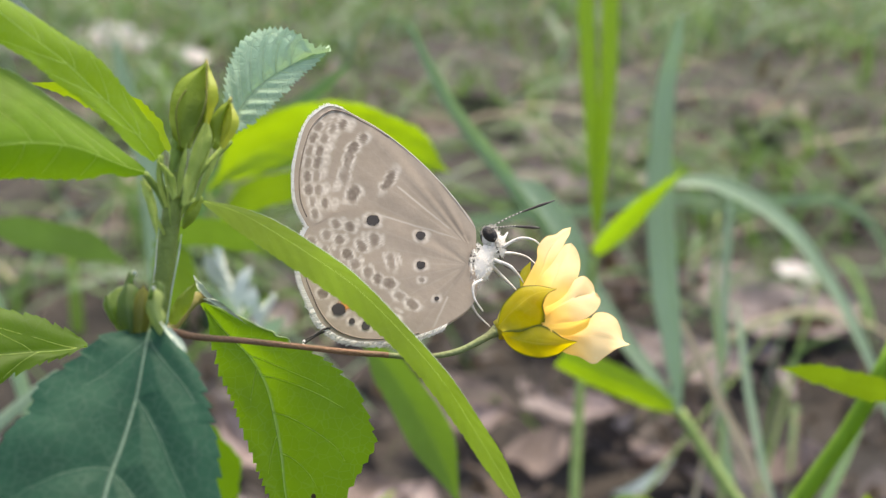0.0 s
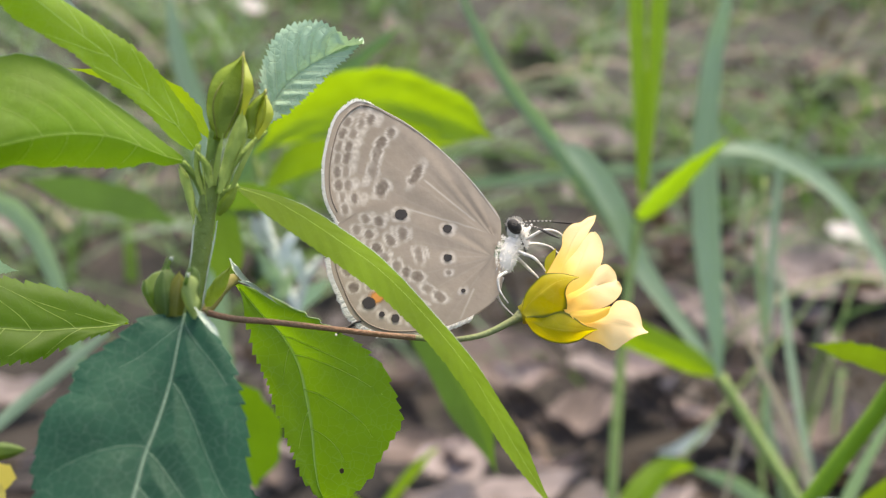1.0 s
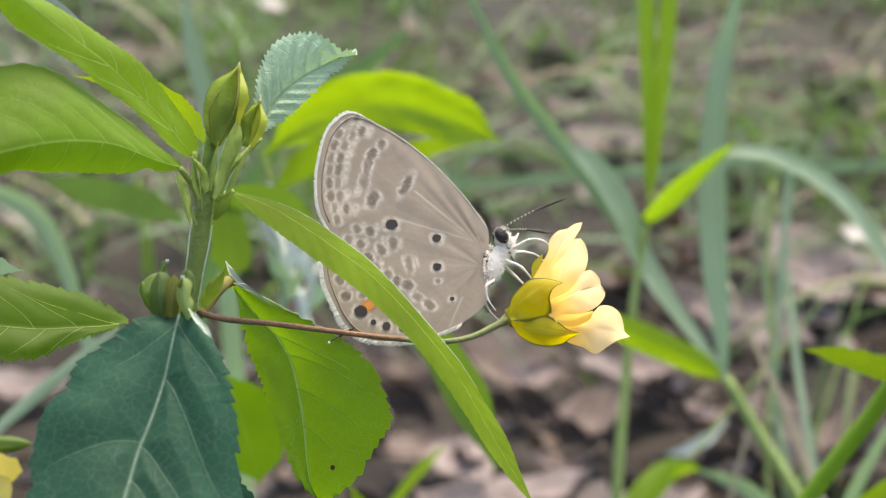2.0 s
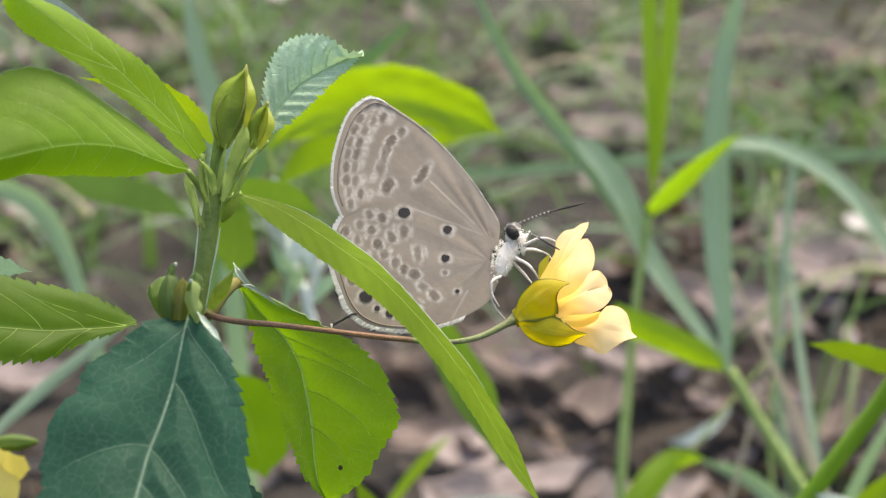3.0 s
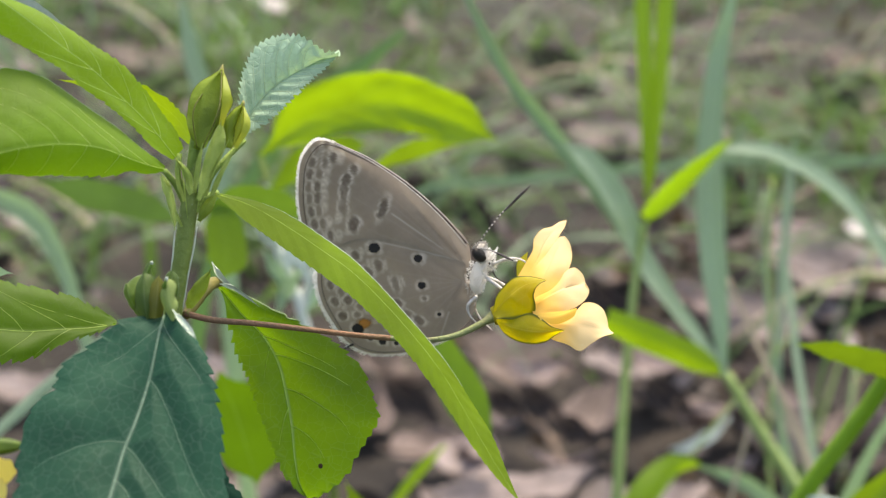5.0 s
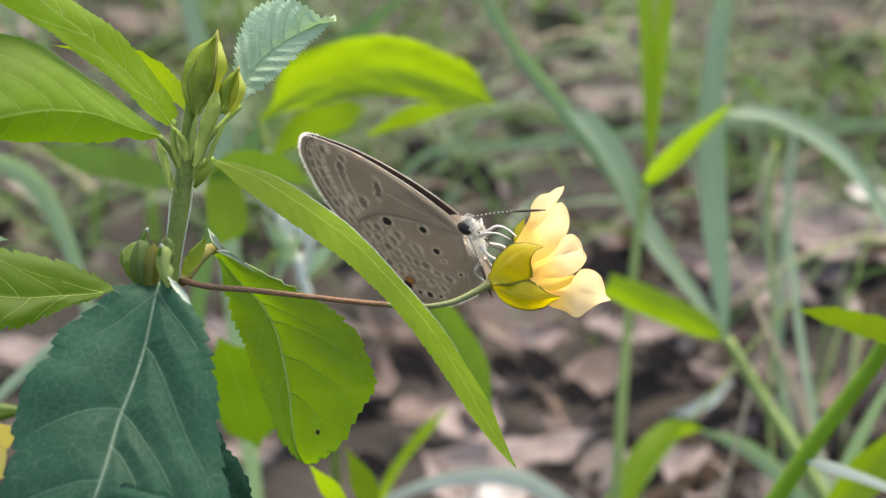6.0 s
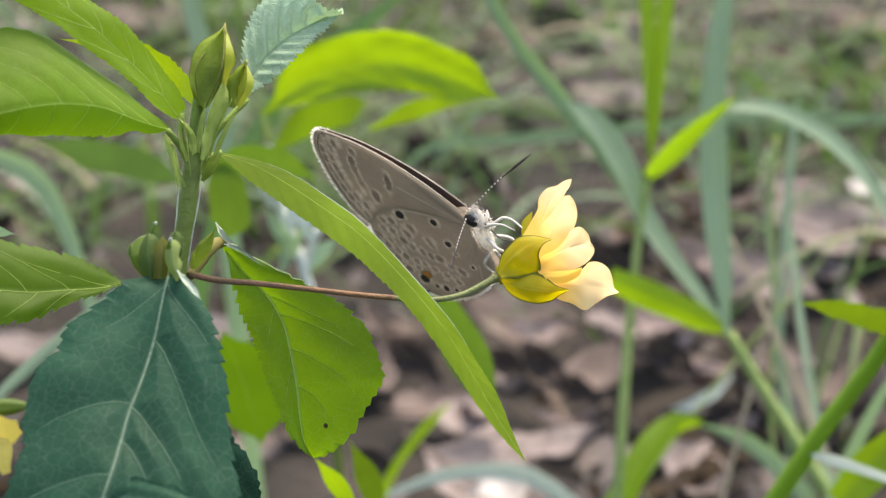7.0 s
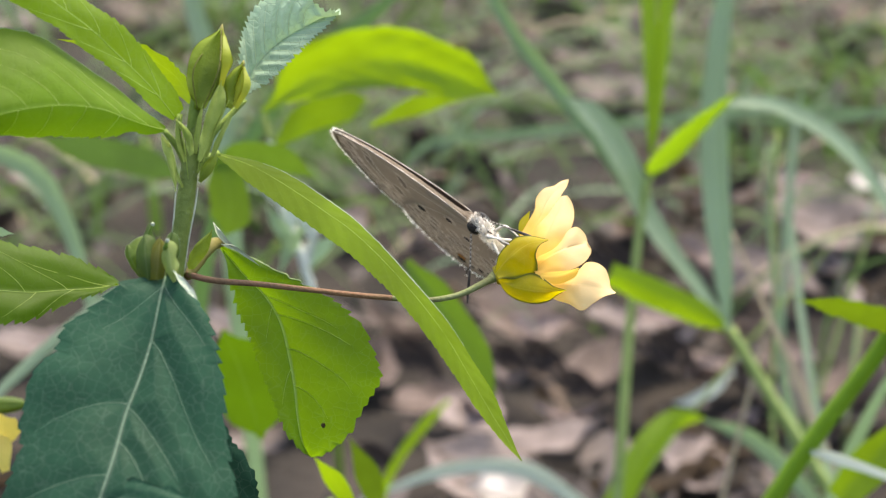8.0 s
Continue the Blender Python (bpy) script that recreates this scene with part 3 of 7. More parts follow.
def build_far_grass():
    """Fine grass that stands in the distance."""
    rng = random.Random(11)
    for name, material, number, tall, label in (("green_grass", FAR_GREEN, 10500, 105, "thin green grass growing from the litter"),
                                                ("pale_grass", BLADE_BLUE, 2700, 110, "pale bluish grass blades in the distance"),
                                                ("dry_grass", BLADE_DRY, 1500, 90, "dry straw-coloured grass stalks")):
        bm = bmesh.new()
        uv = bm.loops.layers.uv.new("UVMap")
        for n in range(number):
            y = 430 + 1900 * rng.random() ** 1.1
            x = rng.uniform(-1, 1) * (60 + 0.45 * y)
            if n % 3 == 2:
                x, y = rng.uniform(-1700, 1700), rng.uniform(-1500, 2500)
                if y > -400 and abs(x) < 260 + 0.5 * max(0, y):
                    continue
            elif noise.noise(Vector((x / 160, y / 160, 1.3))) * 1.8 + min(0.2, (y - 640) / 900) + 0.5 * max(0, min(1, (y - 1250) / 300)) - max(0, x) / (1.2 * y) * (y < 1350) < rng.uniform(-0.35, 0.35):
                continue
            if name != "green_grass" and 750 < y < 1350 and x > -100 and rng.random() < 0.9:
                continue
            if hollow(x, y) and rng.random() < 0.8:
                continue
            if x > -0.06 * y and 0 < y < 1350 and rng.random() < 0.45:
                continue
            far_blade(bm, uv, rng, x, y, tall * (1 if x < -0.06 * y else 0.75), 5)
        # the same grass all round, beyond what is overlooked
        wide = random.Random(name)
        for n in range(2 * number):
            x, y = wide.uniform(-2100, 2100), wide.uniform(-1700, 2900)
            if -400 < y < 2330 and abs(x) < 90 + 0.45 * max(0, y) or noise.noise(Vector((x / 260, y / 260, 1.3))) * 1.6 < wide.uniform(-0.5, 0.35):
                continue
            far_blade(bm, uv, wide, x, y, tall, 3)
        ob = part(name, bm, material, None)
        tagged(ob, label, "grass", kind="stuff")


build_far_grass()


def litter_leaf_material(name, color, other):
    """A dead leaf: blotched, a little different from leaf to leaf, with a paler midrib."""
    n = Nodes(name)
    v = n.add("ShaderNodeSeparateXYZ", Vector=n.add("ShaderNodeUVMap").outputs[0]).outputs[1]
    pick = n.add("ShaderNodeObjectInfo").outputs["Random"]
    big, fine = n.step(n.noise(110.0, 4.0), 0.35, 0.7), n.noise(700.0, 3.0)
    c = n.mix(big, color, other)
    c = n.mix(n.math("MULTIPLY", pick, 0.45), c, tuple(x * 0.55 for x in other))
    c = n.mix(n.math("MULTIPLY", n.step(n.math("ABSOLUTE", v), 0.08, 0.0), 0.4), c, tuple(min(1, x * 1.25 + 0.02) for x in color))
    return n.surface(c, 0.75, n.bump(fine, 0.6, 0.002), tuple(x * 0.8 for x in color), 0.15, spec=0.3)


def build_dry_leaf(place, length, width, turn, tilt, material, label, curl=0.16, fold=22):
    base = Vector(place)
    m = Matrix.Translation(base) @ Euler((radians(tilt), radians(tilt * 0.6), radians(turn))).to_matrix().to_4x4()
    ob = thing("dry_leaf", base, label, "dry leaf", "dry leaves on the ground")
    points = [m @ Vector((length * (t - 0.5), 0, curl * length * (2 * t - 1) ** 2)) for t in (0, 0.25, 0.5, 0.75, 1)]
    half = [0.5, width * 0.45, width * 0.5, width * 0.42, 0.2]
    part("blade", blade(points, half, half, m.to_3x3() @ Vector((0, 1, 0)), lift=(fold, fold * 0.7), wave=0.09 * length, count=24, cross=5, seed=place[0]), material, ob)
    part("stalk", tube([points[0] - (points[1] - points[0]) * 0.5, points[0], points[2]], [0.7, 0.6, 0.3], 6, 12), TWIG, ob)
    return ob


DRY_PALE = litter_leaf_material("pale_dry_leaf", (0.345, 0.292, 0.288), (0.19, 0.156, 0.152))
DRY_WHITE = rough_material("bleached_dry_leaf", (0.66, 0.63, 0.62), (0.5, 0.46, 0.45), 200.0, 0.7, 0.6, 0.002)
DRY_BROWN = litter_leaf_material("brown_dry_leaf", (0.205, 0.16, 0.148), (0.10, 0.077, 0.07))
DRY_MAUVE = litter_leaf_material("pinkish_dry_leaf", (0.385, 0.315, 0.312), (0.23, 0.178, 0.174))
# Near black: leaves added to stand in for shaded hollows of the litter.
DRY_DARK = litter_leaf_material("shadow_dark_leaf", (0.055, 0.043, 0.041), (0.030, 0.024, 0.023))
TWIG = rough_material("weathered_twig", (0.20, 0.15, 0.12), (0.12, 0.09, 0.075), 120.0, 0.85)
for place, length, width, turn, tilt, pale in (
        ((189.8, 525.5, 9.0), 100, 52, 15, 14, True), ((15.3, 295.9, 9.0), 50, 28, -30, 14, True), ((8.9, 338.0, 9.0), 40, 24, 70, 12, True), ((-4.8, 350.8, 9.0), 34, 20, 40, 10, False), ((33.2, 425.7, 9.0), 52, 34, -15, 14, False),
        ((57.3, 373.6, 9.0), 50, 26, 60, -10, False), ((70.5, 414.5, 9.0), 46, 30, 100, 12, True), ((105.1, 373.6, 9.0), 55, 30, 150, 8, False), ((32.8, 317.9, 9.0), 48, 26, 10, -12, True),
        ((80.7, 303.0, 9.0), 44, 24, 70, 10, True), ((137.8, 468.5, 9.0), 60, 32, -40, 12, True), ((-239.6, 1034.2, 9.0), 90, 50, 30, 10, False), ((-342.9, 1011.6, 9.0), 70, 40, -20, 8, True),
        ((63.2, 968.7, 9.0), 90, 50, 10, 8, False), ((117.7, 779.1, 9.0), 80, 40, -30, 10, True), ((336.6, 1034.2, 9.0), 100, 50, 50, 8, False), ((-157.2, 398.5, 9.0), 40, 22, 30, 10, True)):
    build_dry_leaf(place, length, width, turn, tilt, DRY_PALE if pale else DRY_BROWN, "pale curled dry leaf on the ground" if pale else "brown curled dry leaf on the ground")


build_dry_leaf((21.2, 287.3, 9.0), 32, 18, 15, 20, DRY_WHITE, "bleached white dry leaf on the ground")
build_dry_leaf((221.3, 593.6, 9.0), 40, 22, 35, 16, DRY_WHITE, "bleached white dry leaf on the ground")

LITTER_LABELS = {DRY_WHITE: "bleached white dry leaf on the ground", DRY_PALE: "pale curled dry leaf on the ground", DRY_MAUVE: "pinkish-grey curled dry leaf on the ground", DRY_BROWN: "brown curled dry leaf on the ground", DRY_DARK: "dark leaf standing in for a shaded hollow in the litter"}
for place, length, turn, curl, material in (
        ((-257.89, 1433.48, 9.0), 103, 10, 0.15, DRY_WHITE),
        ((-173.87, 1337.46, 9.0), 63, 40, 0.15, DRY_WHITE),
        ((-376.07, 1393.65, 9.0), 71, 80, 0.15, DRY_PALE),
        ((35.86, 413.41, 9.0), 29, 30, 0.3, DRY_MAUVE),
        ((13.08, 348.58, 9.0), 26, 70, 0.25, DRY_MAUVE),
        ((24.91, 368.85, 9.0), 19, 140, 0.4, DRY_PALE),
        ((87.04, 428.58, 9.0), 25, -20, 0.2, DRY_MAUVE),
        ((184.52, 591.78, 9.0), 44, 20, 0.15, DRY_MAUVE),
        ((114.99, 771.94, 9.0), 39, 80, 0.3, DRY_MAUVE),
        ((175.85, 533.38, 9.0), 32, -30, 0.2, DRY_PALE),
        ((-223.94, 1011.56, 9.0), 58, 95, 0.2, DRY_MAUVE),
        ((92.62, 373.57, 9.0), 23, 40, 0.4, DRY_PALE),
        ((43.89, 337.95, 9.0), 25, 160, 0.3, DRY_MAUVE),
        ((64.59, 443.33, 9.0), 21, 120, 0.4, DRY_PALE),
        ((147.41, 368.85, 9.0), 23, 20, 0.3, DRY_PALE),
        ((124.06, 414.51, 9.0), 20, 75, 0.4, DRY_BROWN),
        ((192.04, 891.61, 9.0), 48, 10, 0.2, DRY_PALE),
        ((91.18, 891.61, 9.0), 36, 30, 0.2, DRY_MAUVE),
        ((218.71, 779.07, 9.0), 40, 160, 0.2, DRY_PALE),
        ((-67.61, 622.72, 9.0), 33, 0, 0.2, DRY_PALE),
        ((-213.15, 603.09, 9.0), 35, 50, 0.2, DRY_MAUVE),
        ((-176.26, 622.72, 9.0), 30, 20, 0.3, DRY_BROWN),
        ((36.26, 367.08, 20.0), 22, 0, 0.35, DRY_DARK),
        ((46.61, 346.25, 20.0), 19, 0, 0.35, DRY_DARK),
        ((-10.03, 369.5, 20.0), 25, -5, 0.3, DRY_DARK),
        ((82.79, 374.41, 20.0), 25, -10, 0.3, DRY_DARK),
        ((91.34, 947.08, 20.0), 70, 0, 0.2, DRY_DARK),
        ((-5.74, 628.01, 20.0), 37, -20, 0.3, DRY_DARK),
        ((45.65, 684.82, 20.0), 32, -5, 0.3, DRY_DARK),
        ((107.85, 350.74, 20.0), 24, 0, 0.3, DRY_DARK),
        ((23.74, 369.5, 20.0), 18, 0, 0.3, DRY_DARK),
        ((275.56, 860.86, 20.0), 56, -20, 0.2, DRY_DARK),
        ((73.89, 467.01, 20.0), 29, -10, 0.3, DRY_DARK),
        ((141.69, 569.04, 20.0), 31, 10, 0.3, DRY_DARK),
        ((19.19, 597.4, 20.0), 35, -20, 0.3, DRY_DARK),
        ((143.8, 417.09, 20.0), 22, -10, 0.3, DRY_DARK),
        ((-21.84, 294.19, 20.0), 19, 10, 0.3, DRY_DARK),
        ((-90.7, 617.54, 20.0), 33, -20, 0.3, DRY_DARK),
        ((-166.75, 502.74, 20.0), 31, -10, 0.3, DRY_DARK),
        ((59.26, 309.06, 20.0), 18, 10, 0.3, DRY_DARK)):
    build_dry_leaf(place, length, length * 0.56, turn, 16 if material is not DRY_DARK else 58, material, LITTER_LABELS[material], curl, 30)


def scatter_dry_leaves():
    """Larger curled leaves lying all over the litter, a few kinds repeated."""
    rng = random.Random(31)
    kinds = []
    for k, (material, length, curl, fold) in enumerate(((DRY_PALE, 34, 0.3, 30), (DRY_MAUVE, 42, 0.22, 40), (DRY_BROWN, 30, 0.4, 35), (DRY_DARK, 40, 0.25, 25), (DRY_MAUVE, 26, 0.5, 50), (DRY_PALE, 48, 0.18, 45), (DRY_DARK, 30, 0.35, 40), (DRY_BROWN, 44, 0.28, 30))):
        y = 420 + 70 * k
        x = (-0.2, 0.25)[k % 2] * y
        kinds.append(build_dry_leaf((x, y, ground_height(x, y) + 7), length, length * rng.uniform(0.45, 0.62), 40 * k, 12, material, LITTER_LABELS[material], curl, fold))
    for n in range(190):
        y = 330 + 950 * rng.random() ** 1.3
        x = rng.uniform(-1, 1) * (40 + 0.36 * y)
        if hollow(x, y):
            continue
        copy_thing(kinds[n % len(kinds)], Matrix.Translation(Vector((x, y, ground_height(x, y) + rng.uniform(3, 12))) * MM) @ Euler((rng.gauss(0, 0.35), rng.gauss(0, 0.35), rng.uniform(0, 6.28))).to_matrix().to_4x4())


scatter_dry_leaves()


def build_lying_grass():
    """Long thin blades that lean and lie across the litter."""
    rng = random.Random(17)
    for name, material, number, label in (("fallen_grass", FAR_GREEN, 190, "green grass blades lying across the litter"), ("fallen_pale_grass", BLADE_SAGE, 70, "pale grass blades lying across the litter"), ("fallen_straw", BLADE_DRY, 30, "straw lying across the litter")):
        bm = bmesh.new()
        uv = bm.loops.layers.uv.new("UVMap")
        for n in range(number):
            y = 430 + 800 * rng.random()
            x = rng.uniform(-1, 1) * (60 + 0.4 * y)
            long, rise, heading = rng.uniform(80, 240), rng.uniform(12, 70), rng.choice((0, math.pi)) + rng.gauss(0, 0.5)
            way = Vector((math.cos(heading), math.sin(heading), 0))
            s = Vector((-way.y, way.x, rng.uniform(-0.8, 0.8))).normalized() * rng.uniform(0.7, 2.4)
            base = Vector((x, y, ground_height(x, y) + 2))
            rows = []
            for i in range(10):
                t = i / 9
                c = base + way * long * (t - 0.15 * t * t) + Vector((0, 0, rise * math.sin(math.pi * min(1, t * 0.95)) ** 0.8))
                rows.append((bm.verts.new(c - s * (1.05 - t)), bm.verts.new(c + s * (1.05 - t)), t))
            for a, b in zip(rows, rows[1:]):
                sheet = bm.faces.new((a[0], a[1], b[1], b[0]))
                for loop, q in zip(sheet.loops, ((a[2], -1), (a[2], 1), (b[2], 1), (b[2], -1))):
                    loop[uv].uv = q
        tagged(part(name, bm, material, None), label, "grass", kind="stuff")


build_lying_grass()


def build_twig(a, b, thick):
    a, b = Vector(a), Vector(b)
    mid = a.lerp(b, 0.5) + Vector((3, 2, 3))
    ob = thing("twig", a, "thin weathered twig lying in the litter", "twig", "twigs on the ground")
    part("wood", tube([a, mid, b], [thick, thick * 0.9, thick * 0.6], 7, 20, rough=0.3), TWIG, ob)


for a, b, thick in (((24.7, 388.2, 9.0), (44.2, 342.2, 9.0), 2.2), ((115.2, 593.6, 9.0), (176.4, 558.0, 9.0), 2.5), ((-25.4, 622.7, 9.0), (22.1, 593.6, 9.0), 2.5)):
    build_twig(a, b, thick)


# ---- the flowering plant ----
def stem_down(points):
    rng = random.Random(21)
    bm = bmesh.new()
    for c in curve(points, 220):
        for k in range(3):
            a = rng.uniform(0, 6.283)
            out = Vector((math.cos(a), math.sin(a), rng.uniform(-0.1, 0.5)))
            base = c + Vector((math.cos(a), math.sin(a), 0)) * 0.5
            s = out.orthogonal().normalized() * 0.018
            bm.faces.new([bm.verts.new(v) for v in (base - s, base + s, base + out * rng.uniform(0.08, 0.24))])
    return bm


def build_plant():
    stem = [(-17.34, -7.54, 201.2), (-16.72, -6.56, 204.79), (-16.28, -5.73, 207.64), (-16.06, -5.1, 209.38), (-15.85, -4.43, 210.92)]
    foot = (stem[0][0] - 6, stem[0][1] + 8, -2)
    plant = thing("flowering_plant", foot, "young green weed with toothed leaves, buds and one yellow flower", "plant")
    part("stem", tube([foot, (stem[0][0] - 4, stem[0][1] + 6, 120), *stem], [1.0, 0.85, 0.62, 0.6, 0.58, 0.48, 0.3], 12, 140, rough=0.1), STEM_GREEN, plant, "downy green stem")
    part("stem_hairs", stem_down(stem), DOWN, plant, "fine white hairs on the stem")
    # leaf stalks and bud stalks at the top
    part("bud_stalk", tube([(-16.35, -5.54, 208.16), (-16.21, -5.17, 209.78), (-15.8, -4.47, 211.69)], [0.34, 0.3, 0.42]), STALK_DOWNY, plant)
    part("bud_stalk", tube([(-15.73, -5.93, 207.7), (-14.96, -5.36, 209.83), (-13.73, -4.47, 211.69)], [0.24, 0.22, 0.26]), STALK_DOWNY, plant)
    part("leaf_stalk", tube([(-16.07, -5.38, 207.14), (-14.84, -4.62, 209.24), (-12.94, -2.88, 211.09)], [0.22, 0.18, 0.2]), STALK_DOWNY, plant)
    part("leaf_stalk", tube([(-16.43, -5.73, 207.64), (-17.0, -5.58, 209.51), (-16.89, -5.14, 210.72)], [0.22, 0.2, 0.18]), STALK_DOWNY, plant)
    part("leaf_stalk", tube([(-16.5, -5.86, 207.29), (-17.15, -5.84, 208.82), (-17.79, -6.0, 209.82)], [0.24, 0.22, 0.2]), STALK_DOWNY, plant)
    part("leaf_stalk", tube([(-16.42, -5.16, 206.3), (-15.87, -4.29, 207.21), (-14.71, -3.62, 207.59)], [0.3, 0.3, 0.25]), STALK_DOWNY, plant)
    for points, half in (([(-15.22, -6.38, 208.21), (-14.46, -5.77, 211.04), (-13.91, -4.91, 212.81)], 0.36), ([(-15.84, -6.31, 208.39), (-15.48, -5.95, 210.56), (-15.26, -5.59, 211.55)], 0.2), ([(-16.56, -6.21, 207.78), (-16.91, -6.19, 209.3), (-16.94, -5.91, 210.66)], 0.16),
                         ([(-16.71, -6.78, 206.23), (-17.2, -6.63, 207.52), (-17.27, -6.52, 208.41)], 0.14), ([(-14.94, -6.21, 207.78), (-13.94, -5.75, 209.94), (-13.2, -5.31, 211.14)], 0.2), ([(-17.39, -6.19, 208.73), (-17.67, -6.41, 209.29), (-17.93, -6.45, 209.75)], 0.14)):
        leaf(plant, points, [half * 0.7, half, half * 0.8, 0.03], [half * 0.7, half, half * 0.8, 0.03], (-1, 0, 0.2), STIPULE, name="stipule", count=16, cross=3, lift=(25, 25), wave=0.15)
    # pale tubes paint in the lit edges of the ridged stalks
    for points in ([(-16.27, -6.97, 206.87), (-16.41, -6.8, 209.1), (-16.67, -6.18, 210.81)], [(-15.68, -6.85, 207.21), (-15.23, -6.58, 209.41), (-14.85, -5.99, 211.32)], [(-15.28, -6.79, 207.96), (-14.25, -6.46, 210.32), (-13.55, -5.71, 211.81)]):
        part("stalk_ridge", tube(points, [0.03, 0.05, 0.045, 0.03], 5, 30, rough=0.5), STIPULE, plant, "ridge along the stalk, its lit edge painted pale")
    for points in ([(-15.63, -7.26, 206.38), (-15.91, -7.69, 204.79), (-16.22, -8.07, 203.36), (-16.58, -8.7, 201.25)], [(-17.05, -7.26, 206.38), (-17.18, -7.66, 204.97), (-17.35, -8.07, 203.56)]):
        part("stem_ridge", tube(points, [0.03, 0.05, 0.045, 0.03], 5, 30, rough=0.5), WOOL, plant, "whitish downy line along the stem")
    top = bud(plant, (-15.82, -4.86, 210.91), (-14.16, -3.02, 215.97), 1.036, BUD_GREEN, label="pointed green flower bud")
    leaf(top, [(-14.05, -5.49, 212.69), (-13.61, -5.36, 214.51), (-14.03, -3.69, 215.89)], [0.16, 0.28, 0.05], [0.16, 0.28, 0.05], (1, 0, -0.3), BUD_YELLOW, name="sepal", count=14, cross=3)
    for seam in ([(-15.63, -5.7, 211.24), (-15.8, -5.38, 213.59), (-14.23, -3.64, 215.73)], [(-15.15, -6.38, 211.42), (-14.03, -6.46, 213.84), (-14.04, -4.06, 216.03)]):
        part("seam", tube(seam, [0.04, 0.06, 0.05], 5, 20), SEPAL_EDGE, top)
    part("withered_tip", tube([(-14.29, -3.32, 215.44), (-14.2, -3.07, 215.83), (-14.16, -2.94, 216.18)], [0.2, 0.16, 0.04], 6, 8), BUD_BROWN, top)
    small = bud(plant, (-13.72, -4.82, 211.02), (-12.8, -3.83, 213.75), 0.555, BUD_GREEN, label="small yellow-green bud")
    leaf(small, [(-13.15, -5.7, 211.24), (-12.37, -5.49, 212.69), (-12.69, -4.34, 213.8)], [0.12, 0.24, 0.04], [0.12, 0.24, 0.04], (1, 0, -0.3), BUD_YELLOW, name="sepal", count=12, cross=3)
    bud(plant, (-15.6, -6.65, 206.57), (-14.42, -6.01, 208.34), 0.35, BUD_GREEN, name="side_bud")
    low = bud(plant, (-18.02, -12.64, 201.83), (-18.05, -11.3, 204.3), 0.8, BUD_DARK, label="plump green bud in its calyx", belly=0.4)
    guided_leaf(low, [(-18.52, -11.44, 203.07), (-18.3, -11.02, 204.23), (-18.16, -10.69, 205.13)],
                [(-19.05, -10.97, 202.89), (-18.76, -10.61, 203.9), (-18.62, -10.41, 204.43), (-18.34, -10.22, 204.97)],
                [(-18.12, -10.97, 202.89), (-17.87, -10.61, 203.9), (-18.12, -10.39, 204.5), (-18.26, -10.2, 205.0)],
                SEPAL_LOW, "", name="sepal", count=40, cross=8, wave=0.07, dome=0.3, seed=6.0)
    guided_leaf(low, [(-18.53, -12.42, 202.12), (-19.17, -12.0, 203.28), (-19.41, -11.73, 204.04)],
                [(-18.92, -11.9, 202.1), (-19.49, -11.6, 202.94), (-19.7, -11.35, 203.6), (-19.59, -11.24, 203.9)],
                [(-18.28, -11.9, 202.1), (-18.49, -11.44, 203.37), (-18.28, -11.07, 204.37), (-18.92, -11.1, 204.3), (-19.52, -11.24, 203.9)],
                SEPAL_LEFT, "", name="sepal", count=40, cross=8, wave=0.07, dome=0.3, seed=1.0, edging=(RIM, 0.02))
    guided_leaf(low, [(-17.86, -13.62, 202.33), (-18.0, -13.13, 203.7), (-18.14, -12.65, 205.01)],
                [(-18.31, -13.14, 202.21), (-18.7, -12.84, 203.03), (-18.73, -12.54, 203.85), (-18.52, -12.3, 204.51), (-18.17, -12.13, 204.97)],
                [(-17.4, -13.16, 202.15), (-17.05, -12.78, 203.2), (-17.26, -12.42, 204.18), (-17.61, -12.23, 204.71), (-18.17, -12.16, 204.91)],
                SEPAL_LOW, "", name="sepal", count=40, cross=8, wave=0.07, dome=0.3, seed=2.0)
    # this strip paints in the lit right half of the middle lobe
    guided_leaf(low, [(-17.29, -13.95, 202.61), (-17.15, -13.44, 204.01), (-17.09, -13.1, 204.95)],
                [(-17.81, -13.48, 202.43), (-17.88, -13.03, 203.67), (-17.6, -12.73, 204.48), (-17.15, -12.56, 204.97)],
                [(-16.98, -13.45, 202.52), (-16.8, -13.03, 203.67), (-16.87, -12.75, 204.45), (-17.15, -12.6, 204.84)],
                SEPAL_WARM, "", name="sepal", count=40, cross=8, wave=0.07, dome=0.3, seed=5.0)
    guided_leaf(low, [(-16.65, -13.2, 202.91), (-16.4, -12.76, 204.12), (-16.44, -12.39, 205.14)],
                [(-16.95, -12.65, 202.96), (-16.99, -12.23, 204.11), (-16.85, -12.01, 204.71), (-16.57, -11.91, 205.0)],
                [(-16.39, -12.65, 202.96), (-16.11, -12.29, 203.95), (-16.15, -12.03, 204.67), (-16.5, -11.91, 205.0)],
                SEPAL_LOW, "", name="sepal", count=40, cross=8, wave=0.07, dome=0.3, seed=4.0, edging=(RIM, 0.016))
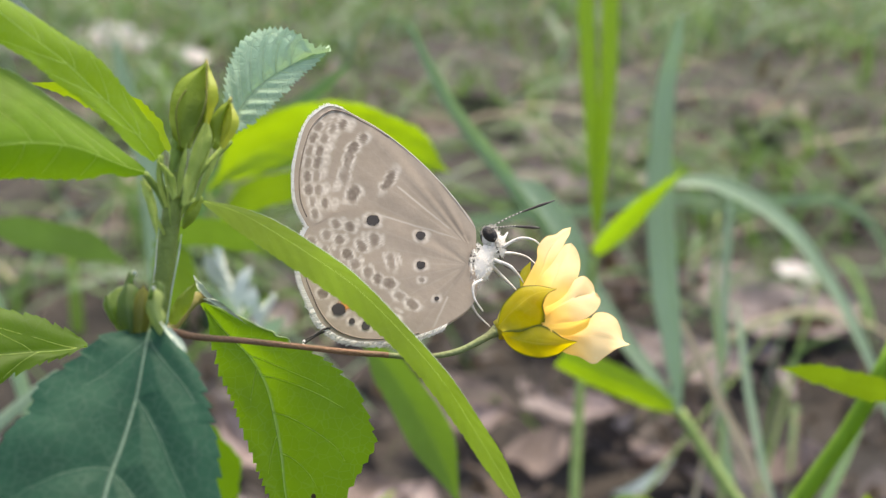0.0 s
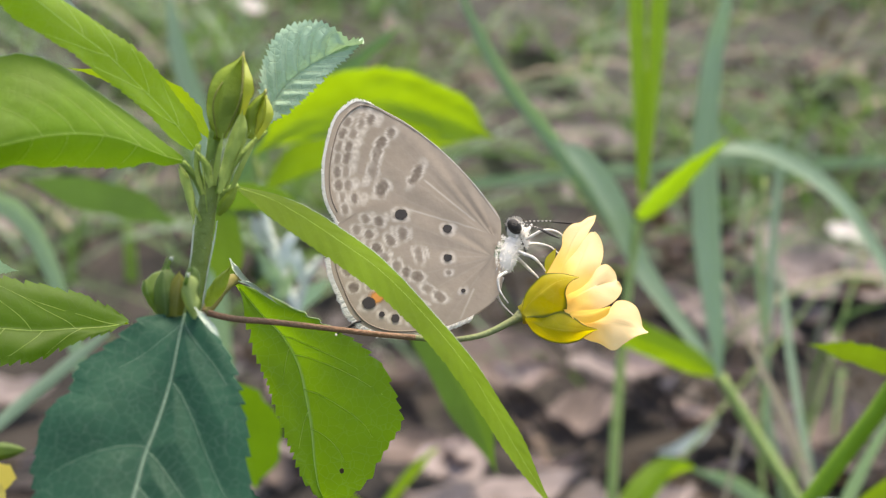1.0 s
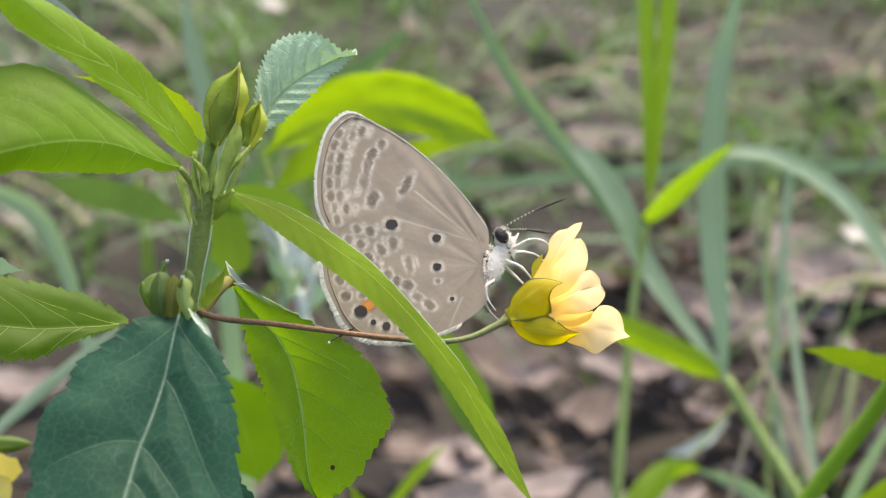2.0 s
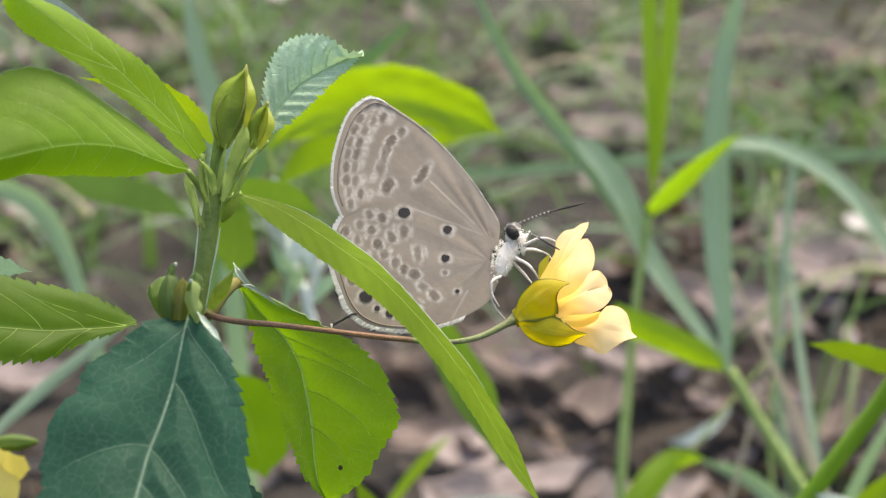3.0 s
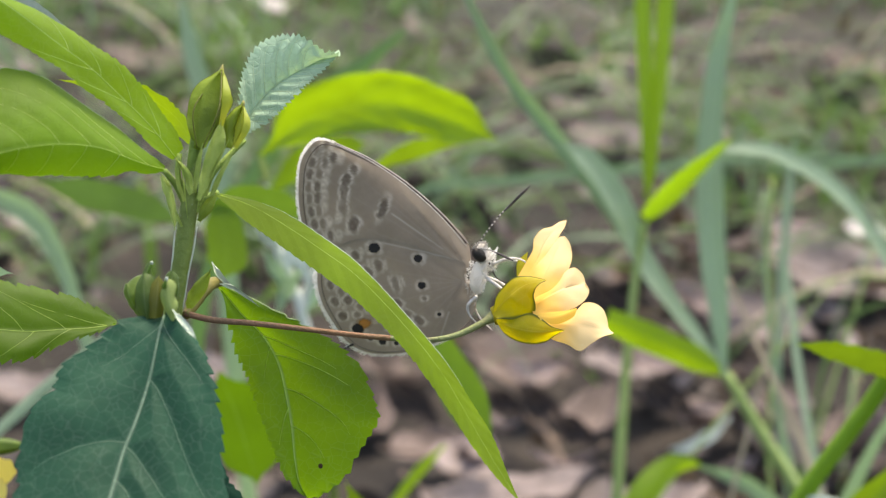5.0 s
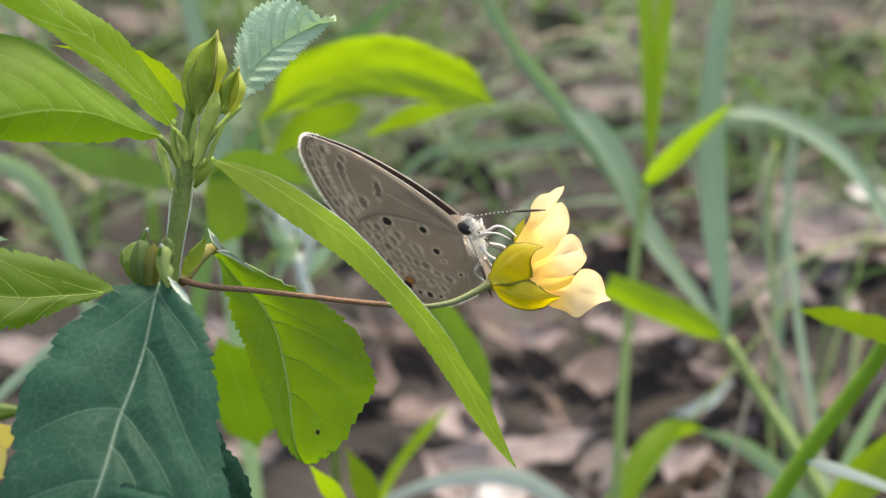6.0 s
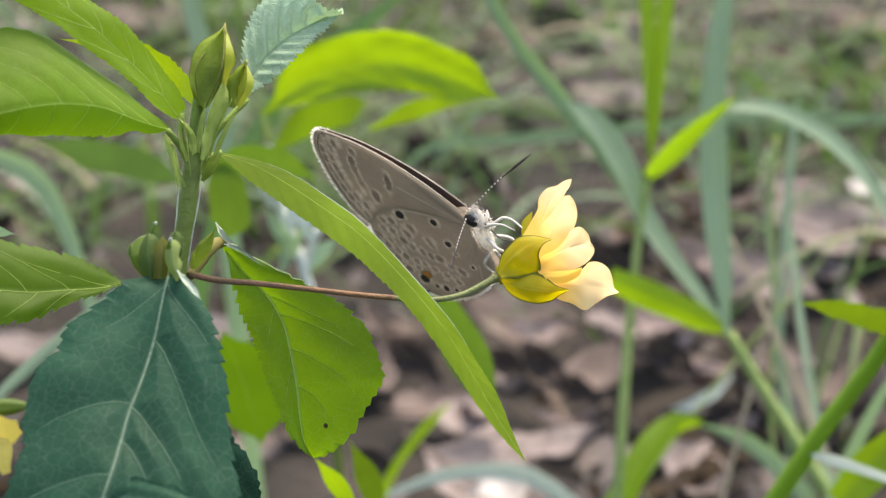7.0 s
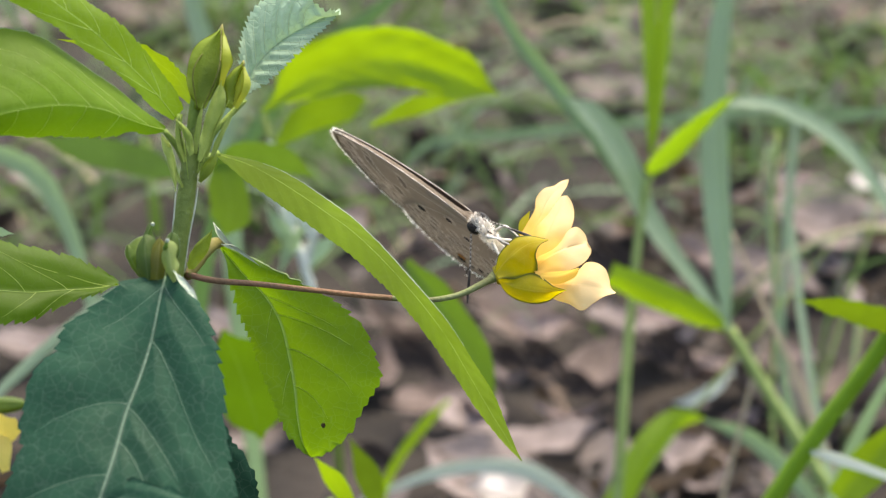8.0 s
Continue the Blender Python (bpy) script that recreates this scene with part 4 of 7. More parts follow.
    guided_leaf(low, [(-16.11, -14.57, 202.67), (-16.31, -14.08, 203.99), (-16.55, -13.66, 205.15)],
                [(-16.51, -13.95, 202.91), (-16.93, -13.69, 203.62), (-17.0, -13.5, 204.14), (-16.75, -13.33, 204.59), (-16.72, -13.2, 204.95)],
                [(-16.03, -13.97, 202.84), (-15.86, -13.76, 203.42), (-16.1, -13.55, 204.01), (-15.96, -13.36, 204.53), (-16.24, -13.24, 204.85), (-16.58, -13.19, 204.98)],
                SEPAL_PALE, "", name="sepal", count=40, cross=8, wave=0.07, dome=0.3, seed=3.0, edging=(SEPAL_EDGE, 0.014))
    for points in ([(-18.33, -11.36, 203.87), (-18.15, -11.28, 204.67), (-17.86, -11.28, 205.27)], [(-16.66, -13.66, 204.57), (-16.53, -14.04, 205.0), (-16.44, -14.06, 205.22)]):
        part("style", tube(points, [0.2, 0.14, 0.1, 0.06], 8, 14), SEPAL_LEFT, low)
        part("withered_tip", lump(points[-1], 0.11, 0.09, 0.13, 20, fur=0.2), WOOL, low, "whitish withered tip")
    # light on this fold of the dark leaf is put into a pale colour
    leaf(plant, [(-16.1, -14.51, 203.42), (-15.45, -15.3, 203.0), (-14.93, -15.67, 202.56), (-14.43, -16.06, 202.06)], [0.04, 0.2, 0.2, 0.0], [0.04, 0.18, 0.2, 0.0], (0.7, 0.5, 0.5), DOWN, "folded margin at the base of the dark leaf, its light painted pale", count=24, cross=3, lift=(20, 20), wave=0.15)
    guided_leaf(plant, [(-16.52, -7.67, 200.85), (-15.74, -7.41, 202.14), (-14.89, -7.16, 203.43)],
                [(-16.63, -7.54, 201.2), (-16.22, -7.19, 202.18), (-14.95, -6.78, 203.3)],
                [(-16.14, -7.67, 200.85), (-15.18, -7.23, 202.07), (-14.95, -6.78, 203.3)],
                BUD_GREEN, "", name="stipule", count=36, cross=5, wave=0.2, dome=0.2)
    guided_leaf(plant, [(-15.38, -7.08, 208.04), (-14.76, -6.52, 210.15), (-14.0, -5.66, 213.1)],
                [(-15.59, -7.01, 208.21), (-15.23, -6.27, 210.27), (-14.54, -5.58, 212.15), (-14.06, -5.27, 213.01)],
                [(-15.08, -6.89, 208.55), (-14.28, -6.27, 210.27), (-13.77, -5.71, 211.81), (-14.06, -5.27, 213.01)],
                STIPULE, "", name="stipule", count=36, cross=5, wave=0.2, dome=0.2, edging=(STIPULE_EDGE, 0.018))
    guided_leaf(plant, [(-17.75, -6.02, 209.18), (-17.27, -6.69, 207.93), (-17.02, -7.53, 206.2)],
                [(-18.12, -5.94, 209.42), (-17.68, -6.5, 207.87), (-17.09, -7.15, 206.08)],
                [(-17.53, -6.02, 209.18), (-17.09, -6.5, 207.87), (-17.09, -7.15, 206.08)],
                STIPULE, "", name="stipule", count=36, cross=5, wave=0.2, dome=0.2, edging=(STIPULE_EDGE, 0.018))
    guided_leaf(plant, [(-16.07, -6.54, 208.34), (-16.21, -6.32, 209.53), (-16.98, -6.13, 210.64)],
                [(-16.18, -6.57, 208.27), (-16.54, -6.13, 209.47), (-17.05, -5.74, 210.54)],
                [(-15.88, -6.51, 208.44), (-16.03, -6.07, 209.64), (-17.05, -5.74, 210.54)],
                STIPULE, "", name="stipule", count=36, cross=5, wave=0.2, dome=0.2, edging=(STIPULE_EDGE, 0.018))
    guided_leaf(top, [(-15.43, -5.6, 211.22), (-15.4, -5.04, 213.14), (-15.02, -4.61, 214.71), (-14.05, -4.23, 216.14)],
                [(-15.79, -5.54, 211.39), (-16.3, -5.04, 212.76), (-16.23, -4.6, 213.97), (-15.79, -4.23, 215.0), (-14.84, -3.99, 215.65), (-14.11, -3.84, 216.06)],
                [(-15.06, -5.6, 211.22), (-14.48, -5.1, 212.59), (-14.15, -4.66, 213.79), (-14.18, -4.23, 215.0), (-14.11, -3.84, 216.06)],
                BUD_GREEN, "", name="sepal", count=36, cross=5, wave=0.2, dome=0.2, edging=(SEPAL_EDGE, 0.022))
    guided_leaf(top, [(-14.08, -4.64, 212.97), (-13.76, -4.38, 214.29), (-14.02, -3.94, 216.08)],
                [(-14.34, -4.68, 212.86), (-14.27, -4.12, 214.42), (-14.08, -3.54, 216.0)],
                [(-13.94, -4.64, 212.97), (-13.39, -4.27, 214.0), (-13.64, -3.93, 214.93), (-14.08, -3.54, 216.0)],
                BUD_YELLOW, "", name="sepal", count=36, cross=5, wave=0.2, dome=0.2, edging=(SEPAL_EDGE, 0.018))
    guided_leaf(small, [(-13.61, -5.5, 211.19), (-13.55, -5.26, 212.44), (-12.64, -4.88, 214.07)],
                [(-13.87, -5.38, 211.54), (-13.98, -4.94, 212.74), (-13.39, -4.67, 213.5), (-12.7, -4.49, 213.98)],
                [(-13.39, -5.5, 211.19), (-13.14, -5.0, 212.57), (-12.7, -4.49, 213.98)],
                BUD_GREEN, "", name="sepal", count=36, cross=5, wave=0.2, dome=0.2, edging=(SEPAL_EDGE, 0.018))
    guided_leaf(small, [(-13.41, -5.41, 211.17), (-12.9, -5.16, 212.42), (-12.66, -4.86, 213.84)],
                [(-13.48, -5.41, 211.17), (-13.23, -4.91, 212.54), (-12.71, -4.47, 213.75)],
                [(-13.23, -5.32, 211.41), (-12.49, -4.94, 212.44), (-12.6, -4.69, 213.13), (-12.71, -4.47, 213.75)],
                BUD_YELLOW, "", name="sepal", count=36, cross=5, wave=0.2, dome=0.2, edging=(SEPAL_EDGE, 0.018))
    part("withered_tip", tube([(-12.84, -4.39, 213.66), (-12.73, -4.32, 213.86), (-12.69, -4.24, 214.07)], [0.16, 0.14, 0.05], 6, 8), BUD_BROWN, small)
    part("leaf_stalk", tube([(-16.68, -7.37, 200.21), (-16.33, -6.17, 200.59), (-15.9, -4.44, 200.96), (-15.37, -2.85, 200.95), (-14.82, -1.92, 200.57)], [0.3, 0.42, 0.5, 0.42, 0.2], 10, 30, rough=0.15), PETIOLE, plant, "brownish arched leaf stalk")
    # leaves
    guided_leaf(plant, [(-17.15, -5.23, 210.48), (-18.65, -5.41, 212.67), (-20.48, -5.63, 214.75), (-22.09, -5.95, 216.56), (-23.98, -6.32, 218.2), (-26.01, -6.64, 220.01), (-28.15, -6.99, 221.72)],
                [(-17.37, -5.28, 210.34), (-18.22, -5.81, 211.01), (-19.34, -6.11, 212.28), (-20.69, -6.35, 213.74), (-22.24, -6.62, 215.11), (-23.82, -6.87, 216.53), (-25.73, -7.13, 217.93), (-27.6, -7.4, 219.3), (-28.34, -7.57, 220.95), (-27.83, -8.0, 221.86)],
                [(-16.8, -4.53, 210.94), (-17.17, -4.47, 212.17), (-17.84, -4.5, 213.16), (-18.61, -4.48, 214.27), (-19.15, -4.58, 215.07), (-19.8, -4.65, 215.93), (-20.66, -4.71, 216.82), (-21.8, -4.8, 217.63), (-23.07, -4.85, 218.58), (-24.69, -4.85, 219.65), (-26.79, -4.79, 220.88), (-28.81, -4.97, 221.43)],
                LEAF_UPPER, "fresh green toothed leaf seen against the light", veins=((-1, 0.12, 0.3, 0.9), (-1, 0.3, 0.5, 0.9), (-1, 0.48, 0.68, 0.9), (1, 0.1, 0.3, 0.95), (1, 0.27, 0.46, 0.95), (1, 0.44, 0.62, 0.95), (1, 0.6, 0.78, 0.95)), vein_material=VEIN, vein_radius=0.02, rib_radius=0.026, rib_material=VEIN, puff=0.06, teeth=28, bite=0.16, wave=0.3, seed=1.3, arch=0.06)
    guided_leaf(plant, [(-17.79, -5.98, 209.89), (-18.6, -6.86, 210.39), (-19.65, -7.68, 211.06), (-21.02, -8.44, 211.88), (-22.53, -9.33, 212.37), (-23.83, -10.31, 212.62), (-25.09, -11.35, 212.68), (-26.49, -12.45, 212.58), (-28.17, -13.59, 212.37), (-29.98, -14.76, 212.07)],
                [(-17.88, -5.46, 209.86), (-18.26, -5.79, 210.4), (-19.25, -6.0, 211.28), (-20.59, -6.09, 212.5), (-22.28, -6.14, 213.84), (-23.69, -6.21, 215.09), (-24.88, -6.42, 215.97), (-26.15, -6.74, 216.57), (-27.59, -7.21, 216.74), (-29.36, -7.94, 216.18), (-30.75, -9.22, 214.13), (-31.44, -10.9, 210.99)],
                [(-17.86, -6.03, 209.75), (-19.0, -6.56, 209.75), (-19.76, -6.98, 210.05), (-20.84, -7.59, 209.85), (-22.16, -8.07, 209.98), (-23.28, -8.53, 210.19), (-24.38, -9.03, 210.29), (-25.65, -9.56, 210.29), (-26.73, -10.0, 210.53), (-28.66, -10.56, 210.47), (-31.44, -10.9, 210.99)],
                LEAF_FOLD, "green leaf folded along its midrib", veins=((-1, 0.08, 0.44, 0.8), (-1, 0.2, 0.58, 0.85), (-1, 0.34, 0.7, 0.85), (-1, 0.47, 0.82, 0.85), (-1, 0.6, 0.9, 0.85), (1, 0.22, 0.28, 0.9), (1, 0.36, 0.43, 0.9), (1, 0.5, 0.56, 0.9), (1, 0.64, 0.7, 0.9)), vein_material=VEIN, vein_radius=0.015, rib_radius=0.02, rib_material=VEIN, puff=0.16, teeth=22, bite=0.3, wave=0.3, seed=4.1, arch=0.08, roll=(-1, RIM, 0.08, 0.75, 0.035))
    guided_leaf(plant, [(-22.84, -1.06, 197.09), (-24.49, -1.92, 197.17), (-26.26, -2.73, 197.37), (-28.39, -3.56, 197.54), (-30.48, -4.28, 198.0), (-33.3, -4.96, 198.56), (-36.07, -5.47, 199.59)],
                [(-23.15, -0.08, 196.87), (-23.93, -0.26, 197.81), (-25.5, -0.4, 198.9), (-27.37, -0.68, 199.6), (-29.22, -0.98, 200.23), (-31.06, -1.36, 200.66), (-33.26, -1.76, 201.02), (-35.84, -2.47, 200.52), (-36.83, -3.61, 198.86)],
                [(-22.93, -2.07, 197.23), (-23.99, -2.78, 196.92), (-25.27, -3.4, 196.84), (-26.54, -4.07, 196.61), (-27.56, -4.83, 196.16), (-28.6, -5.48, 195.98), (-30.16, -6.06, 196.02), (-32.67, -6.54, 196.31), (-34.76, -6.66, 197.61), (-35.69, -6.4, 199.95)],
                LEAF_SHADE, "green toothed leaf, coloured as in shade", veins=((-1, 0.04, 0.5, 0.62), (-1, 0.25, 0.6, 0.8), (-1, 0.45, 0.75, 0.85), (1, 0.22, 0.36, 0.9), (1, 0.4, 0.54, 0.9), (1, 0.57, 0.7, 0.9)), vein_material=VEIN, vein_radius=0.014, rib_radius=0.03, rib_material=VEIN, puff=0.08, teeth=20, bite=0.42, wave=0.4, seed=2.2, arch=0.08)
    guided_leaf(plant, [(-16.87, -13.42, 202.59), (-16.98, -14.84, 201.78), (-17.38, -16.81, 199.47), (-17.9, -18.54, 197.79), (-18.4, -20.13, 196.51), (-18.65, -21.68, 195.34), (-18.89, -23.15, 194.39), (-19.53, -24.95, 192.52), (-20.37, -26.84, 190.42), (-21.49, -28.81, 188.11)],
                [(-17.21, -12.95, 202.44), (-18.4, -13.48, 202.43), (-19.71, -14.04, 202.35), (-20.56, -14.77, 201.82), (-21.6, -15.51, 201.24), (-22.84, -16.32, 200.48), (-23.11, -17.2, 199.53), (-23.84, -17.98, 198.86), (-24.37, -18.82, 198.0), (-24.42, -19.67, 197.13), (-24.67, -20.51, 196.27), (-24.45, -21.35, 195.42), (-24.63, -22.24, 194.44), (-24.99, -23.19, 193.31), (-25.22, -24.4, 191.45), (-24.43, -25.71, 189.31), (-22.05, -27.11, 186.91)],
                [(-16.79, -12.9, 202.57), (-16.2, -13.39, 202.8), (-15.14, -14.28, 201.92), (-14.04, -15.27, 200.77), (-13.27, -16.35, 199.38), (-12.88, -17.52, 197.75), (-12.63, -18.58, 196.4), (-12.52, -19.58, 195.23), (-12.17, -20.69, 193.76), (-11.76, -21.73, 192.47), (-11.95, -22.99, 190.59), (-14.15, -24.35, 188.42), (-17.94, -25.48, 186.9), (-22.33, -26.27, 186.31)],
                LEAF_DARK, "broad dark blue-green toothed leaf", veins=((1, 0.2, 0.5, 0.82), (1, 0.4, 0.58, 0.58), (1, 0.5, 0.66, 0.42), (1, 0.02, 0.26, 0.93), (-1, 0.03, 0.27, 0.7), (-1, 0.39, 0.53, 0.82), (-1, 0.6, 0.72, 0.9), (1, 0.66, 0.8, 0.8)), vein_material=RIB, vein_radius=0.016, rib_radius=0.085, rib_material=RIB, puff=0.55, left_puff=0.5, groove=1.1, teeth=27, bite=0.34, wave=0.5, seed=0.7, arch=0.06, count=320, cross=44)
    guided_leaf(plant, [(-15.37, -1.53, 200.18), (-13.84, -1.83, 198.25), (-12.21, -2.08, 196.47), (-11.3, -2.33, 194.7), (-10.78, -2.74, 192.48), (-10.37, -3.29, 189.86), (-10.17, -3.72, 187.6), (-9.84, -3.94, 185.89), (-9.31, -3.94, 184.79)],
                [(-15.37, -2.06, 200.2), (-14.94, -2.15, 199.06), (-14.75, -2.41, 197.46), (-14.48, -2.65, 195.93), (-13.64, -3.03, 194.01), (-12.97, -3.47, 191.93), (-12.2, -3.91, 189.85), (-11.59, -4.26, 188.01), (-10.82, -4.47, 186.54), (-10.0, -4.51, 185.56), (-9.26, -4.38, 185.04)],
                [(-15.05, -1.53, 200.18), (-13.66, -1.52, 199.58), (-11.7, -1.65, 198.61), (-9.33, -1.82, 197.52), (-7.35, -2.0, 196.39), (-5.77, -2.24, 195.1), (-4.9, -2.55, 193.62), (-4.34, -2.88, 192.1), (-3.99, -3.12, 190.8), (-4.52, -3.29, 189.72), (-5.42, -3.56, 188.33), (-6.25, -3.9, 186.78), (-7.4, -4.07, 185.69), (-8.39, -4.1, 184.97), (-9.31, -3.94, 184.79)],
                LEAF_BRIGHT, "bright green toothed leaf with a small insect hole", veins=((1, 0.27, 0.47, 0.7), (1, 0.36, 0.56, 0.85), (1, 0.51, 0.70, 0.72), (1, 0.67, 0.80, 0.5), (-1, 0.33, 0.43, 0.5), (-1, 0.6, 0.72, 0.6)), vein_material=VEIN, vein_radius=0.02, rib_radius=0.022, rib_material=VEIN, puff=0.06, teeth=25, bite=0.42, teeth_from=0.12, wave=0.35, seed=5.0, arch=0.07, count=200, cross=14, roll=(1, RIM, 0.02, 0.3, 0.05))
    guided_leaf(plant, [(-14.82, -3.65, 207.52), (-12.61, -3.99, 206.87), (-10.34, -4.52, 205.7), (-8.06, -5.13, 204.31), (-5.72, -5.8, 202.79), (-3.46, -6.64, 200.77), (-1.58, -7.45, 198.83), (0.23, -8.34, 196.68), (1.95, -9.4, 194.05), (3.52, -10.42, 191.56), (5.46, -11.55, 188.72)],
                [(-14.7, -4.86, 207.69), (-12.83, -5.5, 206.21), (-10.65, -6.11, 204.8), (-8.34, -6.73, 203.36), (-6.02, -7.38, 201.85), (-4.23, -8.02, 200.35), (-2.56, -8.66, 198.85), (-0.74, -9.53, 196.72), (1.04, -10.5, 194.32), (2.89, -11.53, 191.76), (4.43, -12.23, 190.1), (5.39, -12.62, 189.31)],
                [(-14.86, -2.46, 207.29), (-12.4, -2.69, 206.84), (-10.09, -3.08, 205.96), (-7.99, -3.61, 204.69), (-5.88, -4.2, 203.27), (-4.27, -4.79, 201.86), (-2.36, -5.55, 199.95), (-0.84, -6.19, 198.4), (0.69, -6.9, 196.63), (2.36, -7.86, 194.19), (3.8, -8.71, 192.04), (4.6, -9.45, 190.22), (5.54, -10.31, 188.04)],
                LEAF_LONG, "long narrow green leaf hanging before the butterfly", rib_radius=0.014, rib_material=VEIN, puff=0.02, teeth=46, bite=0.14, wave=0.1, seed=3.1, arch=0.02, count=260, cross=7, roll=(1, DOWN, 0.1, 0.72, 0.034))
    guided_leaf(plant, [(-13.01, -2.7, 211.58), (-12.55, -1.79, 212.64), (-11.63, -0.84, 213.77), (-10.47, -0.01, 214.6), (-9.06, 0.78, 215.29), (-7.88, 1.48, 215.77), (-6.83, 2.17, 216.18)],
                [(-13.09, -3.14, 211.85), (-13.41, -2.54, 213.0), (-13.51, -1.99, 214.02), (-13.31, -1.47, 214.98), (-13.03, -0.97, 215.86), (-12.53, -0.47, 216.75), (-11.72, -0.05, 217.4), (-10.76, 0.23, 217.69), (-9.64, 0.4, 217.66), (-8.67, 0.43, 217.27), (-7.77, 0.4, 216.7), (-7.02, 0.54, 216.6), (-6.72, 0.67, 216.46)],
                [(-12.86, -2.8, 211.3), (-11.92, -2.32, 211.72), (-10.75, -1.7, 212.5), (-9.8, -1.06, 213.36), (-9.07, -0.49, 214.0), (-8.41, 0.05, 214.58), (-7.52, 0.63, 215.24), (-6.89, 1.17, 215.83), (-6.8, 1.67, 216.28)],
                LEAF_PALE, "downy pale young leaf, finely toothed", veins=((-1, 0.04, 0.16, 0.9), (-1, 0.13, 0.32, 0.93), (-1, 0.23, 0.46, 0.93), (-1, 0.34, 0.58, 0.93), (-1, 0.45, 0.68, 0.93), (-1, 0.56, 0.77, 0.93), (-1, 0.68, 0.86, 0.93), (1, 0.08, 0.2, 0.92), (1, 0.18, 0.32, 0.92), (1, 0.28, 0.43, 0.92), (1, 0.38, 0.54, 0.92), (1, 0.48, 0.64, 0.92), (1, 0.58, 0.73, 0.92), (1, 0.68, 0.82, 0.92), (1, 0.78, 0.9, 0.92)), vein_material=VEIN_PALE, vein_radius=0.026, rib_radius=0.05, rib_material=VEIN_PALE, puff=0.44, groove=0.26, teeth=30, bite=0.34, wave=0.25, seed=6.1, arch=0.1, count=160, cross=16)
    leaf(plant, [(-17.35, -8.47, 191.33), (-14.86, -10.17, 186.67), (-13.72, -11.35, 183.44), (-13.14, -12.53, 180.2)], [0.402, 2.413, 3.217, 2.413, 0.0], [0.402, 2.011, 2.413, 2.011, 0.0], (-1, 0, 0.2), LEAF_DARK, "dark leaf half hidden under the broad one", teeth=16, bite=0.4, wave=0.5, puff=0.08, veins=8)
    part("insect_hole", lump((-8.28, -4.48, 187.68), 0.16, 0.05, 0.2), BITE, plant, "small brown insect bite")
    for points, half in (([(-15.64, -2.18, 202.2), (-15.21, -2.65, 201.5), (-14.59, -2.89, 200.84), (-13.8, -2.63, 200.08)], 0.3), ([(-15.0, -3.26, 200.98), (-14.4, -3.13, 200.76), (-13.47, -2.78, 199.97), (-12.38, -2.5, 198.98)], 0.2)):
        leaf(plant, points, [0.05, half, half * 0.8, 0.0], [0.05, half * 0.6, half * 0.5, 0.0], (0.6, 0.5, 0.7), WOOL, "curled white-downy leaf margin", count=24, cross=3, lift=(35, 35), wave=0.2)
    leaf(plant, [(-27.44, -6.91, 221.63), (-25.29, -6.26, 220.53), (-23.37, -5.74, 219.0)], [0.315, 0.385, 0.21, 0.0], [0.21, 0.21, 0.105, 0.0], (0.6, 0, 0.8), WOOL, "pale underside of a curled leaf margin", count=20, cross=3)
    leaf(plant, [(-17.2, 2.27, 209.17), (-18.74, 4.0, 211.0), (-20.99, 4.53, 212.43), (-27.51, 4.94, 213.57)], [0.201, 0.804, 0.804, 0.0], [0.201, 1.609, 1.609, 0.0], (0.3, 0, 1), LEAF_YELLOW, "yellow-green leaf behind the buds", teeth=14, bite=0.4)
    leaf(plant, [(-27.03, 66.65, 163.83), (-25.51, 66.72, 159.15), (-24.1, 66.52, 153.73), (-22.73, 66.29, 148.22)], [0.352, 4.0, 4.927, 3.519, 0.0], [0.352, 4.223, 5.63, 4.223, 0.0], (-1, 0, 0), LEAF_SHADE, "leaf low on the stem, coloured as in shade", teeth=16, bite=0.4)
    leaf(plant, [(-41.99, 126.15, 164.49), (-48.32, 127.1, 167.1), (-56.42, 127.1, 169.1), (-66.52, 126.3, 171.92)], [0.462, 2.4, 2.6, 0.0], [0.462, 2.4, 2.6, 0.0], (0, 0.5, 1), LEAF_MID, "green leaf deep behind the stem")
    leaf(plant, [(-31.69, 98.12, 177.21), (-30.48, 96.75, 173.43), (-29.92, 95.1, 168.9), (-30.89, 94.0, 165.87)], [0.402, 2.735, 2.896, 0.0], [0.402, 2.735, 2.896, 0.0], (-1, 0, 0), LEAF_BACK, "small bright leaf behind the stem")
    leaf(plant, [(-35.67, 4.39, 199.37), (-33.66, 4.32, 199.31), (-31.4, 4.17, 199.03)], [0.201, 0.965, 0.0], [0.201, 0.965, 0.0], (0, 0, 1), LEAF_PALE, "downy pale young leaf at a side shoot", teeth=10, bite=0.5, count=30)
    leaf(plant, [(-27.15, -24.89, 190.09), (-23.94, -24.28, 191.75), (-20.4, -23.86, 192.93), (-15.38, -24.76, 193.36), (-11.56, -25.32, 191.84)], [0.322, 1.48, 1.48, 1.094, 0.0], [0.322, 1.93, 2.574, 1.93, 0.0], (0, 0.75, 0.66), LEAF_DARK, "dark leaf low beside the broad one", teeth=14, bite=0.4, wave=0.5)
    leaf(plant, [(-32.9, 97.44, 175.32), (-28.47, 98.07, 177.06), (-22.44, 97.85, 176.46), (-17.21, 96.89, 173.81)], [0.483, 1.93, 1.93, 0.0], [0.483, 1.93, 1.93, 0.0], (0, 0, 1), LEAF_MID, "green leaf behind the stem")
    build_flower(plant)
    return plant


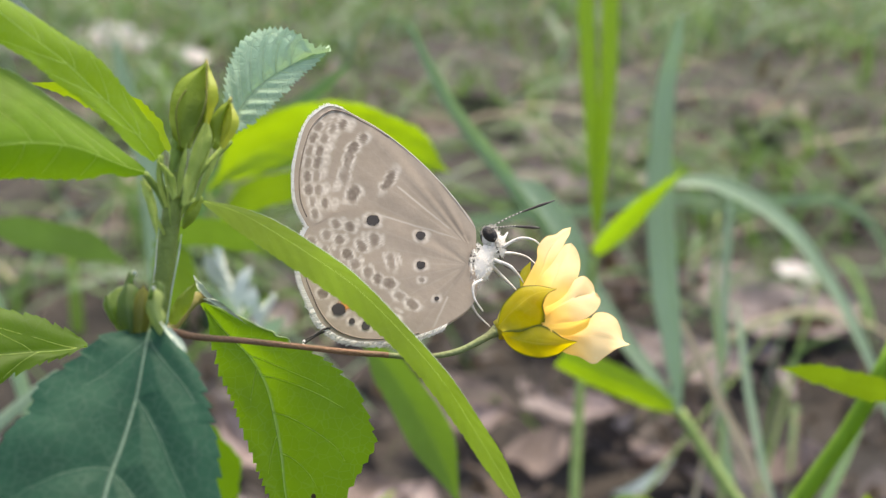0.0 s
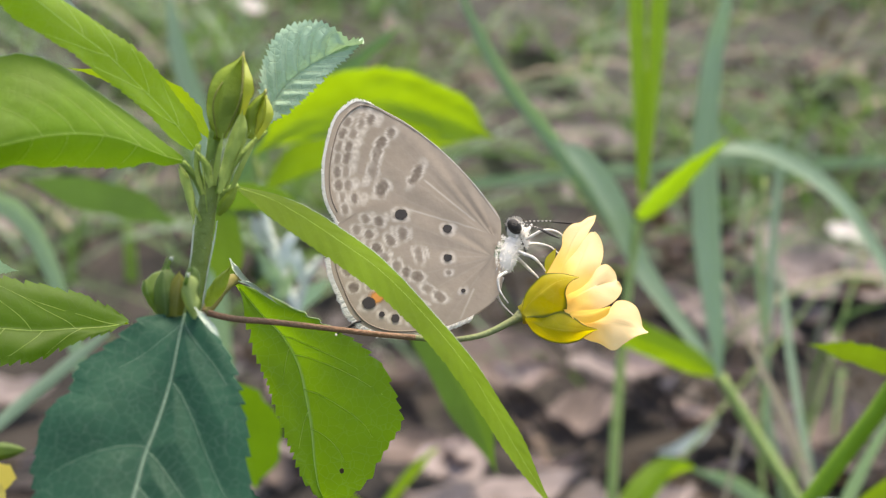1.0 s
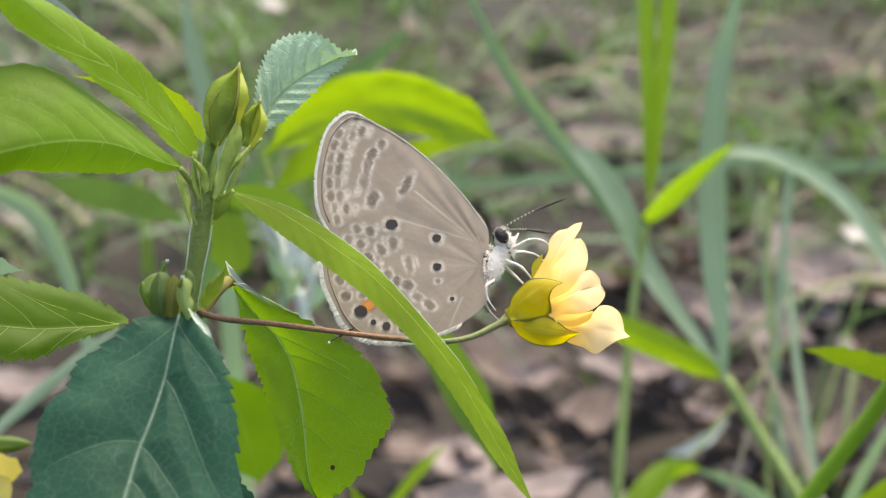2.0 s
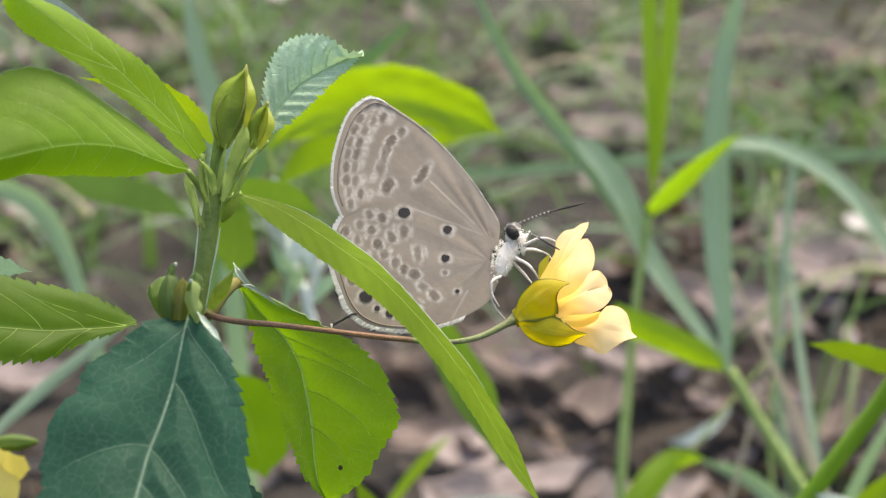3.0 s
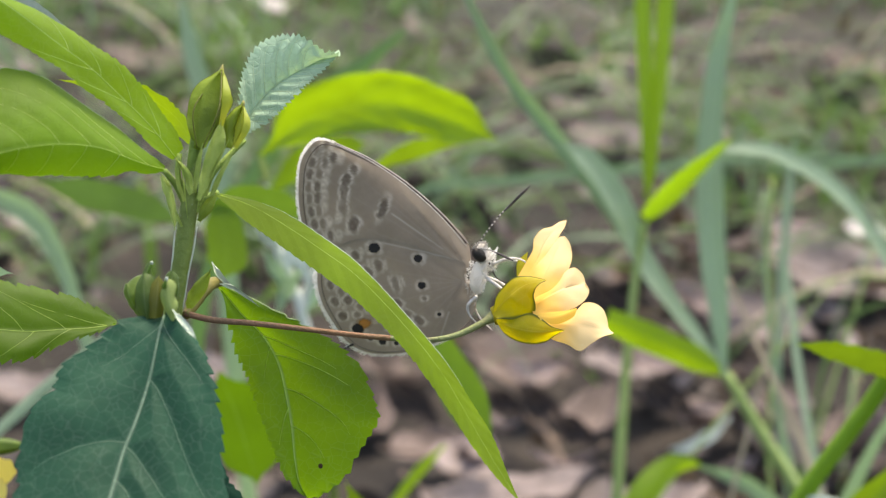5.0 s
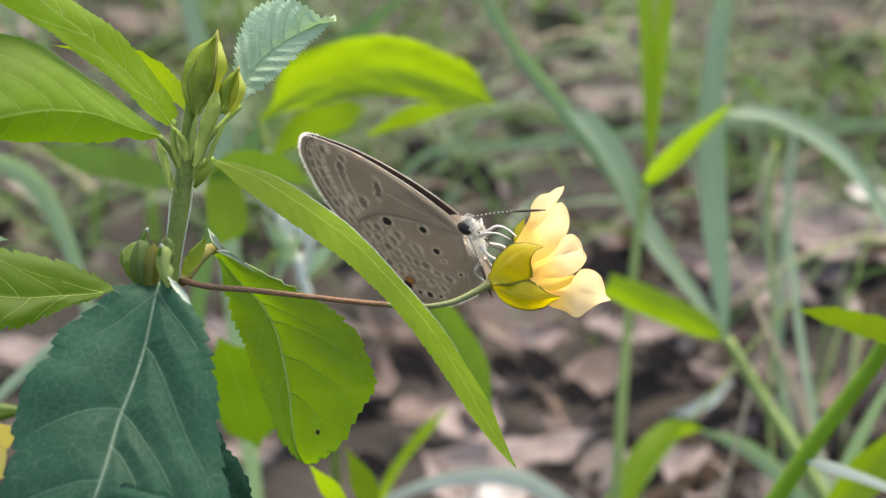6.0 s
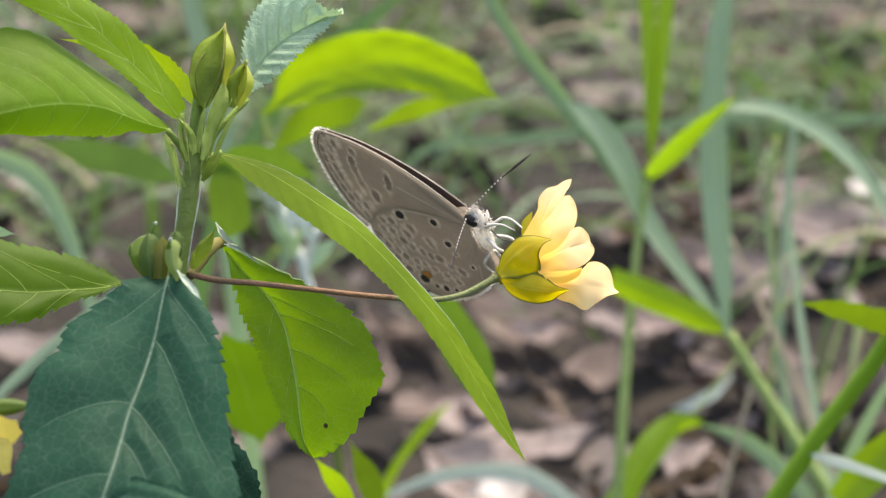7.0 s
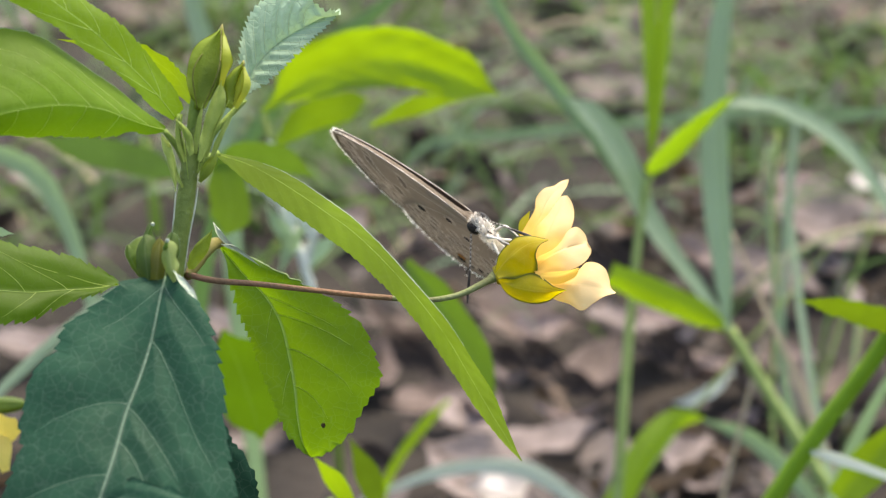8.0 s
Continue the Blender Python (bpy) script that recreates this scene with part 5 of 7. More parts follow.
def build_flower(plant):
    part("flower_stalk", tube([(-16.79, -7.31, 200.39), (-15.57, -6.96, 199.89), (-12.38, -5.68, 199.02), (-8.69, -4.43, 198.06), (-5.65, -3.62, 197.35), (-3.31, -3.23, 196.98)], [0.23, 0.21, 0.2, 0.21], 8, 40), STALK_RED, plant, "thin reddish flower stalk")
    part("flower_stalk", tube([(-3.51, -3.23, 196.98), (-0.95, -2.82, 196.64), (1.43, -2.22, 196.83), (3.24, -1.46, 197.46), (4.38, -0.77, 197.88)], [0.2, 0.2, 0.22, 0.26, 0.55], 8, 30), STALK_OLIVE, plant, "green end of the flower stalk")
    cup = bud(plant, (3.94, -0.84, 197.69), (8.08, -0.4, 198.9), 1.81, SEPAL, label="yellow-green calyx", name="flower", ridge=0.05)
    guided_leaf(cup, [(3.96, -2.21, 198.31), (5.03, -2.61, 199.65), (6.08, -3.1, 200.75), (7.45, -3.71, 201.51)],
                [(3.88, -2.1, 198.61), (4.19, -2.0, 199.76), (4.8, -2.01, 200.61), (5.34, -2.15, 201.11), (6.3, -2.4, 201.29), (7.53, -2.77, 201.17)],
                [(4.16, -3.25, 198.38), (5.51, -3.51, 198.65), (6.66, -3.71, 199.07), (6.71, -3.81, 199.77), (6.57, -3.93, 200.4), (6.86, -4.0, 201.21), (7.41, -4.18, 201.68)],
                SEPAL, "", name="sepal", count=60, cross=8, dome=0.35, wave=0.1, face=(-0.3, -1, 0.3), edging=(SEPAL_EDGE, 0.028))
    guided_leaf(cup, [(4.11, -2.57, 198.2), (5.51, -3.75, 198.08), (6.99, -4.82, 198.26), (8.6, -5.82, 198.62)],
                [(4.23, -3.22, 198.46), (5.23, -3.67, 198.68), (6.44, -4.03, 199.15), (7.18, -4.64, 198.94), (7.76, -5.27, 198.69), (8.6, -5.82, 198.62)],
                [(4.2, -2.35, 197.94), (4.65, -3.11, 197.31), (5.57, -3.76, 196.98), (6.71, -4.29, 196.99), (7.53, -4.68, 197.37), (7.95, -5.03, 197.88), (8.64, -5.36, 198.43)],
                SEPAL, "", name="sepal", count=60, cross=8, dome=0.35, wave=0.1, face=(0, -1, -0.2), edging=(SEPAL_EDGE, 0.028))
    guided_leaf(cup, [(5.85, 1.06, 200.0), (5.99, 1.58, 200.68), (6.53, 2.16, 201.56)],
                [(5.69, 1.09, 200.08), (5.74, 1.66, 200.91), (6.53, 2.16, 201.56)],
                [(6.17, 1.09, 200.08), (6.43, 1.63, 200.83), (6.53, 2.16, 201.56)],
                SEPAL, "", name="sepal", count=30, cross=4, dome=0.25)
    guided_leaf(cup, [(6.24, -0.59, 199.83), (7.02, 0.74, 201.06), (7.81, 2.08, 202.31), (9.39, 3.42, 203.55)],
                [(5.71, 0.12, 200.34), (6.38, 0.85, 201.28), (6.85, 1.47, 201.96), (6.95, 2.06, 202.53), (7.59, 2.65, 203.11), (8.27, 3.05, 203.16), (8.87, 3.53, 203.43), (9.44, 3.9, 203.4)],
                [(8.04, -0.46, 200.21), (8.37, 0.43, 201.17), (8.25, 1.24, 201.95), (8.69, 2.04, 202.67), (9.14, 2.74, 203.13), (9.39, 3.42, 203.55)],
                PETAL, "", name="petal", edging=(PETAL_RIM, 0.012), count=70, cross=10, dome=0.22, wave=0.12, seed=1.0)
    guided_leaf(cup, [(6.71, -2.87, 199.42), (7.43, -1.55, 200.61), (8.22, -0.22, 201.82), (9.05, 1.13, 203.1)],
                [(6.1, -1.53, 200.18), (6.84, -0.72, 201.36), (7.66, -0.06, 202.1), (8.25, 0.55, 202.74), (8.68, 1.04, 203.04), (9.08, 1.41, 203.0)],
                [(7.88, -2.87, 199.42), (8.51, -2.0, 200.6), (9.06, -1.35, 201.16), (9.41, -0.66, 201.84), (9.49, -0.03, 202.34), (9.33, 0.59, 202.85), (9.05, 1.13, 203.1)],
                PETAL, "", name="petal", edging=(PETAL_RIM, 0.012), count=70, cross=10, dome=0.28, wave=0.12, seed=2.0)
    guided_leaf(cup, [(6.48, -3.47, 199.23), (7.69, -2.74, 199.78), (8.91, -2.07, 200.16), (10.38, -1.45, 200.4)],
                [(6.51, -2.81, 199.6), (7.51, -2.34, 200.14), (8.43, -1.89, 200.64), (9.01, -1.37, 201.34), (9.59, -1.06, 201.48), (10.17, -0.97, 200.99), (10.43, -0.98, 200.23)],
                [(6.64, -4.07, 199.04), (7.82, -3.8, 199.06), (8.89, -3.5, 199.15), (9.78, -3.13, 199.43), (10.31, -2.75, 199.75), (10.57, -2.33, 200.18), (10.33, -1.92, 200.57)],
                PETAL, "", name="petal", edging=(PETAL_RIM, 0.012), count=70, cross=10, dome=0.28, wave=0.12, seed=3.0)
    guided_leaf(cup, [(6.87, -3.81, 198.31), (8.4, -4.13, 198.4), (10.11, -4.49, 198.38), (12.05, -4.95, 198.1)],
                [(7.06, -3.58, 198.93), (8.43, -3.61, 198.86), (9.48, -3.53, 199.08), (10.18, -3.31, 199.67), (10.92, -3.33, 199.63), (11.47, -3.46, 199.26), (11.7, -3.71, 198.57), (11.82, -3.93, 197.98), (12.17, -4.02, 197.72)],
                [(7.22, -4.5, 197.88), (7.98, -4.81, 197.5), (8.82, -5.06, 197.31), (9.77, -5.37, 196.94), (10.48, -5.35, 197.48), (11.31, -5.35, 197.97), (11.98, -5.41, 198.29)],
                PETAL, "", name="petal", edging=(PETAL_RIM, 0.012), count=70, cross=10, dome=0.22, wave=0.12, seed=4.0)
    guided_leaf(cup, [(6.89, -4.38, 199.08), (7.94, -4.68, 199.12), (9.5, -4.74, 199.84)],
                [(6.96, -4.31, 199.26), (7.76, -4.46, 199.44), (8.71, -4.62, 199.59), (9.5, -4.74, 199.84)],
                [(7.1, -4.67, 198.86), (8.02, -4.89, 198.7), (8.81, -4.95, 198.97), (9.34, -4.96, 199.39), (9.48, -4.93, 199.91)],
                PETAL_DEEP, "", name="petal_fold", count=30, cross=4, dome=0.25)


build_plant()


# ---- the grasses and plants behind ----
def grass(label, *pieces):
    """One grass plant: blades and culms of (name, points, half widths, side, material, fold)."""
    base = min((p for piece in pieces for p in piece[1]), key=lambda p: p[2])
    ob = thing("grass_plant", base, label, "grass", "grasses behind the flower")
    for name, points, widths, side, material, fold in pieces:
        if name == "culm":
            part(name, tube(points, widths, 8, 40), material, ob)
        else:
            leaf(ob, points, widths, widths, side, material, name=name, count=40, cross=4, lift=(fold, fold))
    return ob


def to_ground(points, lean=(0, 0)):
    x, y, z = points[-1]
    return [*points, (x + lean[0], y + lean[1], -4)]


def build_grasses():
    grass("tall grass with a lime-green upright blade",
          ("culm", to_ground([(43.36, 185.83, 146.28), (41.95, 183.01, 138.53), (39.83, 176.56, 120.81), (37.24, 164.47, 87.59)], (-3, 4)), [0.8, 1.1, 1.2, 1.3], None, STALK_GREEN, 0),
          ("blade", [(44.88, 194.09, 148.49), (45.0, 196.64, 155.52), (45.0, 199.95, 164.59), (44.88, 203.25, 173.66), (44.64, 206.14, 181.59), (44.4, 210.67, 194.06), (44.16, 214.39, 204.27)], [0.36, 0.97, 1.45, 1.81, 2.05, 2.05, 1.45], (1, 0.2, 0), BLADE_LIME, 25),
          ("blade", [(45.12, 194.17, 148.71), (45.97, 196.64, 155.52), (46.69, 199.95, 164.59), (47.54, 203.25, 173.66), (48.26, 206.14, 181.59), (48.98, 210.67, 194.06), (49.47, 214.39, 204.27)], [0.36, 0.97, 1.45, 1.81, 2.05, 2.05, 1.45], (1, -0.4, 0), BLADE_LIME, 25),
          ("blade", [(43.36, 186.16, 147.17), (46.28, 175.27, 155.26), (50.06, 163.78, 164.64), (54.57, 155.92, 172.28)], [1.126, 1.802, 2.14, 2.027, 1.576, 0.901, 0.0], (-0.7, 0.2, 0.7), BLADE_MID, 10),
          ("blade", to_ground([(58.1, 183.82, 91.04), (53.11, 183.82, 91.04), (46.12, 177.58, 88.51), (39.33, 169.41, 80.69)], (-3, 4)), [0.374, 2.493, 3.366, 3.491, 2.493], (-0.7, 0, 0.7), BLADE_LIME, 10))
    grass("branching bluish-green grass with long arching blades",
          ("culm", to_ground([(61.57, 180.54, 114.2), (68.29, 177.66, 103.37), (76.73, 173.12, 90.89), (83.97, 169.0, 79.56)], (10, 4)), [1.068, 1.305, 1.424, 1.542, 1.542], None, STALK_GREEN, 0),
          ("blade", [(5.09, 184.15, 194.29), (13.06, 183.82, 178.75), (25.19, 188.55, 162.52), (36.3, 188.56, 147.91), (47.3, 184.75, 131.61), (61.57, 180.46, 113.97)], [0.712, 1.424, 1.78, 1.661, 1.424, 1.068], (0.7, 0.3, 0.6), BLADE_SAGE, 20),
          ("blade", [(24.84, 180.84, 164.71), (30.49, 182.43, 160.31), (36.85, 184.56, 151.56), (43.27, 183.96, 138.2), (51.9, 181.78, 126.36), (61.36, 179.62, 114.6)], [0.233, 2.799, 3.499, 2.799, 1.866, 0.933], (0.6, 0.7, 0.5), BLADE_BLUE, 8),
          ("blade", [(58.61, 185.73, 195.71), (57.51, 184.78, 189.79), (56.4, 184.38, 185.41), (54.94, 181.66, 174.65), (54.26, 178.91, 163.81), (54.59, 176.13, 152.89), (55.49, 173.32, 141.87), (56.97, 170.48, 130.78), (58.11, 168.2, 121.21)], [0.57, 1.48, 1.93, 2.39, 2.85, 3.07, 2.85, 2.05, 0.91], (1, 0.2, 0), BLADE_BLUE, 12),
          ("blade", [(61.57, 180.54, 114.2), (53.18, 173.4, 120.88), (42.34, 165.52, 128.49), (32.93, 159.31, 134.8)], [1.146, 2.751, 2.98, 2.292], (0, 0, 1), BLADE_LIME, 10))
    grass("pale grass with thin blades arching over",
          ("blade", to_ground([(60.45, 197.76, 158.58), (67.08, 197.97, 159.15), (78.01, 201.78, 155.01), (89.26, 204.2, 147.04), (99.57, 204.89, 134.32), (110.16, 203.26, 115.2)], (30, 10)), [0.362, 1.689, 2.292, 2.413, 2.292, 2.172, 1.689], (0.3, 0.8, 0.8), BLADE_BLUE, 10),
          ("blade", to_ground([(109.98, 325.54, 129.55), (107.39, 318.44, 110.05), (105.66, 309.57, 85.67), (103.93, 299.51, 58.05)], (20, 5)), [0.692, 1.383, 1.556, 1.383, 1.038], (1, 0.2, 0), BLADE_BLUE, 10),
          ("culm", to_ground([(68.48, 216.63, 122.71), (75.12, 211.64, 108.99), (81.75, 206.64, 95.27), (85.73, 202.56, 84.05)], (30, -32)), [0.398, 0.531, 0.664, 0.664], None, BLADE_DRY, 0),
          ("blade", to_ground([(82.54, 134.11, 129.89), (79.27, 135.14, 121.03), (76.37, 136.09, 111.93), (74.39, 137.13, 103.1)], (-16, 10)), [0.5, 1.8, 2.2, 2.0, 1.2], (0.8, 0.3, 0.5), BLADE_BLUE, 10),
          ("culm", to_ground([(81.5, 234.46, 142.46), (80.4, 228.38, 125.75), (81.5, 219.96, 102.62), (80.13, 213.41, 84.64)], (22, -34)), [0.398, 0.531, 0.664, 0.664], None, STALK_GREEN, 0))
    grass("thin green and dry grass stalks leaning over the litter",
          ("culm", to_ground([(118.59, 266.3, 112.99), (114.01, 261.6, 100.07), (107.89, 254.8, 81.4)], (-26, -24)), [0.3, 0.5, 0.6, 0.6], None, STALK_GREEN, 0),
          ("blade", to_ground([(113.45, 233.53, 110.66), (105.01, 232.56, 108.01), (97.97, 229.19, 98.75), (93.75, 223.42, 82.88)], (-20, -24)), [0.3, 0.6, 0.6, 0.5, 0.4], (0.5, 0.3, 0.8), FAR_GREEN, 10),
          ("culm", to_ground([(79.28, 205.9, 122.46), (75.67, 201.49, 110.36), (71.55, 196.21, 95.85)], (-24, -30)), [0.257, 0.386, 0.515, 0.515], None, BLADE_DRY, 0),
          ("culm", to_ground([(67.95, 216.63, 122.71), (73.13, 213.0, 112.73), (83.35, 204.83, 90.28)], (40, -30)), [0.265, 0.398, 0.531, 0.531], None, BLADE_DRY, 0),
          ("culm", to_ground([(96.54, 226.04, 119.33), (87.65, 222.07, 108.41), (77.39, 218.09, 97.49)], (-70, -20)), [0.2, 0.3, 0.4, 0.4], None, STALK_GREEN, 0))
    grass("pale withered blade curved over the litter",
          ("blade", [(81.26, 348.31, 12.0), (86.16, 338.5, 18.0), (92.68, 338.63, 22.0), (100.87, 351.11, 22.0), (111.99, 385.0, 14.0)], [0.4, 1.7, 2.0, 1.7, 0.4], (0, 0.5, 1), BLADE_WHITE, 5))
    grass("pale withered grass blades leaning across",
          ("blade", to_ground([(62.98, 187.98, 131.71), (66.52, 182.36, 123.57), (69.76, 177.19, 116.69), (73.64, 171.88, 109.4), (77.09, 166.22, 101.15)], (42, -50)), [0.2, 0.5, 0.6, 0.5, 0.4, 0.4], (0.8, 0.2, 0.5), BLADE_DRY, 10),
          ("blade", to_ground([(78.3, 222.53, 138.92), (76.59, 217.32, 129.47), (76.46, 213.49, 123.83), (76.59, 209.24, 117.03)], (14, -60)), [0.2, 0.4, 0.45, 0.4, 0.3], (1, 0.2, 0), BLADE_SAGE, 10),
          ("blade", to_ground([(79.92, 208.1, 128.5), (79.98, 201.9, 121.23), (80.14, 195.34, 112.94), (80.79, 188.85, 104.86)], (24, -70)), [0.4, 0.9, 1.0, 0.9, 0.8], (1, 0.2, 0), BLADE_BLUE, 10),
          ("blade", [(77.02, 293.83, 71.66), (89.92, 311.5, 81.24), (108.86, 329.51, 91.73), (132.46, 347.21, 101.38)], [0.5, 0.9, 0.8, 0.3], (0.5, 0.2, 0.8), BLADE_SAGE, 10))
    grass("long grass blades lying almost level over the litter",
          ("blade", [(-20, 470, 30)] + [(3.35, 407.47, 91.53), (24.57, 414.19, 90.49), (48.47, 421.5, 91.09), (75.14, 428.54, 90.94), (111.24, 436.65, 93.71), (141.53, 443.42, 92.84), (176.57, 449.74, 90.71)], [0.8, 1.6, 2.0, 2.0, 1.8, 1.6, 1.2, 0.6], (0, 0.3, 1), BLADE_SAGE, 10),
          ("blade", to_ground([(15.93, 489.32, 82.5), (47.29, 488.5, 80.23), (81.08, 487.09, 76.38)][::-1], (30, 10))[::-1], [1.2, 1.2, 1.0, 0.5], (0, 0.3, 1), FAR_GREEN, 10),
          ("blade", to_ground([(116.21, 448.66, 87.75), (147.74, 448.36, 86.9), (183.77, 449.44, 89.86)], (60, 20)), [0.6, 1.6, 1.8, 1.5], (0, 0.3, 1), BLADE_SAGE, 10))
    grass("bright green grass stem with narrow side leaves",
          ("culm", to_ground([(58.52, 64.4, 172.27), (54.61, 65.69, 161.19), (49.66, 67.28, 150.94), (44.34, 68.45, 139.54)], (-30, 10)), [1.056, 1.126, 1.196, 1.267, 1.267], None, STALK_LIME, 0),
          ("blade", [(47.28, 67.69, 146.23), (50.39, 61.11, 148.62), (55.1, 55.93, 149.01)], [0.282, 1.0, 0.8], (0, -0.5, 1), BLADE_FROST, 10),
          ("blade", [(55.37, 76.96, 133.68), (59.29, 78.57, 138.1), (63.99, 80.45, 143.26)], [2.353, 3.137, 1.568], (-1, 0, 0.5), LEAF_BACK, 10))
    grass("pale green grass blades close to the litter",
          ("blade", to_ground([(-19.69, 203.83, 58.3), (4.92, 206.63, 66.01), (21.33, 206.4, 65.36), (32.27, 204.06, 58.94)], (20, 0)), [0.547, 1.914, 2.461, 1.914, 1.094], (0, 0, 1), BLADE_WHITE, 10),
          ("blade", to_ground([(61.85, 201.56, 81.3), (71.14, 200.51, 78.43), (81.75, 197.56, 70.33), (88.39, 194.84, 62.85)], (10, 0)), [0.398, 1.991, 2.389, 1.858, 1.327], (0.3, 0, 1), BLADE_BLUE, 10),
          ("blade", to_ground([(2.06, 194.23, 90.41), (-3.09, 192.47, 85.57), (-8.24, 190.27, 79.53)], (-4, 0)), [0.386, 1.287, 1.158, 0.772], (-0.7, 0, 0.7), BLADE_LIME, 10))
    grass("bluish grass blades bending beside the weed",
          ("blade", to_ground([(-45.77, 91.66, 159.45), (-50.5, 91.57, 155.56), (-54.89, 91.55, 151.85), (-59.74, 91.35, 147.65), (-64.22, 91.22, 143.63)], (-20, 10)), [0.5, 1.0, 1.1, 1.1, 1.0, 0.8], (0.6, 0.2, 0.8), BLADE_BLUE, 10),
          ("blade", to_ground([(-86.87, 146.15, 162.96), (-78.82, 146.22, 163.15), (-71.79, 145.11, 160.13), (-66.76, 142.36, 152.57), (-62.74, 138.24, 141.23)], (6, 6)), [0.804, 1.81, 2.212, 2.011, 1.609, 1.005], (0.3, 0, 1), BLADE_BLUE, 10),
          ("blade", to_ground([(-58.43, 228.78, 185.34), (-55.85, 224.38, 173.25), (-51.35, 219.54, 159.95), (-49.42, 212.94, 141.81)], (6, 6)), [0.772, 2.316, 2.831, 2.574, 1.544], (1, 0, 0.2), BLADE_BLUE, 10),
          ("blade", to_ground([(-6.41, 176.5, 187.88), (-14.55, 174.08, 181.24), (-24.32, 172.04, 175.63), (-34.1, 167.58, 163.39)], (-6, 6)), [0.434, 1.52, 1.846, 1.629, 1.086], (-0.6, 0, 0.8), BLADE_GREEN, 10))


build_grasses()


def build_neighbour_plants():
    base = (-22, 135, -2)
    ob = thing("weed_plant", base, "neighbouring weed with bright lime-green leaves", "plant", "weeds behind")
    top = (-22.57, 120.93, 152.15)
    part("stem", tube([base, (-21, 133, 40), top, *[(-26.04, 122.82, 163.2), (-27.63, 124.03, 172.36), (-28.41, 124.3, 176.04)]], [1.2, 1.1, 1.0, 0.8, 0.5], 8, 40), STEM_GREEN, ob)
    leaf(ob, [(-28.41, 124.46, 176.46), (-19.82, 121.57, 183.15), (-9.2, 122.33, 185.23), (1.45, 126.47, 181.99), (10.68, 133.02, 176.61)], [0.452, 5.429, 5.972, 4.705, 0.0], [0.452, 3.62, 4.162, 3.62, 0.0], (0, 0, 1), LEAF_BACK, lift=(10, 10), teeth=18, bite=0.4, wave=1.0)
    leaf(ob, [(-27.51, 122.13, 170.09), (-22.57, 128.84, 173.88), (-15.5, 134.49, 174.79), (-11.97, 139.84, 174.88)], [0.452, 2.715, 2.534, 0.0], [0.452, 2.715, 2.534, 0.0], (0, 0, 1), LEAF_BACK)
    leaf(ob, [(-11.97, 138.19, 170.35), (-4.25, 139.35, 173.52), (7.34, 140.01, 175.34)], [0.483, 1.737, 0.0], [0.483, 1.737, 0.0], (0, 0, 1), LEAF_BACK)
    leaf(ob, [(-4.51, 83.61, 166.56), (-0.92, 81.99, 162.11), (3.67, 79.37, 154.93), (8.1, 75.71, 144.88)], [0.611, 2.598, 3.209, 0.0], [0.611, 2.445, 2.904, 0.0], (0.7, 0, 0.6), LEAF_MID, lift=(10, 10))
    leaf(ob, [(-26.27, 120.29, 150.41), (-23.89, 117.18, 156.48), (-20.7, 113.7, 161.53)], [0.277, 1.295, 0.0], [0.277, 1.295, 0.0], (1, 0, 0), LEAF_PALE, "small pale woolly leaf")
    leaf(ob, [(-23.49, 121.24, 153.02), (-25.7, 118.11, 159.03), (-27.78, 114.91, 164.86)], [0.277, 1.295, 0.0], [0.277, 1.295, 0.0], (1, 0, 0), LEAF_PALE, "small pale woolly leaf")
    leaf(ob, [(-22.11, 120.29, 150.41), (-19.33, 121.72, 154.32), (-16.09, 122.51, 156.49)], [0.277, 1.295, 0.0], [0.277, 1.295, 0.0], (0, 0, 1), LEAF_PALE, "small pale woolly leaf")
    part("woolly_shoot", tube([(-20.72, 119.03, 146.93), (-23.29, 120.0, 155.45), (-25.81, 120.61, 162.97), (-26.97, 121.52, 168.39)], [0.8, 1.0, 0.9, 0.5], 7, 30, rough=0.5), WOOL_PALE, ob, "pale woolly shoot")
    part("woolly_shoot", tube([(-22.11, 120.61, 151.28), (-20.36, 120.63, 157.17), (-18.17, 120.78, 160.51)], [0.7, 0.8, 0.4], 7, 20, rough=0.5), WOOL_PALE, ob, "pale woolly shoot")
    for points in ([(-25.25, 119.19, 162.01), (-27.32, 117.42, 165.91), (-28.14, 116.49, 169.18)], [(-23.89, 118.11, 159.03), (-22.88, 118.71, 163.6), (-21.26, 119.57, 165.97)], [(-26.6, 121.21, 167.54), (-26.67, 121.17, 170.37), (-27.57, 122.04, 172.74)], [(-20.63, 117.49, 157.33), (-21.53, 117.63, 160.64), (-21.26, 118.56, 163.18)]):
        leaf(ob, points, [0.4, 1.1, 1.0, 0.0], [0.4, 1.1, 1.0, 0.0], (1, 0, 0.3), WOOL_PALE, "small pale woolly leaf", count=16, cross=3)
    ob = thing("weed_plant", (-14, 36, -2), "low weed with yellow-green leaves", "plant", "weeds behind")
    part("stem", tube([(-14, 36, -2), (-14, 36, 60), *[(-10.36, 27.98, 159.92), (-11.2, 28.75, 162.03)]], [0.9, 0.8, 0.6], 8, 30), STEM_GREEN, ob)
    leaf(ob, [(-7.82, 23.81, 163.08), (-9.84, 23.16, 167.15), (-11.92, 21.45, 171.22)], [0.418, 0.941, 0.0], [0.418, 0.941, 0.0], (1, 0, 0.6), LEAF_BACK)
    leaf(ob, [(-7.11, 54.11, 144.0), (-8.82, 55.98, 149.14), (-11.21, 57.73, 153.96)], [0.603, 1.689, 0.0], [0.603, 1.448, 0.0], (1, 0, 0.4), LEAF_LONG)
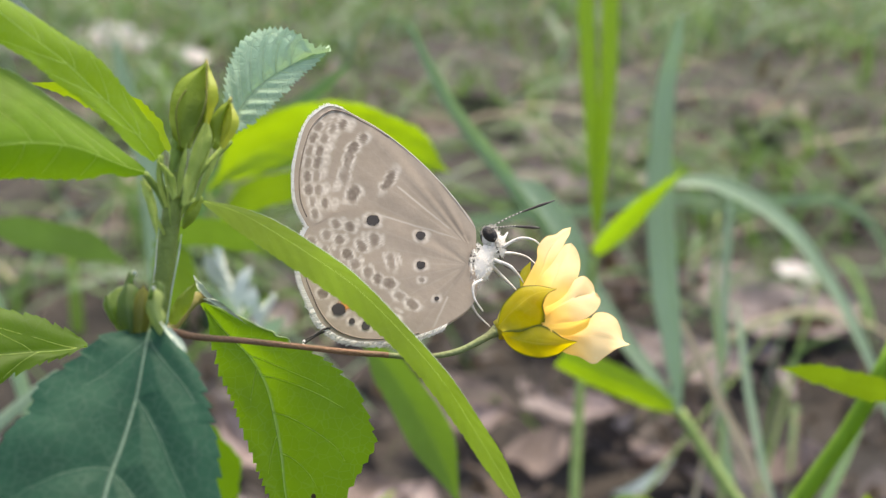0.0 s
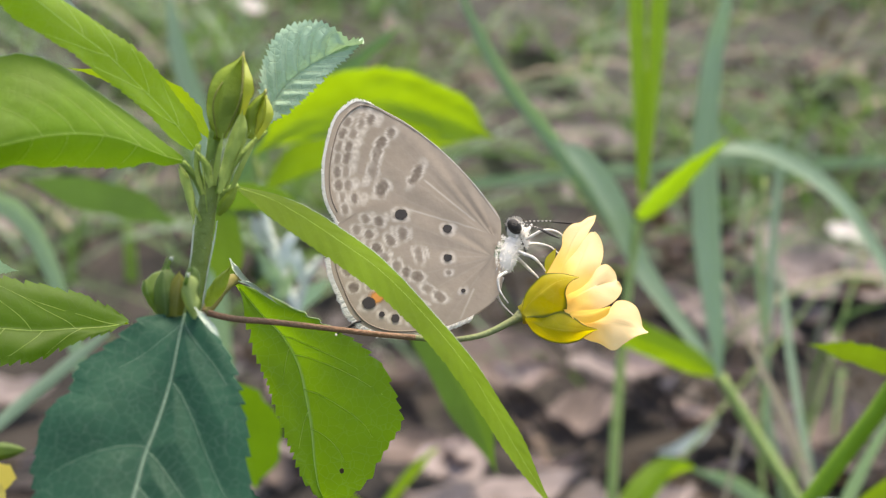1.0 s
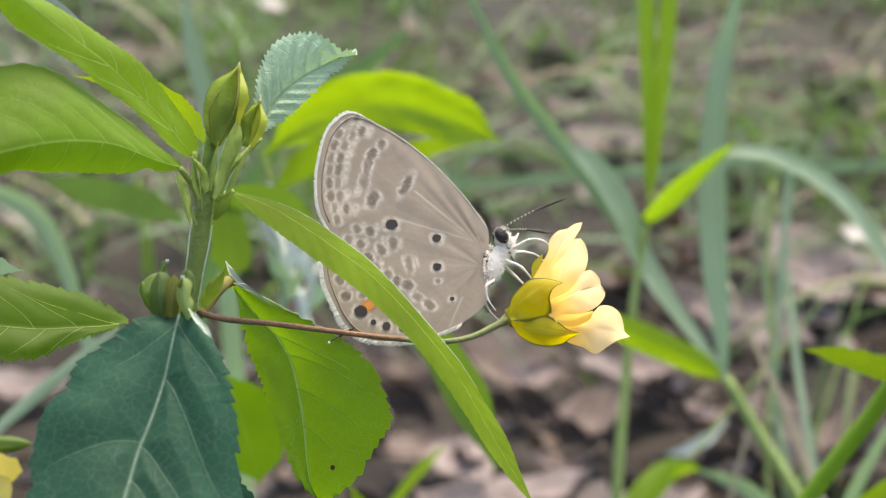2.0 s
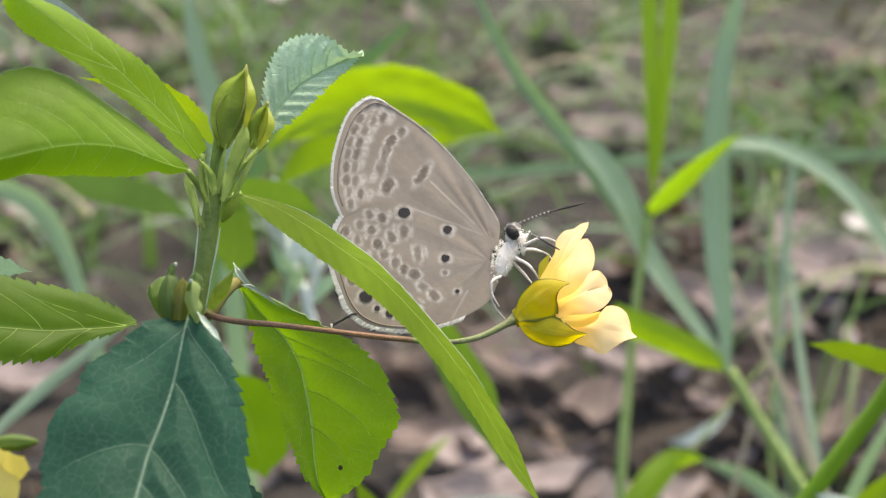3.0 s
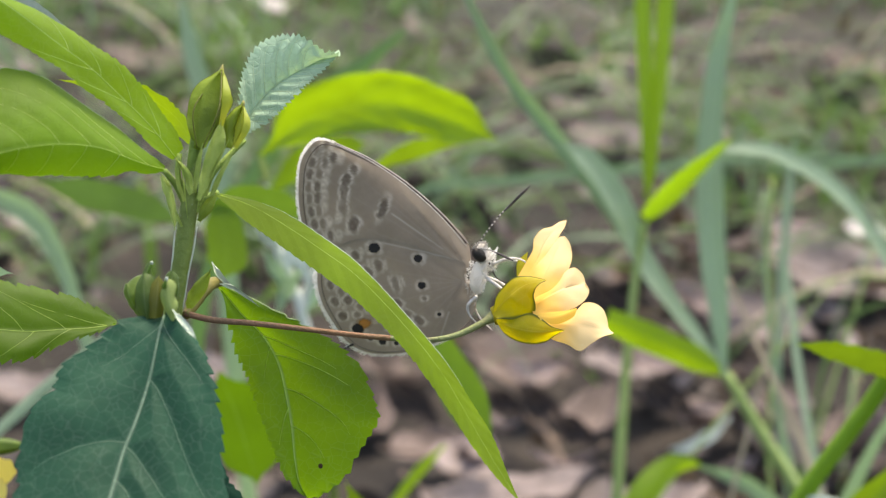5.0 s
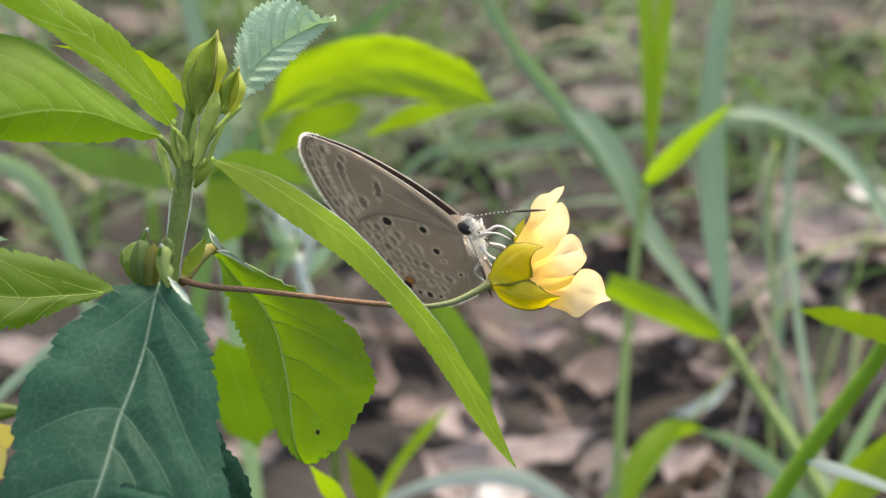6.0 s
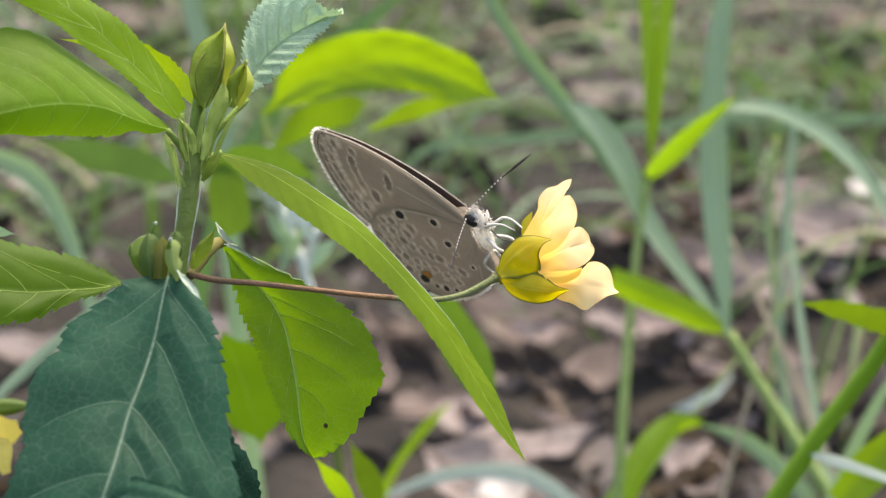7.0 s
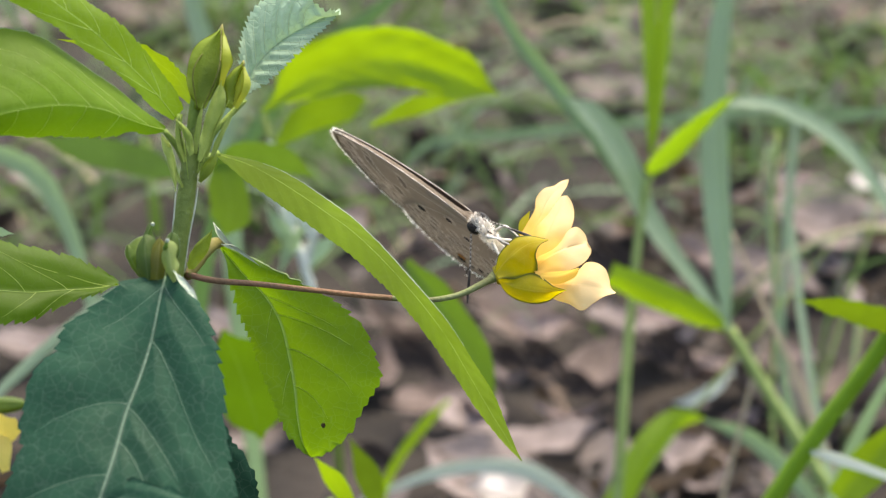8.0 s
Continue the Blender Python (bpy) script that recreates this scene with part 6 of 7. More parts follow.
    ob = thing("weed_plant", (-64, 40, -2), "weed with a half-open yellow flower", "plant", "weeds behind")
    part("stem", tube([(-64, 40, -2), (-62, 38, 90), *[(-44.13, 19.98, 167.19), (-43.08, 21.41, 171.12), (-42.03, 22.31, 173.58)]], [0.9, 0.8, 0.5, 0.4], 8, 30), STEM_GREEN, ob)
    cup = bud(ob, (-42.56, 22.93, 175.3), (-37.85, 23.02, 175.54), 0.75, BUD_DARK, name="flower")
    leaf(cup, [(-41.71, 21.86, 175.26), (-39.84, 20.52, 174.51), (-38.51, 20.66, 174.9)], [0.732, 1.359, 0.418], [0.732, 1.778, 1.046], (0, 0, 1), PETAL_DULL, name="petal", count=20)
    leaf(cup, [(-41.97, 21.59, 174.53), (-40.36, 19.81, 172.57), (-39.53, 19.11, 170.64)], [0.732, 1.359, 0.418], [0.732, 1.359, 0.418], (-1, 0, 0), PETAL_DULL, name="petal", count=20)
    ob = thing("weed_plant", (88, 60, -2), "weed with a narrow toothed green leaf", "plant", "weeds behind")
    part("stem", tube([(88, 60, -2), (86, 62, 60), *[(58.94, 52.0, 167.45), (57.65, 52.88, 169.86)]], [1.0, 0.9, 0.6], 8, 30), STEM_GREEN, ob)
    leaf(ob, [(58.3, 52.77, 169.56), (51.22, 53.21, 170.77), (44.86, 51.92, 173.06), (39.9, 52.22, 173.89)], [0.322, 1.673, 1.287, 0.0], [0.322, 1.673, 1.287, 0.0], (0, 0, 1), LEAF_LONG, teeth=14, bite=0.4)


build_neighbour_plants()


# ---- the butterfly ----
def patch(bm, x, y, rx, ry, turn, z, jag=0.12, seed=0):
    """A small flat blotch of scales at a place on a wing."""
    n = 18
    c, s = math.cos(radians(turn)), math.sin(radians(turn))
    ring = []
    uv = bm.loops.layers.uv.new("UVMap")
    for k in range(n):
        a = 2 * math.pi * k / n
        r = 1 + jag * noise.noise(Vector((math.cos(a) * 1.3 + seed * 1.7, math.sin(a) * 1.3, x + y)))
        px, py = rx * r * math.copysign(abs(math.cos(a)) ** 0.9, math.cos(a)), ry * r * math.copysign(abs(math.sin(a)) ** 0.9, math.sin(a))
        ring.append(bm.verts.new((x + px * c - py * s, y + px * s + py * c, z)))
    mid = bm.verts.new((x, y, z))
    for a, b in zip(ring, ring[1:] + ring[:1]):
        face = bm.faces.new((mid, a, b))
        for loop in face.loops:
            loop[uv].uv = (0.0 if loop.vert is mid else 1.0, 0.0)


def scale_field(px, py, spots, veins, seed):
    """How brown, how whitish and how dusky the scales are at points of a wing.
    spots: x, y, two radii, turn, brown, pale rim, plain whiteness; veins: x, y, x, y, whiteness, duskiness."""
    brown, pale, dusk = np.zeros(len(px)), np.zeros(len(px)), np.zeros(len(px))
    wob = np.array([noise.noise(Vector((x * 1.6 + seed, y * 1.6, 2.2))) for x, y in zip(px, py)])
    wob2 = np.array([noise.noise(Vector((x * 4.1 + seed, y * 4.1, 8.2))) for x, y in zip(px, py)])
    for k, (x, y, rx, ry, turn, dark, rim, white) in enumerate(spots):
        c, s = math.cos(radians(turn)), math.sin(radians(turn))
        u, v = ((px - x) * c + (py - y) * s) / rx, ((py - y) * c - (px - x) * s) / ry
        q = (np.abs(u) ** 2.4 + np.abs(v) ** 2.4) ** (1 / 2.4) * (1 + 0.3 * wob + 0.2 * wob2)
        inside = np.clip((1.12 - q) / 0.3, 0, 1)
        out = np.exp(-(((q - 1.22) * min(rx, ry)) / 0.115) ** 2) * (0.85 + 0.5 * wob2) * np.clip(0.05 + 1.1 * np.abs(px - x) / np.maximum(np.hypot(px - x, py - y), 0.05), 0, 1)
        brown = np.maximum(brown * (1 - 0.5 * out * (rim > 0)), inside * dark * (0.8 + 0.35 * math.sin(k * 1.7)) * (1 + 0.5 * wob2))
        pale = np.maximum(pale, np.clip(out, 0, 1) * rim)
        pale = np.maximum(pale, np.clip((1.25 - q) / 0.6, 0, 1) * white * (0.75 + 0.6 * wob2))
    for x0, y0, x1, y1, white, dusky in veins:
        d = Vector((x1 - x0, y1 - y0))
        t = np.clip(((px - x0) * d.x + (py - y0) * d.y) / d.length_squared, 0, 1)
        far = np.hypot(px - x0 - t * d.x, py - y0 - t * d.y + 0.1 * wob * t)
        line = np.exp(-(far / (0.07 if white else 0.16)) ** 2) * (1 - 0.5 * t)
        pale = np.maximum(pale, line * white)
        dusk = np.maximum(dusk, line * dusky)
    return np.clip(brown, 0, 1), np.clip(pale * (1 - 0.6 * brown), 0, 1), np.clip(dusk, 0, 1)


def covered(px, py, outline, shrink=0.95):
    """Which points lie inside an outline drawn in a little towards its middle."""
    line = curve([(*p, 0) for p in outline], 60)
    mx, my = sum(p.x for p in line) / 60, sum(p.y for p in line) / 60
    ring = [(mx + (p.x - mx) * shrink, my + (p.y - my) * shrink) for p in line]
    inside = np.zeros(len(px), bool)
    for (x0, y0), (x1, y1) in zip(ring, ring[1:] + ring[:1]):
        if y0 != y1:
            inside ^= ((y0 > py) != (y1 > py)) & (px < (x1 - x0) * (py - y0) / (y1 - y0) + x0)
    return inside


def wing_sheet(root, outline, z, spots, fan, under=None, rings=90, around=260, ripple=0.02, veins=9):
    """A wing fanned from its root to a closed smooth outline, lightly corrugated along its veins."""
    bm = bmesh.new()
    grown = bm.verts.layers.float_color.new("scales")
    line = curve([(*p, 0) for p in outline], around)
    c = bm.verts.new((*root, z))
    rows = []
    for i, p in enumerate(line):
        a = math.sin(math.pi * veins * i / len(line))
        rows.append([bm.verts.new((root[0] + (p.x - root[0]) * k / rings, root[1] + (p.y - root[1]) * k / rings, z + ripple * a * min(1, 2.5 * k / rings))) for k in range(1, rings + 1)])
    for a, b in zip(rows, rows[1:]):
        bm.faces.new((c, a[0], b[0]))
        for k in range(rings - 1):
            bm.faces.new((a[k], a[k + 1], b[k + 1], b[k]))
    bmesh.ops.recalc_face_normals(bm, faces=bm.faces)
    px, py = np.array([v.co.x for v in bm.verts]), np.array([v.co.y for v in bm.verts])
    for v, b, p, d in zip(bm.verts, *scale_field(px, py, spots, fan, z)):
        v[grown] = (b, p, d, 1)
    if under:
        bmesh.ops.delete(bm, geom=[v for v, hidden in zip(bm.verts, covered(px, py, under)) if hidden], context="VERTS")
    return bm, curve([(*p, 0) for p in outline], 90)


def upperside(outline, z):
    """The dusky inner face along the leading edge of a folded wing, widest near its root."""
    bm = bmesh.new()
    line = curve([(*q, 0) for q in outline], 60)
    rows = []
    for k, p in enumerate(line):
        way = (Vector((-4.5, 1.0, 0)) - p).normalized()
        rows.append([bm.verts.new((p.x + way.x * d, p.y + way.y * d, z)) for d in (0.06, 0.15 + 1.0 * (1 - k / 60))])
    for a, b in zip(rows, rows[1:]):
        bm.faces.new((a[0], b[0], b[1], a[1]))
    return bm


def fringe(line, root, z, width, start, stop):
    """Hair scales beyond the wing's outer edge."""
    bm = bmesh.new()
    rng = random.Random(3)
    part_line = line[int(start * len(line)):int(stop * len(line))]
    for a, b in zip(part_line, part_line[1:]):
        for k in range(6):
            p = a.lerp(b, k / 6)
            q = a.lerp(b, (k + 1.1) / 6)
            out = (Vector((p.x - root[0], p.y - root[1], 0)).normalized() + Vector((0, 0, rng.uniform(-0.5, 0.5)))) * width * rng.uniform(0.7, 1.15)
            o = Vector((0, 0, z))
            bm.faces.new([bm.verts.new(v) for v in (p + o, q + o, q + o + out, p.lerp(q, 0.5) + o + out * 1.15, p + o + out)])
    return bm


def at(cx, cy):
    return (round(0.024424 * cx + 5e-05 * cy - 14.137899, 3), round(-0.000686 * cx - 0.026448 * cy + 11.061177, 3))


BUTTERFLY = thing("butterfly", (0, 0, 0), "small grey-brown butterfly with spotted closed wings, perched on the yellow flower", "butterfly")
FORE = [at(*p) for p in ((564, 430), (564, 366), (510, 291), (440, 215), (357, 144), (253, 80), (150, 48), (105, 85), (72, 170), (60, 260), (70, 335), (98, 388))]
HIND = [at(*p) for p in ((556, 415), (470, 385), (350, 345), (200, 340), (105, 385), (78, 450), (82, 530), (110, 593), (138, 643), (188, 675), (278, 684), (352, 675), (412, 657), (478, 628), (556, 564), (566, 480))]
FORE_ROOT, HIND_ROOT = at(552, 430), at(540, 470)


MARK = 0.0248    # millimetres in a unit of the wing plan


def spot(cx, cy, rx, ry, turn, dark=0.72, rim=1.0, white=0.0):
    return (*at(cx, cy), rx * MARK, ry * MARK, turn, dark, rim, white)


def ray(root, cx, cy, white, dusky=0.0):
    return (*root, *at(cx, cy), white, dusky)


# forewing: the postdiscal band of bars, the cell bar, then two rows of blocks along the margin with whitish smears between
FORE_SPOTS = [spot(cx, cy, rx * 1.2, ry, turn) for cx, cy, rx, ry, turn in ((253, 134, 15, 11, 60), (226, 160, 18, 13, 64), (211, 197, 23, 12, 72), (201, 236, 23, 12, 78), (224, 292, 21, 15, 65), (326, 246, 27, 11, 62))]
for k, (cx, cy) in enumerate(((218, 97), (190, 77), (172, 130), (156, 165), (149, 200), (141, 238), (146, 282), (133, 328), (172, 322), (180, 270))):
    FORE_SPOTS.append(spot(cx, cy, 21, 12, 74 + 6 * math.sin(k * 2.1), 0.0, 0.0, 0.95 - 0.12 * (k % 3)))
for k, (cx, cy) in enumerate(((195, 96), (167, 112), (144, 142), (131, 176), (124, 211), (122, 248), (127, 286), (146, 322))):
    FORE_SPOTS.append(spot(cx, cy, 17, 10.5 - k % 2, 55 + 5 * k, 0.6, 0.9))
for k, (cx, cy) in enumerate(((180, 60), (150, 79), (128, 107), (113, 141), (103, 176), (98, 213), (96, 250), (101, 288), (110, 322), (118, 352))):
    FORE_SPOTS.append(spot(cx, cy, 17, 9 + k % 2, 45 + 6.5 * k, 0.62, 0.95))
# hindwing: postdiscal blocks bordered by pale dashes, a chevron at the cell's end, two rows of lunules inside the margin, black spots
BLACK_SPOTS = ((278, 361, 19), (410, 397, 15), (409, 477, 14), (450, 565, 8), (182, 606, 20), (256, 644, 14), (218, 634, 10), (300, 651, 9))
HIND_SPOTS = [spot(cx, cy, rx, ry, turn, dark, 1.0) for cx, cy, rx, ry, turn, dark in (
    (281, 416, 12, 19, 0, 0.62), (214, 382, 12, 15, 10, 0.6), (176, 378, 11, 14, 15, 0.6), (327, 470, 10, 24, 8, 0.72), (246, 432, 11, 16, 25, 0.6), (208, 458, 12, 17, 30, 0.75), (228, 482, 12, 15, 30, 0.72), (262, 504, 13, 15, 20, 0.65),
    (290, 520, 12, 14, 10, 0.62), (320, 530, 17, 14, -20, 0.66), (350, 563, 17, 11, -35, 0.7), (383, 582, 19, 12, -35, 0.72), (411, 517, 7, 6, 0, 0.4),
    (112, 430, 11, 15, 15, 0.6), (150, 408, 12, 14, 15, 0.6), (186, 418, 11, 13, 10, 0.62), (118, 470, 9, 14, 15, 0.66), (146, 452, 10, 13, 20, 0.62), (148, 493, 12, 14, 25, 0.7), (166, 517, 13, 14, 30, 0.7), (124, 520, 12, 14, 10, 0.62),
    (204, 536, 14, 13, 20, 0.66), (232, 548, 12, 11, 10, 0.6), (142, 565, 14, 13, 0, 0.7), (188, 562, 12, 9, 0, 0.6), (262, 570, 13, 10, 0, 0.55), (300, 596, 13, 9, -20, 0.55), (335, 622, 12, 8, -20, 0.5))]
HIND_SPOTS += [spot(cx, cy, rx, ry, turn, 0.0, 0.0, white) for cx, cy, rx, ry, turn, white in (
    (251, 411, 6, 18, 0, 0.8), (305, 414, 5, 19, 0, 0.75), (236, 370, 8, 15, 10, 0.8), (198, 368, 8, 14, 10, 0.75), (309, 460, 5, 17, 12, 0.85), (350, 462, 5, 17, 12, 0.85), (247, 468, 6, 13, 25, 0.8), (272, 487, 6, 12, 20, 0.75),
    (205, 412, 7, 15, 15, 0.8), (168, 402, 6, 13, 15, 0.7), (132, 438, 6, 15, 15, 0.8), (170, 440, 7, 12, 20, 0.8), (136, 476, 6, 13, 20, 0.8), (186, 486, 7, 13, 25, 0.8), (150, 540, 9, 8, 0, 0.75),
    (186, 540, 7, 11, 20, 0.75), (240, 585, 13, 7, 0, 0.8), (282, 612, 14, 6, -10, 0.75), (318, 636, 15, 5, -10, 0.75), (345, 600, 14, 5, -30, 0.7), (345, 545, 14, 5, -35, 0.65))]
HIND_SPOTS += [spot(cx, cy, r, r * 0.95, 0, 0.0, 0.95) for cx, cy, r in BLACK_SPOTS]
FORE_VEINS = [ray(FORE_ROOT, cx, cy, 0.08) for cx, cy in ((300, 150), (220, 110), (150, 150), (110, 240), (110, 330), (180, 410))]
# the dusky streaks near the costa paint in the shadow of a fold
FORE_VEINS += [(*at(350, 265), *at(490, 372), 0.6, 0.0), (*at(530, 385), *at(430, 262), 0.0, 0.75), (*at(545, 400), *at(470, 300), 0.0, 0.6), (*at(480, 360), *at(420, 330), 0.0, 0.4)]
HIND_VEINS = [ray(HIND_ROOT, cx, cy, 0.08) for cx, cy in ((200, 350), (110, 400), (90, 480), (110, 580), (180, 660), (280, 690), (380, 670))]
HIND_VEINS += [(*at(535, 470), *at(500, 520), 0.0, 0.8), (*at(548, 440), *at(540, 500), 0.0, 0.8), (*at(300, 347), *at(520, 400), 0.5, 0.0), (*at(480, 560), *at(440, 640), 0.5, 0.0)]


def build_wings():
    for side in (1, -1):
        z = 0.13 * side
        bm, line = wing_sheet(FORE_ROOT, FORE, z * 0.97, FORE_SPOTS, FORE_VEINS, HIND)
        fore = part("forewing", bm, WING, BUTTERFLY, "grey-brown forewing with rows of darker marks")
        part("fringe", fringe(line, FORE_ROOT, z * 0.97, 0.22, 0.55, 1.0), FRINGE, fore, "white fringe")
        if side < 0:
            part("upperside", upperside(FORE[1:8], z * 0.6), WING_UPPER, fore, "dusky brown upperside of the wing")
        part("leading_edge", tube([(*p, z * 0.97) for p in FORE[1:8]], [0.03, 0.034, 0.03, 0.028, 0.028], 6, 40), WING_COSTA, fore)
        bm, line = wing_sheet(HIND_ROOT, HIND, z, HIND_SPOTS, HIND_VEINS)
        hind = part("hindwing", bm, WING, BUTTERFLY, "grey hindwing with black spots and an orange eyespot")
        part("fringe", fringe(line, HIND_ROOT, z, 0.32, 0.36, 0.86), FRINGE, hind, "white fringe")
        part("margin_line", tube([(p.x + (FORE_ROOT[0] - p.x) * 0.03, p.y + (FORE_ROOT[1] - p.y) * 0.03, z * 0.97 + 0.02 * side) for p in curve([(*q, 0) for q in FORE], 90)[38:90:4]], [0.03, 0.05, 0.05], 5, 40), WING_LINE, fore)
        part("margin_line", tube([(p.x + (HIND_ROOT[0] - p.x) * 0.03, p.y + (HIND_ROOT[1] - p.y) * 0.03, z + 0.02 * side) for p in curve([(*q, 0) for q in HIND], 90)[34:74:4]], [0.05, 0.055, 0.05], 5, 40), WING_LINE, hind)
        zh = z + 0.035 * side
        for cx, cy, r in BLACK_SPOTS:
            bm = bmesh.new()
            patch(bm, *at(cx, cy), (r - 1) * MARK, (r - 2) * MARK, 0, zh + 0.012 * side, 0.15, cx)
            part("black_spot", bm, MARK_BLACK, hind, smooth=False)
        bm = bmesh.new()
        patch(bm, *at(206, 590), 0.8, 0.6, 30, zh, 0.3)
        part("orange_spot", bm, MARK_ORANGE, hind, smooth=False)
        if side < 0:
            # the far pair is rooted on the other side of the thorax and leans in towards the tips
            for wing, root in ((fore, FORE_ROOT), (hind, HIND_ROOT)):
                hinge = Matrix.Translation((root[0] * MM, root[1] * MM, 0))
                wing.matrix_local = Matrix.Translation((0, 0, -0.45 * MM)) @ hinge @ Matrix.Rotation(radians(1.9), 4, Vector((0.61, 0.79, 0))) @ hinge.inverted()
        tail = part("tail", tube([(-10.2, -6.3, z), (-10.8, -6.55, z), (-11.4, -6.95, z * 1.5), (-11.85, -7.25, z * 2)], [0.09, 0.07, 0.06, 0.05], 6, 14, rough=0.4), LEG_DARK, hind, "thread-like dark tail")
        part("tail_tip", lump((-11.9, -7.3, z * 2), 0.09, 0.09, 0.07), FUR, tail, "white tip")


build_wings()


def hairs(center, rx, ry, rz, turn, number, length, seed):
    """Fine scale hairs standing off a furry body."""
    rng = random.Random(seed)
    bm = bmesh.new()
    m = Matrix.Translation(center) @ Matrix.Rotation(radians(turn), 4, "Z")
    for n in range(number):
        d = Vector((rng.gauss(0, 1), rng.gauss(0, 1), rng.gauss(0, 1))).normalized()
        a = m @ Vector((d.x * rx * 0.95, d.y * ry * 0.95, d.z * rz * 0.95))
        out = (m.to_3x3() @ d + Vector((rng.gauss(0, 0.4), rng.gauss(0, 0.4), rng.gauss(0, 0.4)))).normalized() * length * rng.uniform(0.5, 1.2)
        out.z *= min(1, 6 * rz)
        s = out.orthogonal().normalized() * 0.055
        bm.faces.new([bm.verts.new(v) for v in (a - s, a + s, a + out)])
    return bm


def build_body():
    c = at(565, 470)
    part("thorax", lump((c[0] + 0.5, c[1] + 0.3, 0), 0.6, 1.4, 0.42, -16), FUR, BUTTERFLY, "furry grey thorax")
    part("breast_fur", hairs((c[0] + 0.5, c[1] + 0.3, 0), 0.58, 1.4, 0.42, -16, 300, 0.2, 4), FUR, BUTTERFLY, "whitish fur of the thorax")
    part("breast_fur", hairs((c[0] + 0.85, c[1] + 0.45, 0), 0.25, 1.4, 0.42, -14, 420, 0.3, 15), FUR, BUTTERFLY, "white breast fur")
    part("wing_base_fur", hairs((c[0] - 0.05, c[1] + 0.1, 0.06), 0.32, 1.5, 0.3, -8, 260, 0.26, 19), FUR, BUTTERFLY, "greyish fur over the wing bases")
    a, b = at(535, 522), at(395, 625)
    part("abdomen", tube([(*a, 0), (*at(460, 578), 0), (*b, 0)], [0.1, 0.1, 0.09, 0.05], 12, 24, rough=0.1), FUR, BUTTERFLY, "slender greyish abdomen")
    m = at(482, 590)
    part("abdomen_fur", hairs((m[0] + 0.1, m[1] - 0.12, 0), 0.2, 2.3, 0.02, -48, 1300, 0.18, 9), FUR, BUTTERFLY, "white fur along the abdomen")
    h = at(606, 391)
    head = part("head", lump((h[0], h[1], 0), 0.56, 0.78, 0.5, -10), HEAD_GREY, BUTTERFLY, "white furry head")
    part("face_fur", hairs((h[0] + 0.42, h[1] - 0.42, 0), 0.42, 0.85, 0.5, 14, 420, 0.34, 6), FUR, head)
    part("crown_tuft", hairs((h[0] - 0.05, h[1] + 0.55, 0), 0.5, 0.25, 0.45, 20, 260, 0.22, 12), FUR_GREY, head, "grey tuft between the eyes")
    for z in (0.44, -0.44):
        part("eye", lump((h[0] - 0.08, h[1] + 0.08, z), 0.46, 0.62, 0.42, 35, fur=0), EYE_BLACK, head, "large black eye")
    for z in (0.25, -0.25):
        part("palp", tube([(h[0] + 0.4, h[1] - 0.5, z), (h[0] + 0.9, h[1] - 0.1, z), (h[0] + 1.2, h[1] + 0.35, z)], [0.16, 0.14, 0.05], 6, 10), FUR, head)
    part("proboscis", tube([(h[0] + 0.4, h[1] - 0.6, 0), at(650, 470) + (0,), at(690, 480) + (0,)], [0.06, 0.05, 0.04], 5, 14), LEG_DARK, head)
    for path, z in ((((635, 420), (692, 398), (728, 402), (758, 428)), 0.5), (((612, 455), (656, 480), (676, 498), (690, 516)), 0.55), (((575, 512), (548, 535), (550, 562), (575, 598)), 0.5),
                    (((632, 428), (680, 420), (712, 428), (738, 450)), -0.5), (((612, 465), (650, 492), (668, 510), (684, 530)), -0.5), (((568, 520), (552, 560), (566, 590), (600, 625)), -0.5)):
        a, b, c2, d = [at(*p) for p in path]
        part("leg", tube([(*a, z * 0.6), (*b, z * 1.5), (*c2, z * 1.3), (*d, z)], [0.13, 0.11, 0.07, 0.045], 6, 20, rough=0.3), LEG_PALE, BUTTERFLY, "thin whitish leg")


build_body()


def feeler(z):
    """An antenna along its own x axis, ringed, with a dark club."""
    bm = tube([(0, 0, 0), (2.0, 0.22, 0), (4.4, 0.12, 0), (5.9, 0, 0)], [0.042, 0.036, 0.036, 0.042, 0.09, 0.11, 0.05], 6, 44)
    ob = part("antenna", bm, LEG_DARK, BUTTERFLY, "dark clubbed antenna ringed with white")
    rings = bmesh.new()
    for k in range(13):
        x = 0.3 + k * 0.31
        lift = 0.22 * math.sin(math.pi * min(1, x / 5.2)) ** 0.8
        tube([(x, lift, 0), (x + 0.07, lift, 0), (x + 0.14, lift, 0)], [0.056, 0.056], 6, 3, bm=rings)
    part("white_rings", rings, RING, ob)
    return ob


ANTENNAE = [feeler(0.25), feeler(-0.25)]


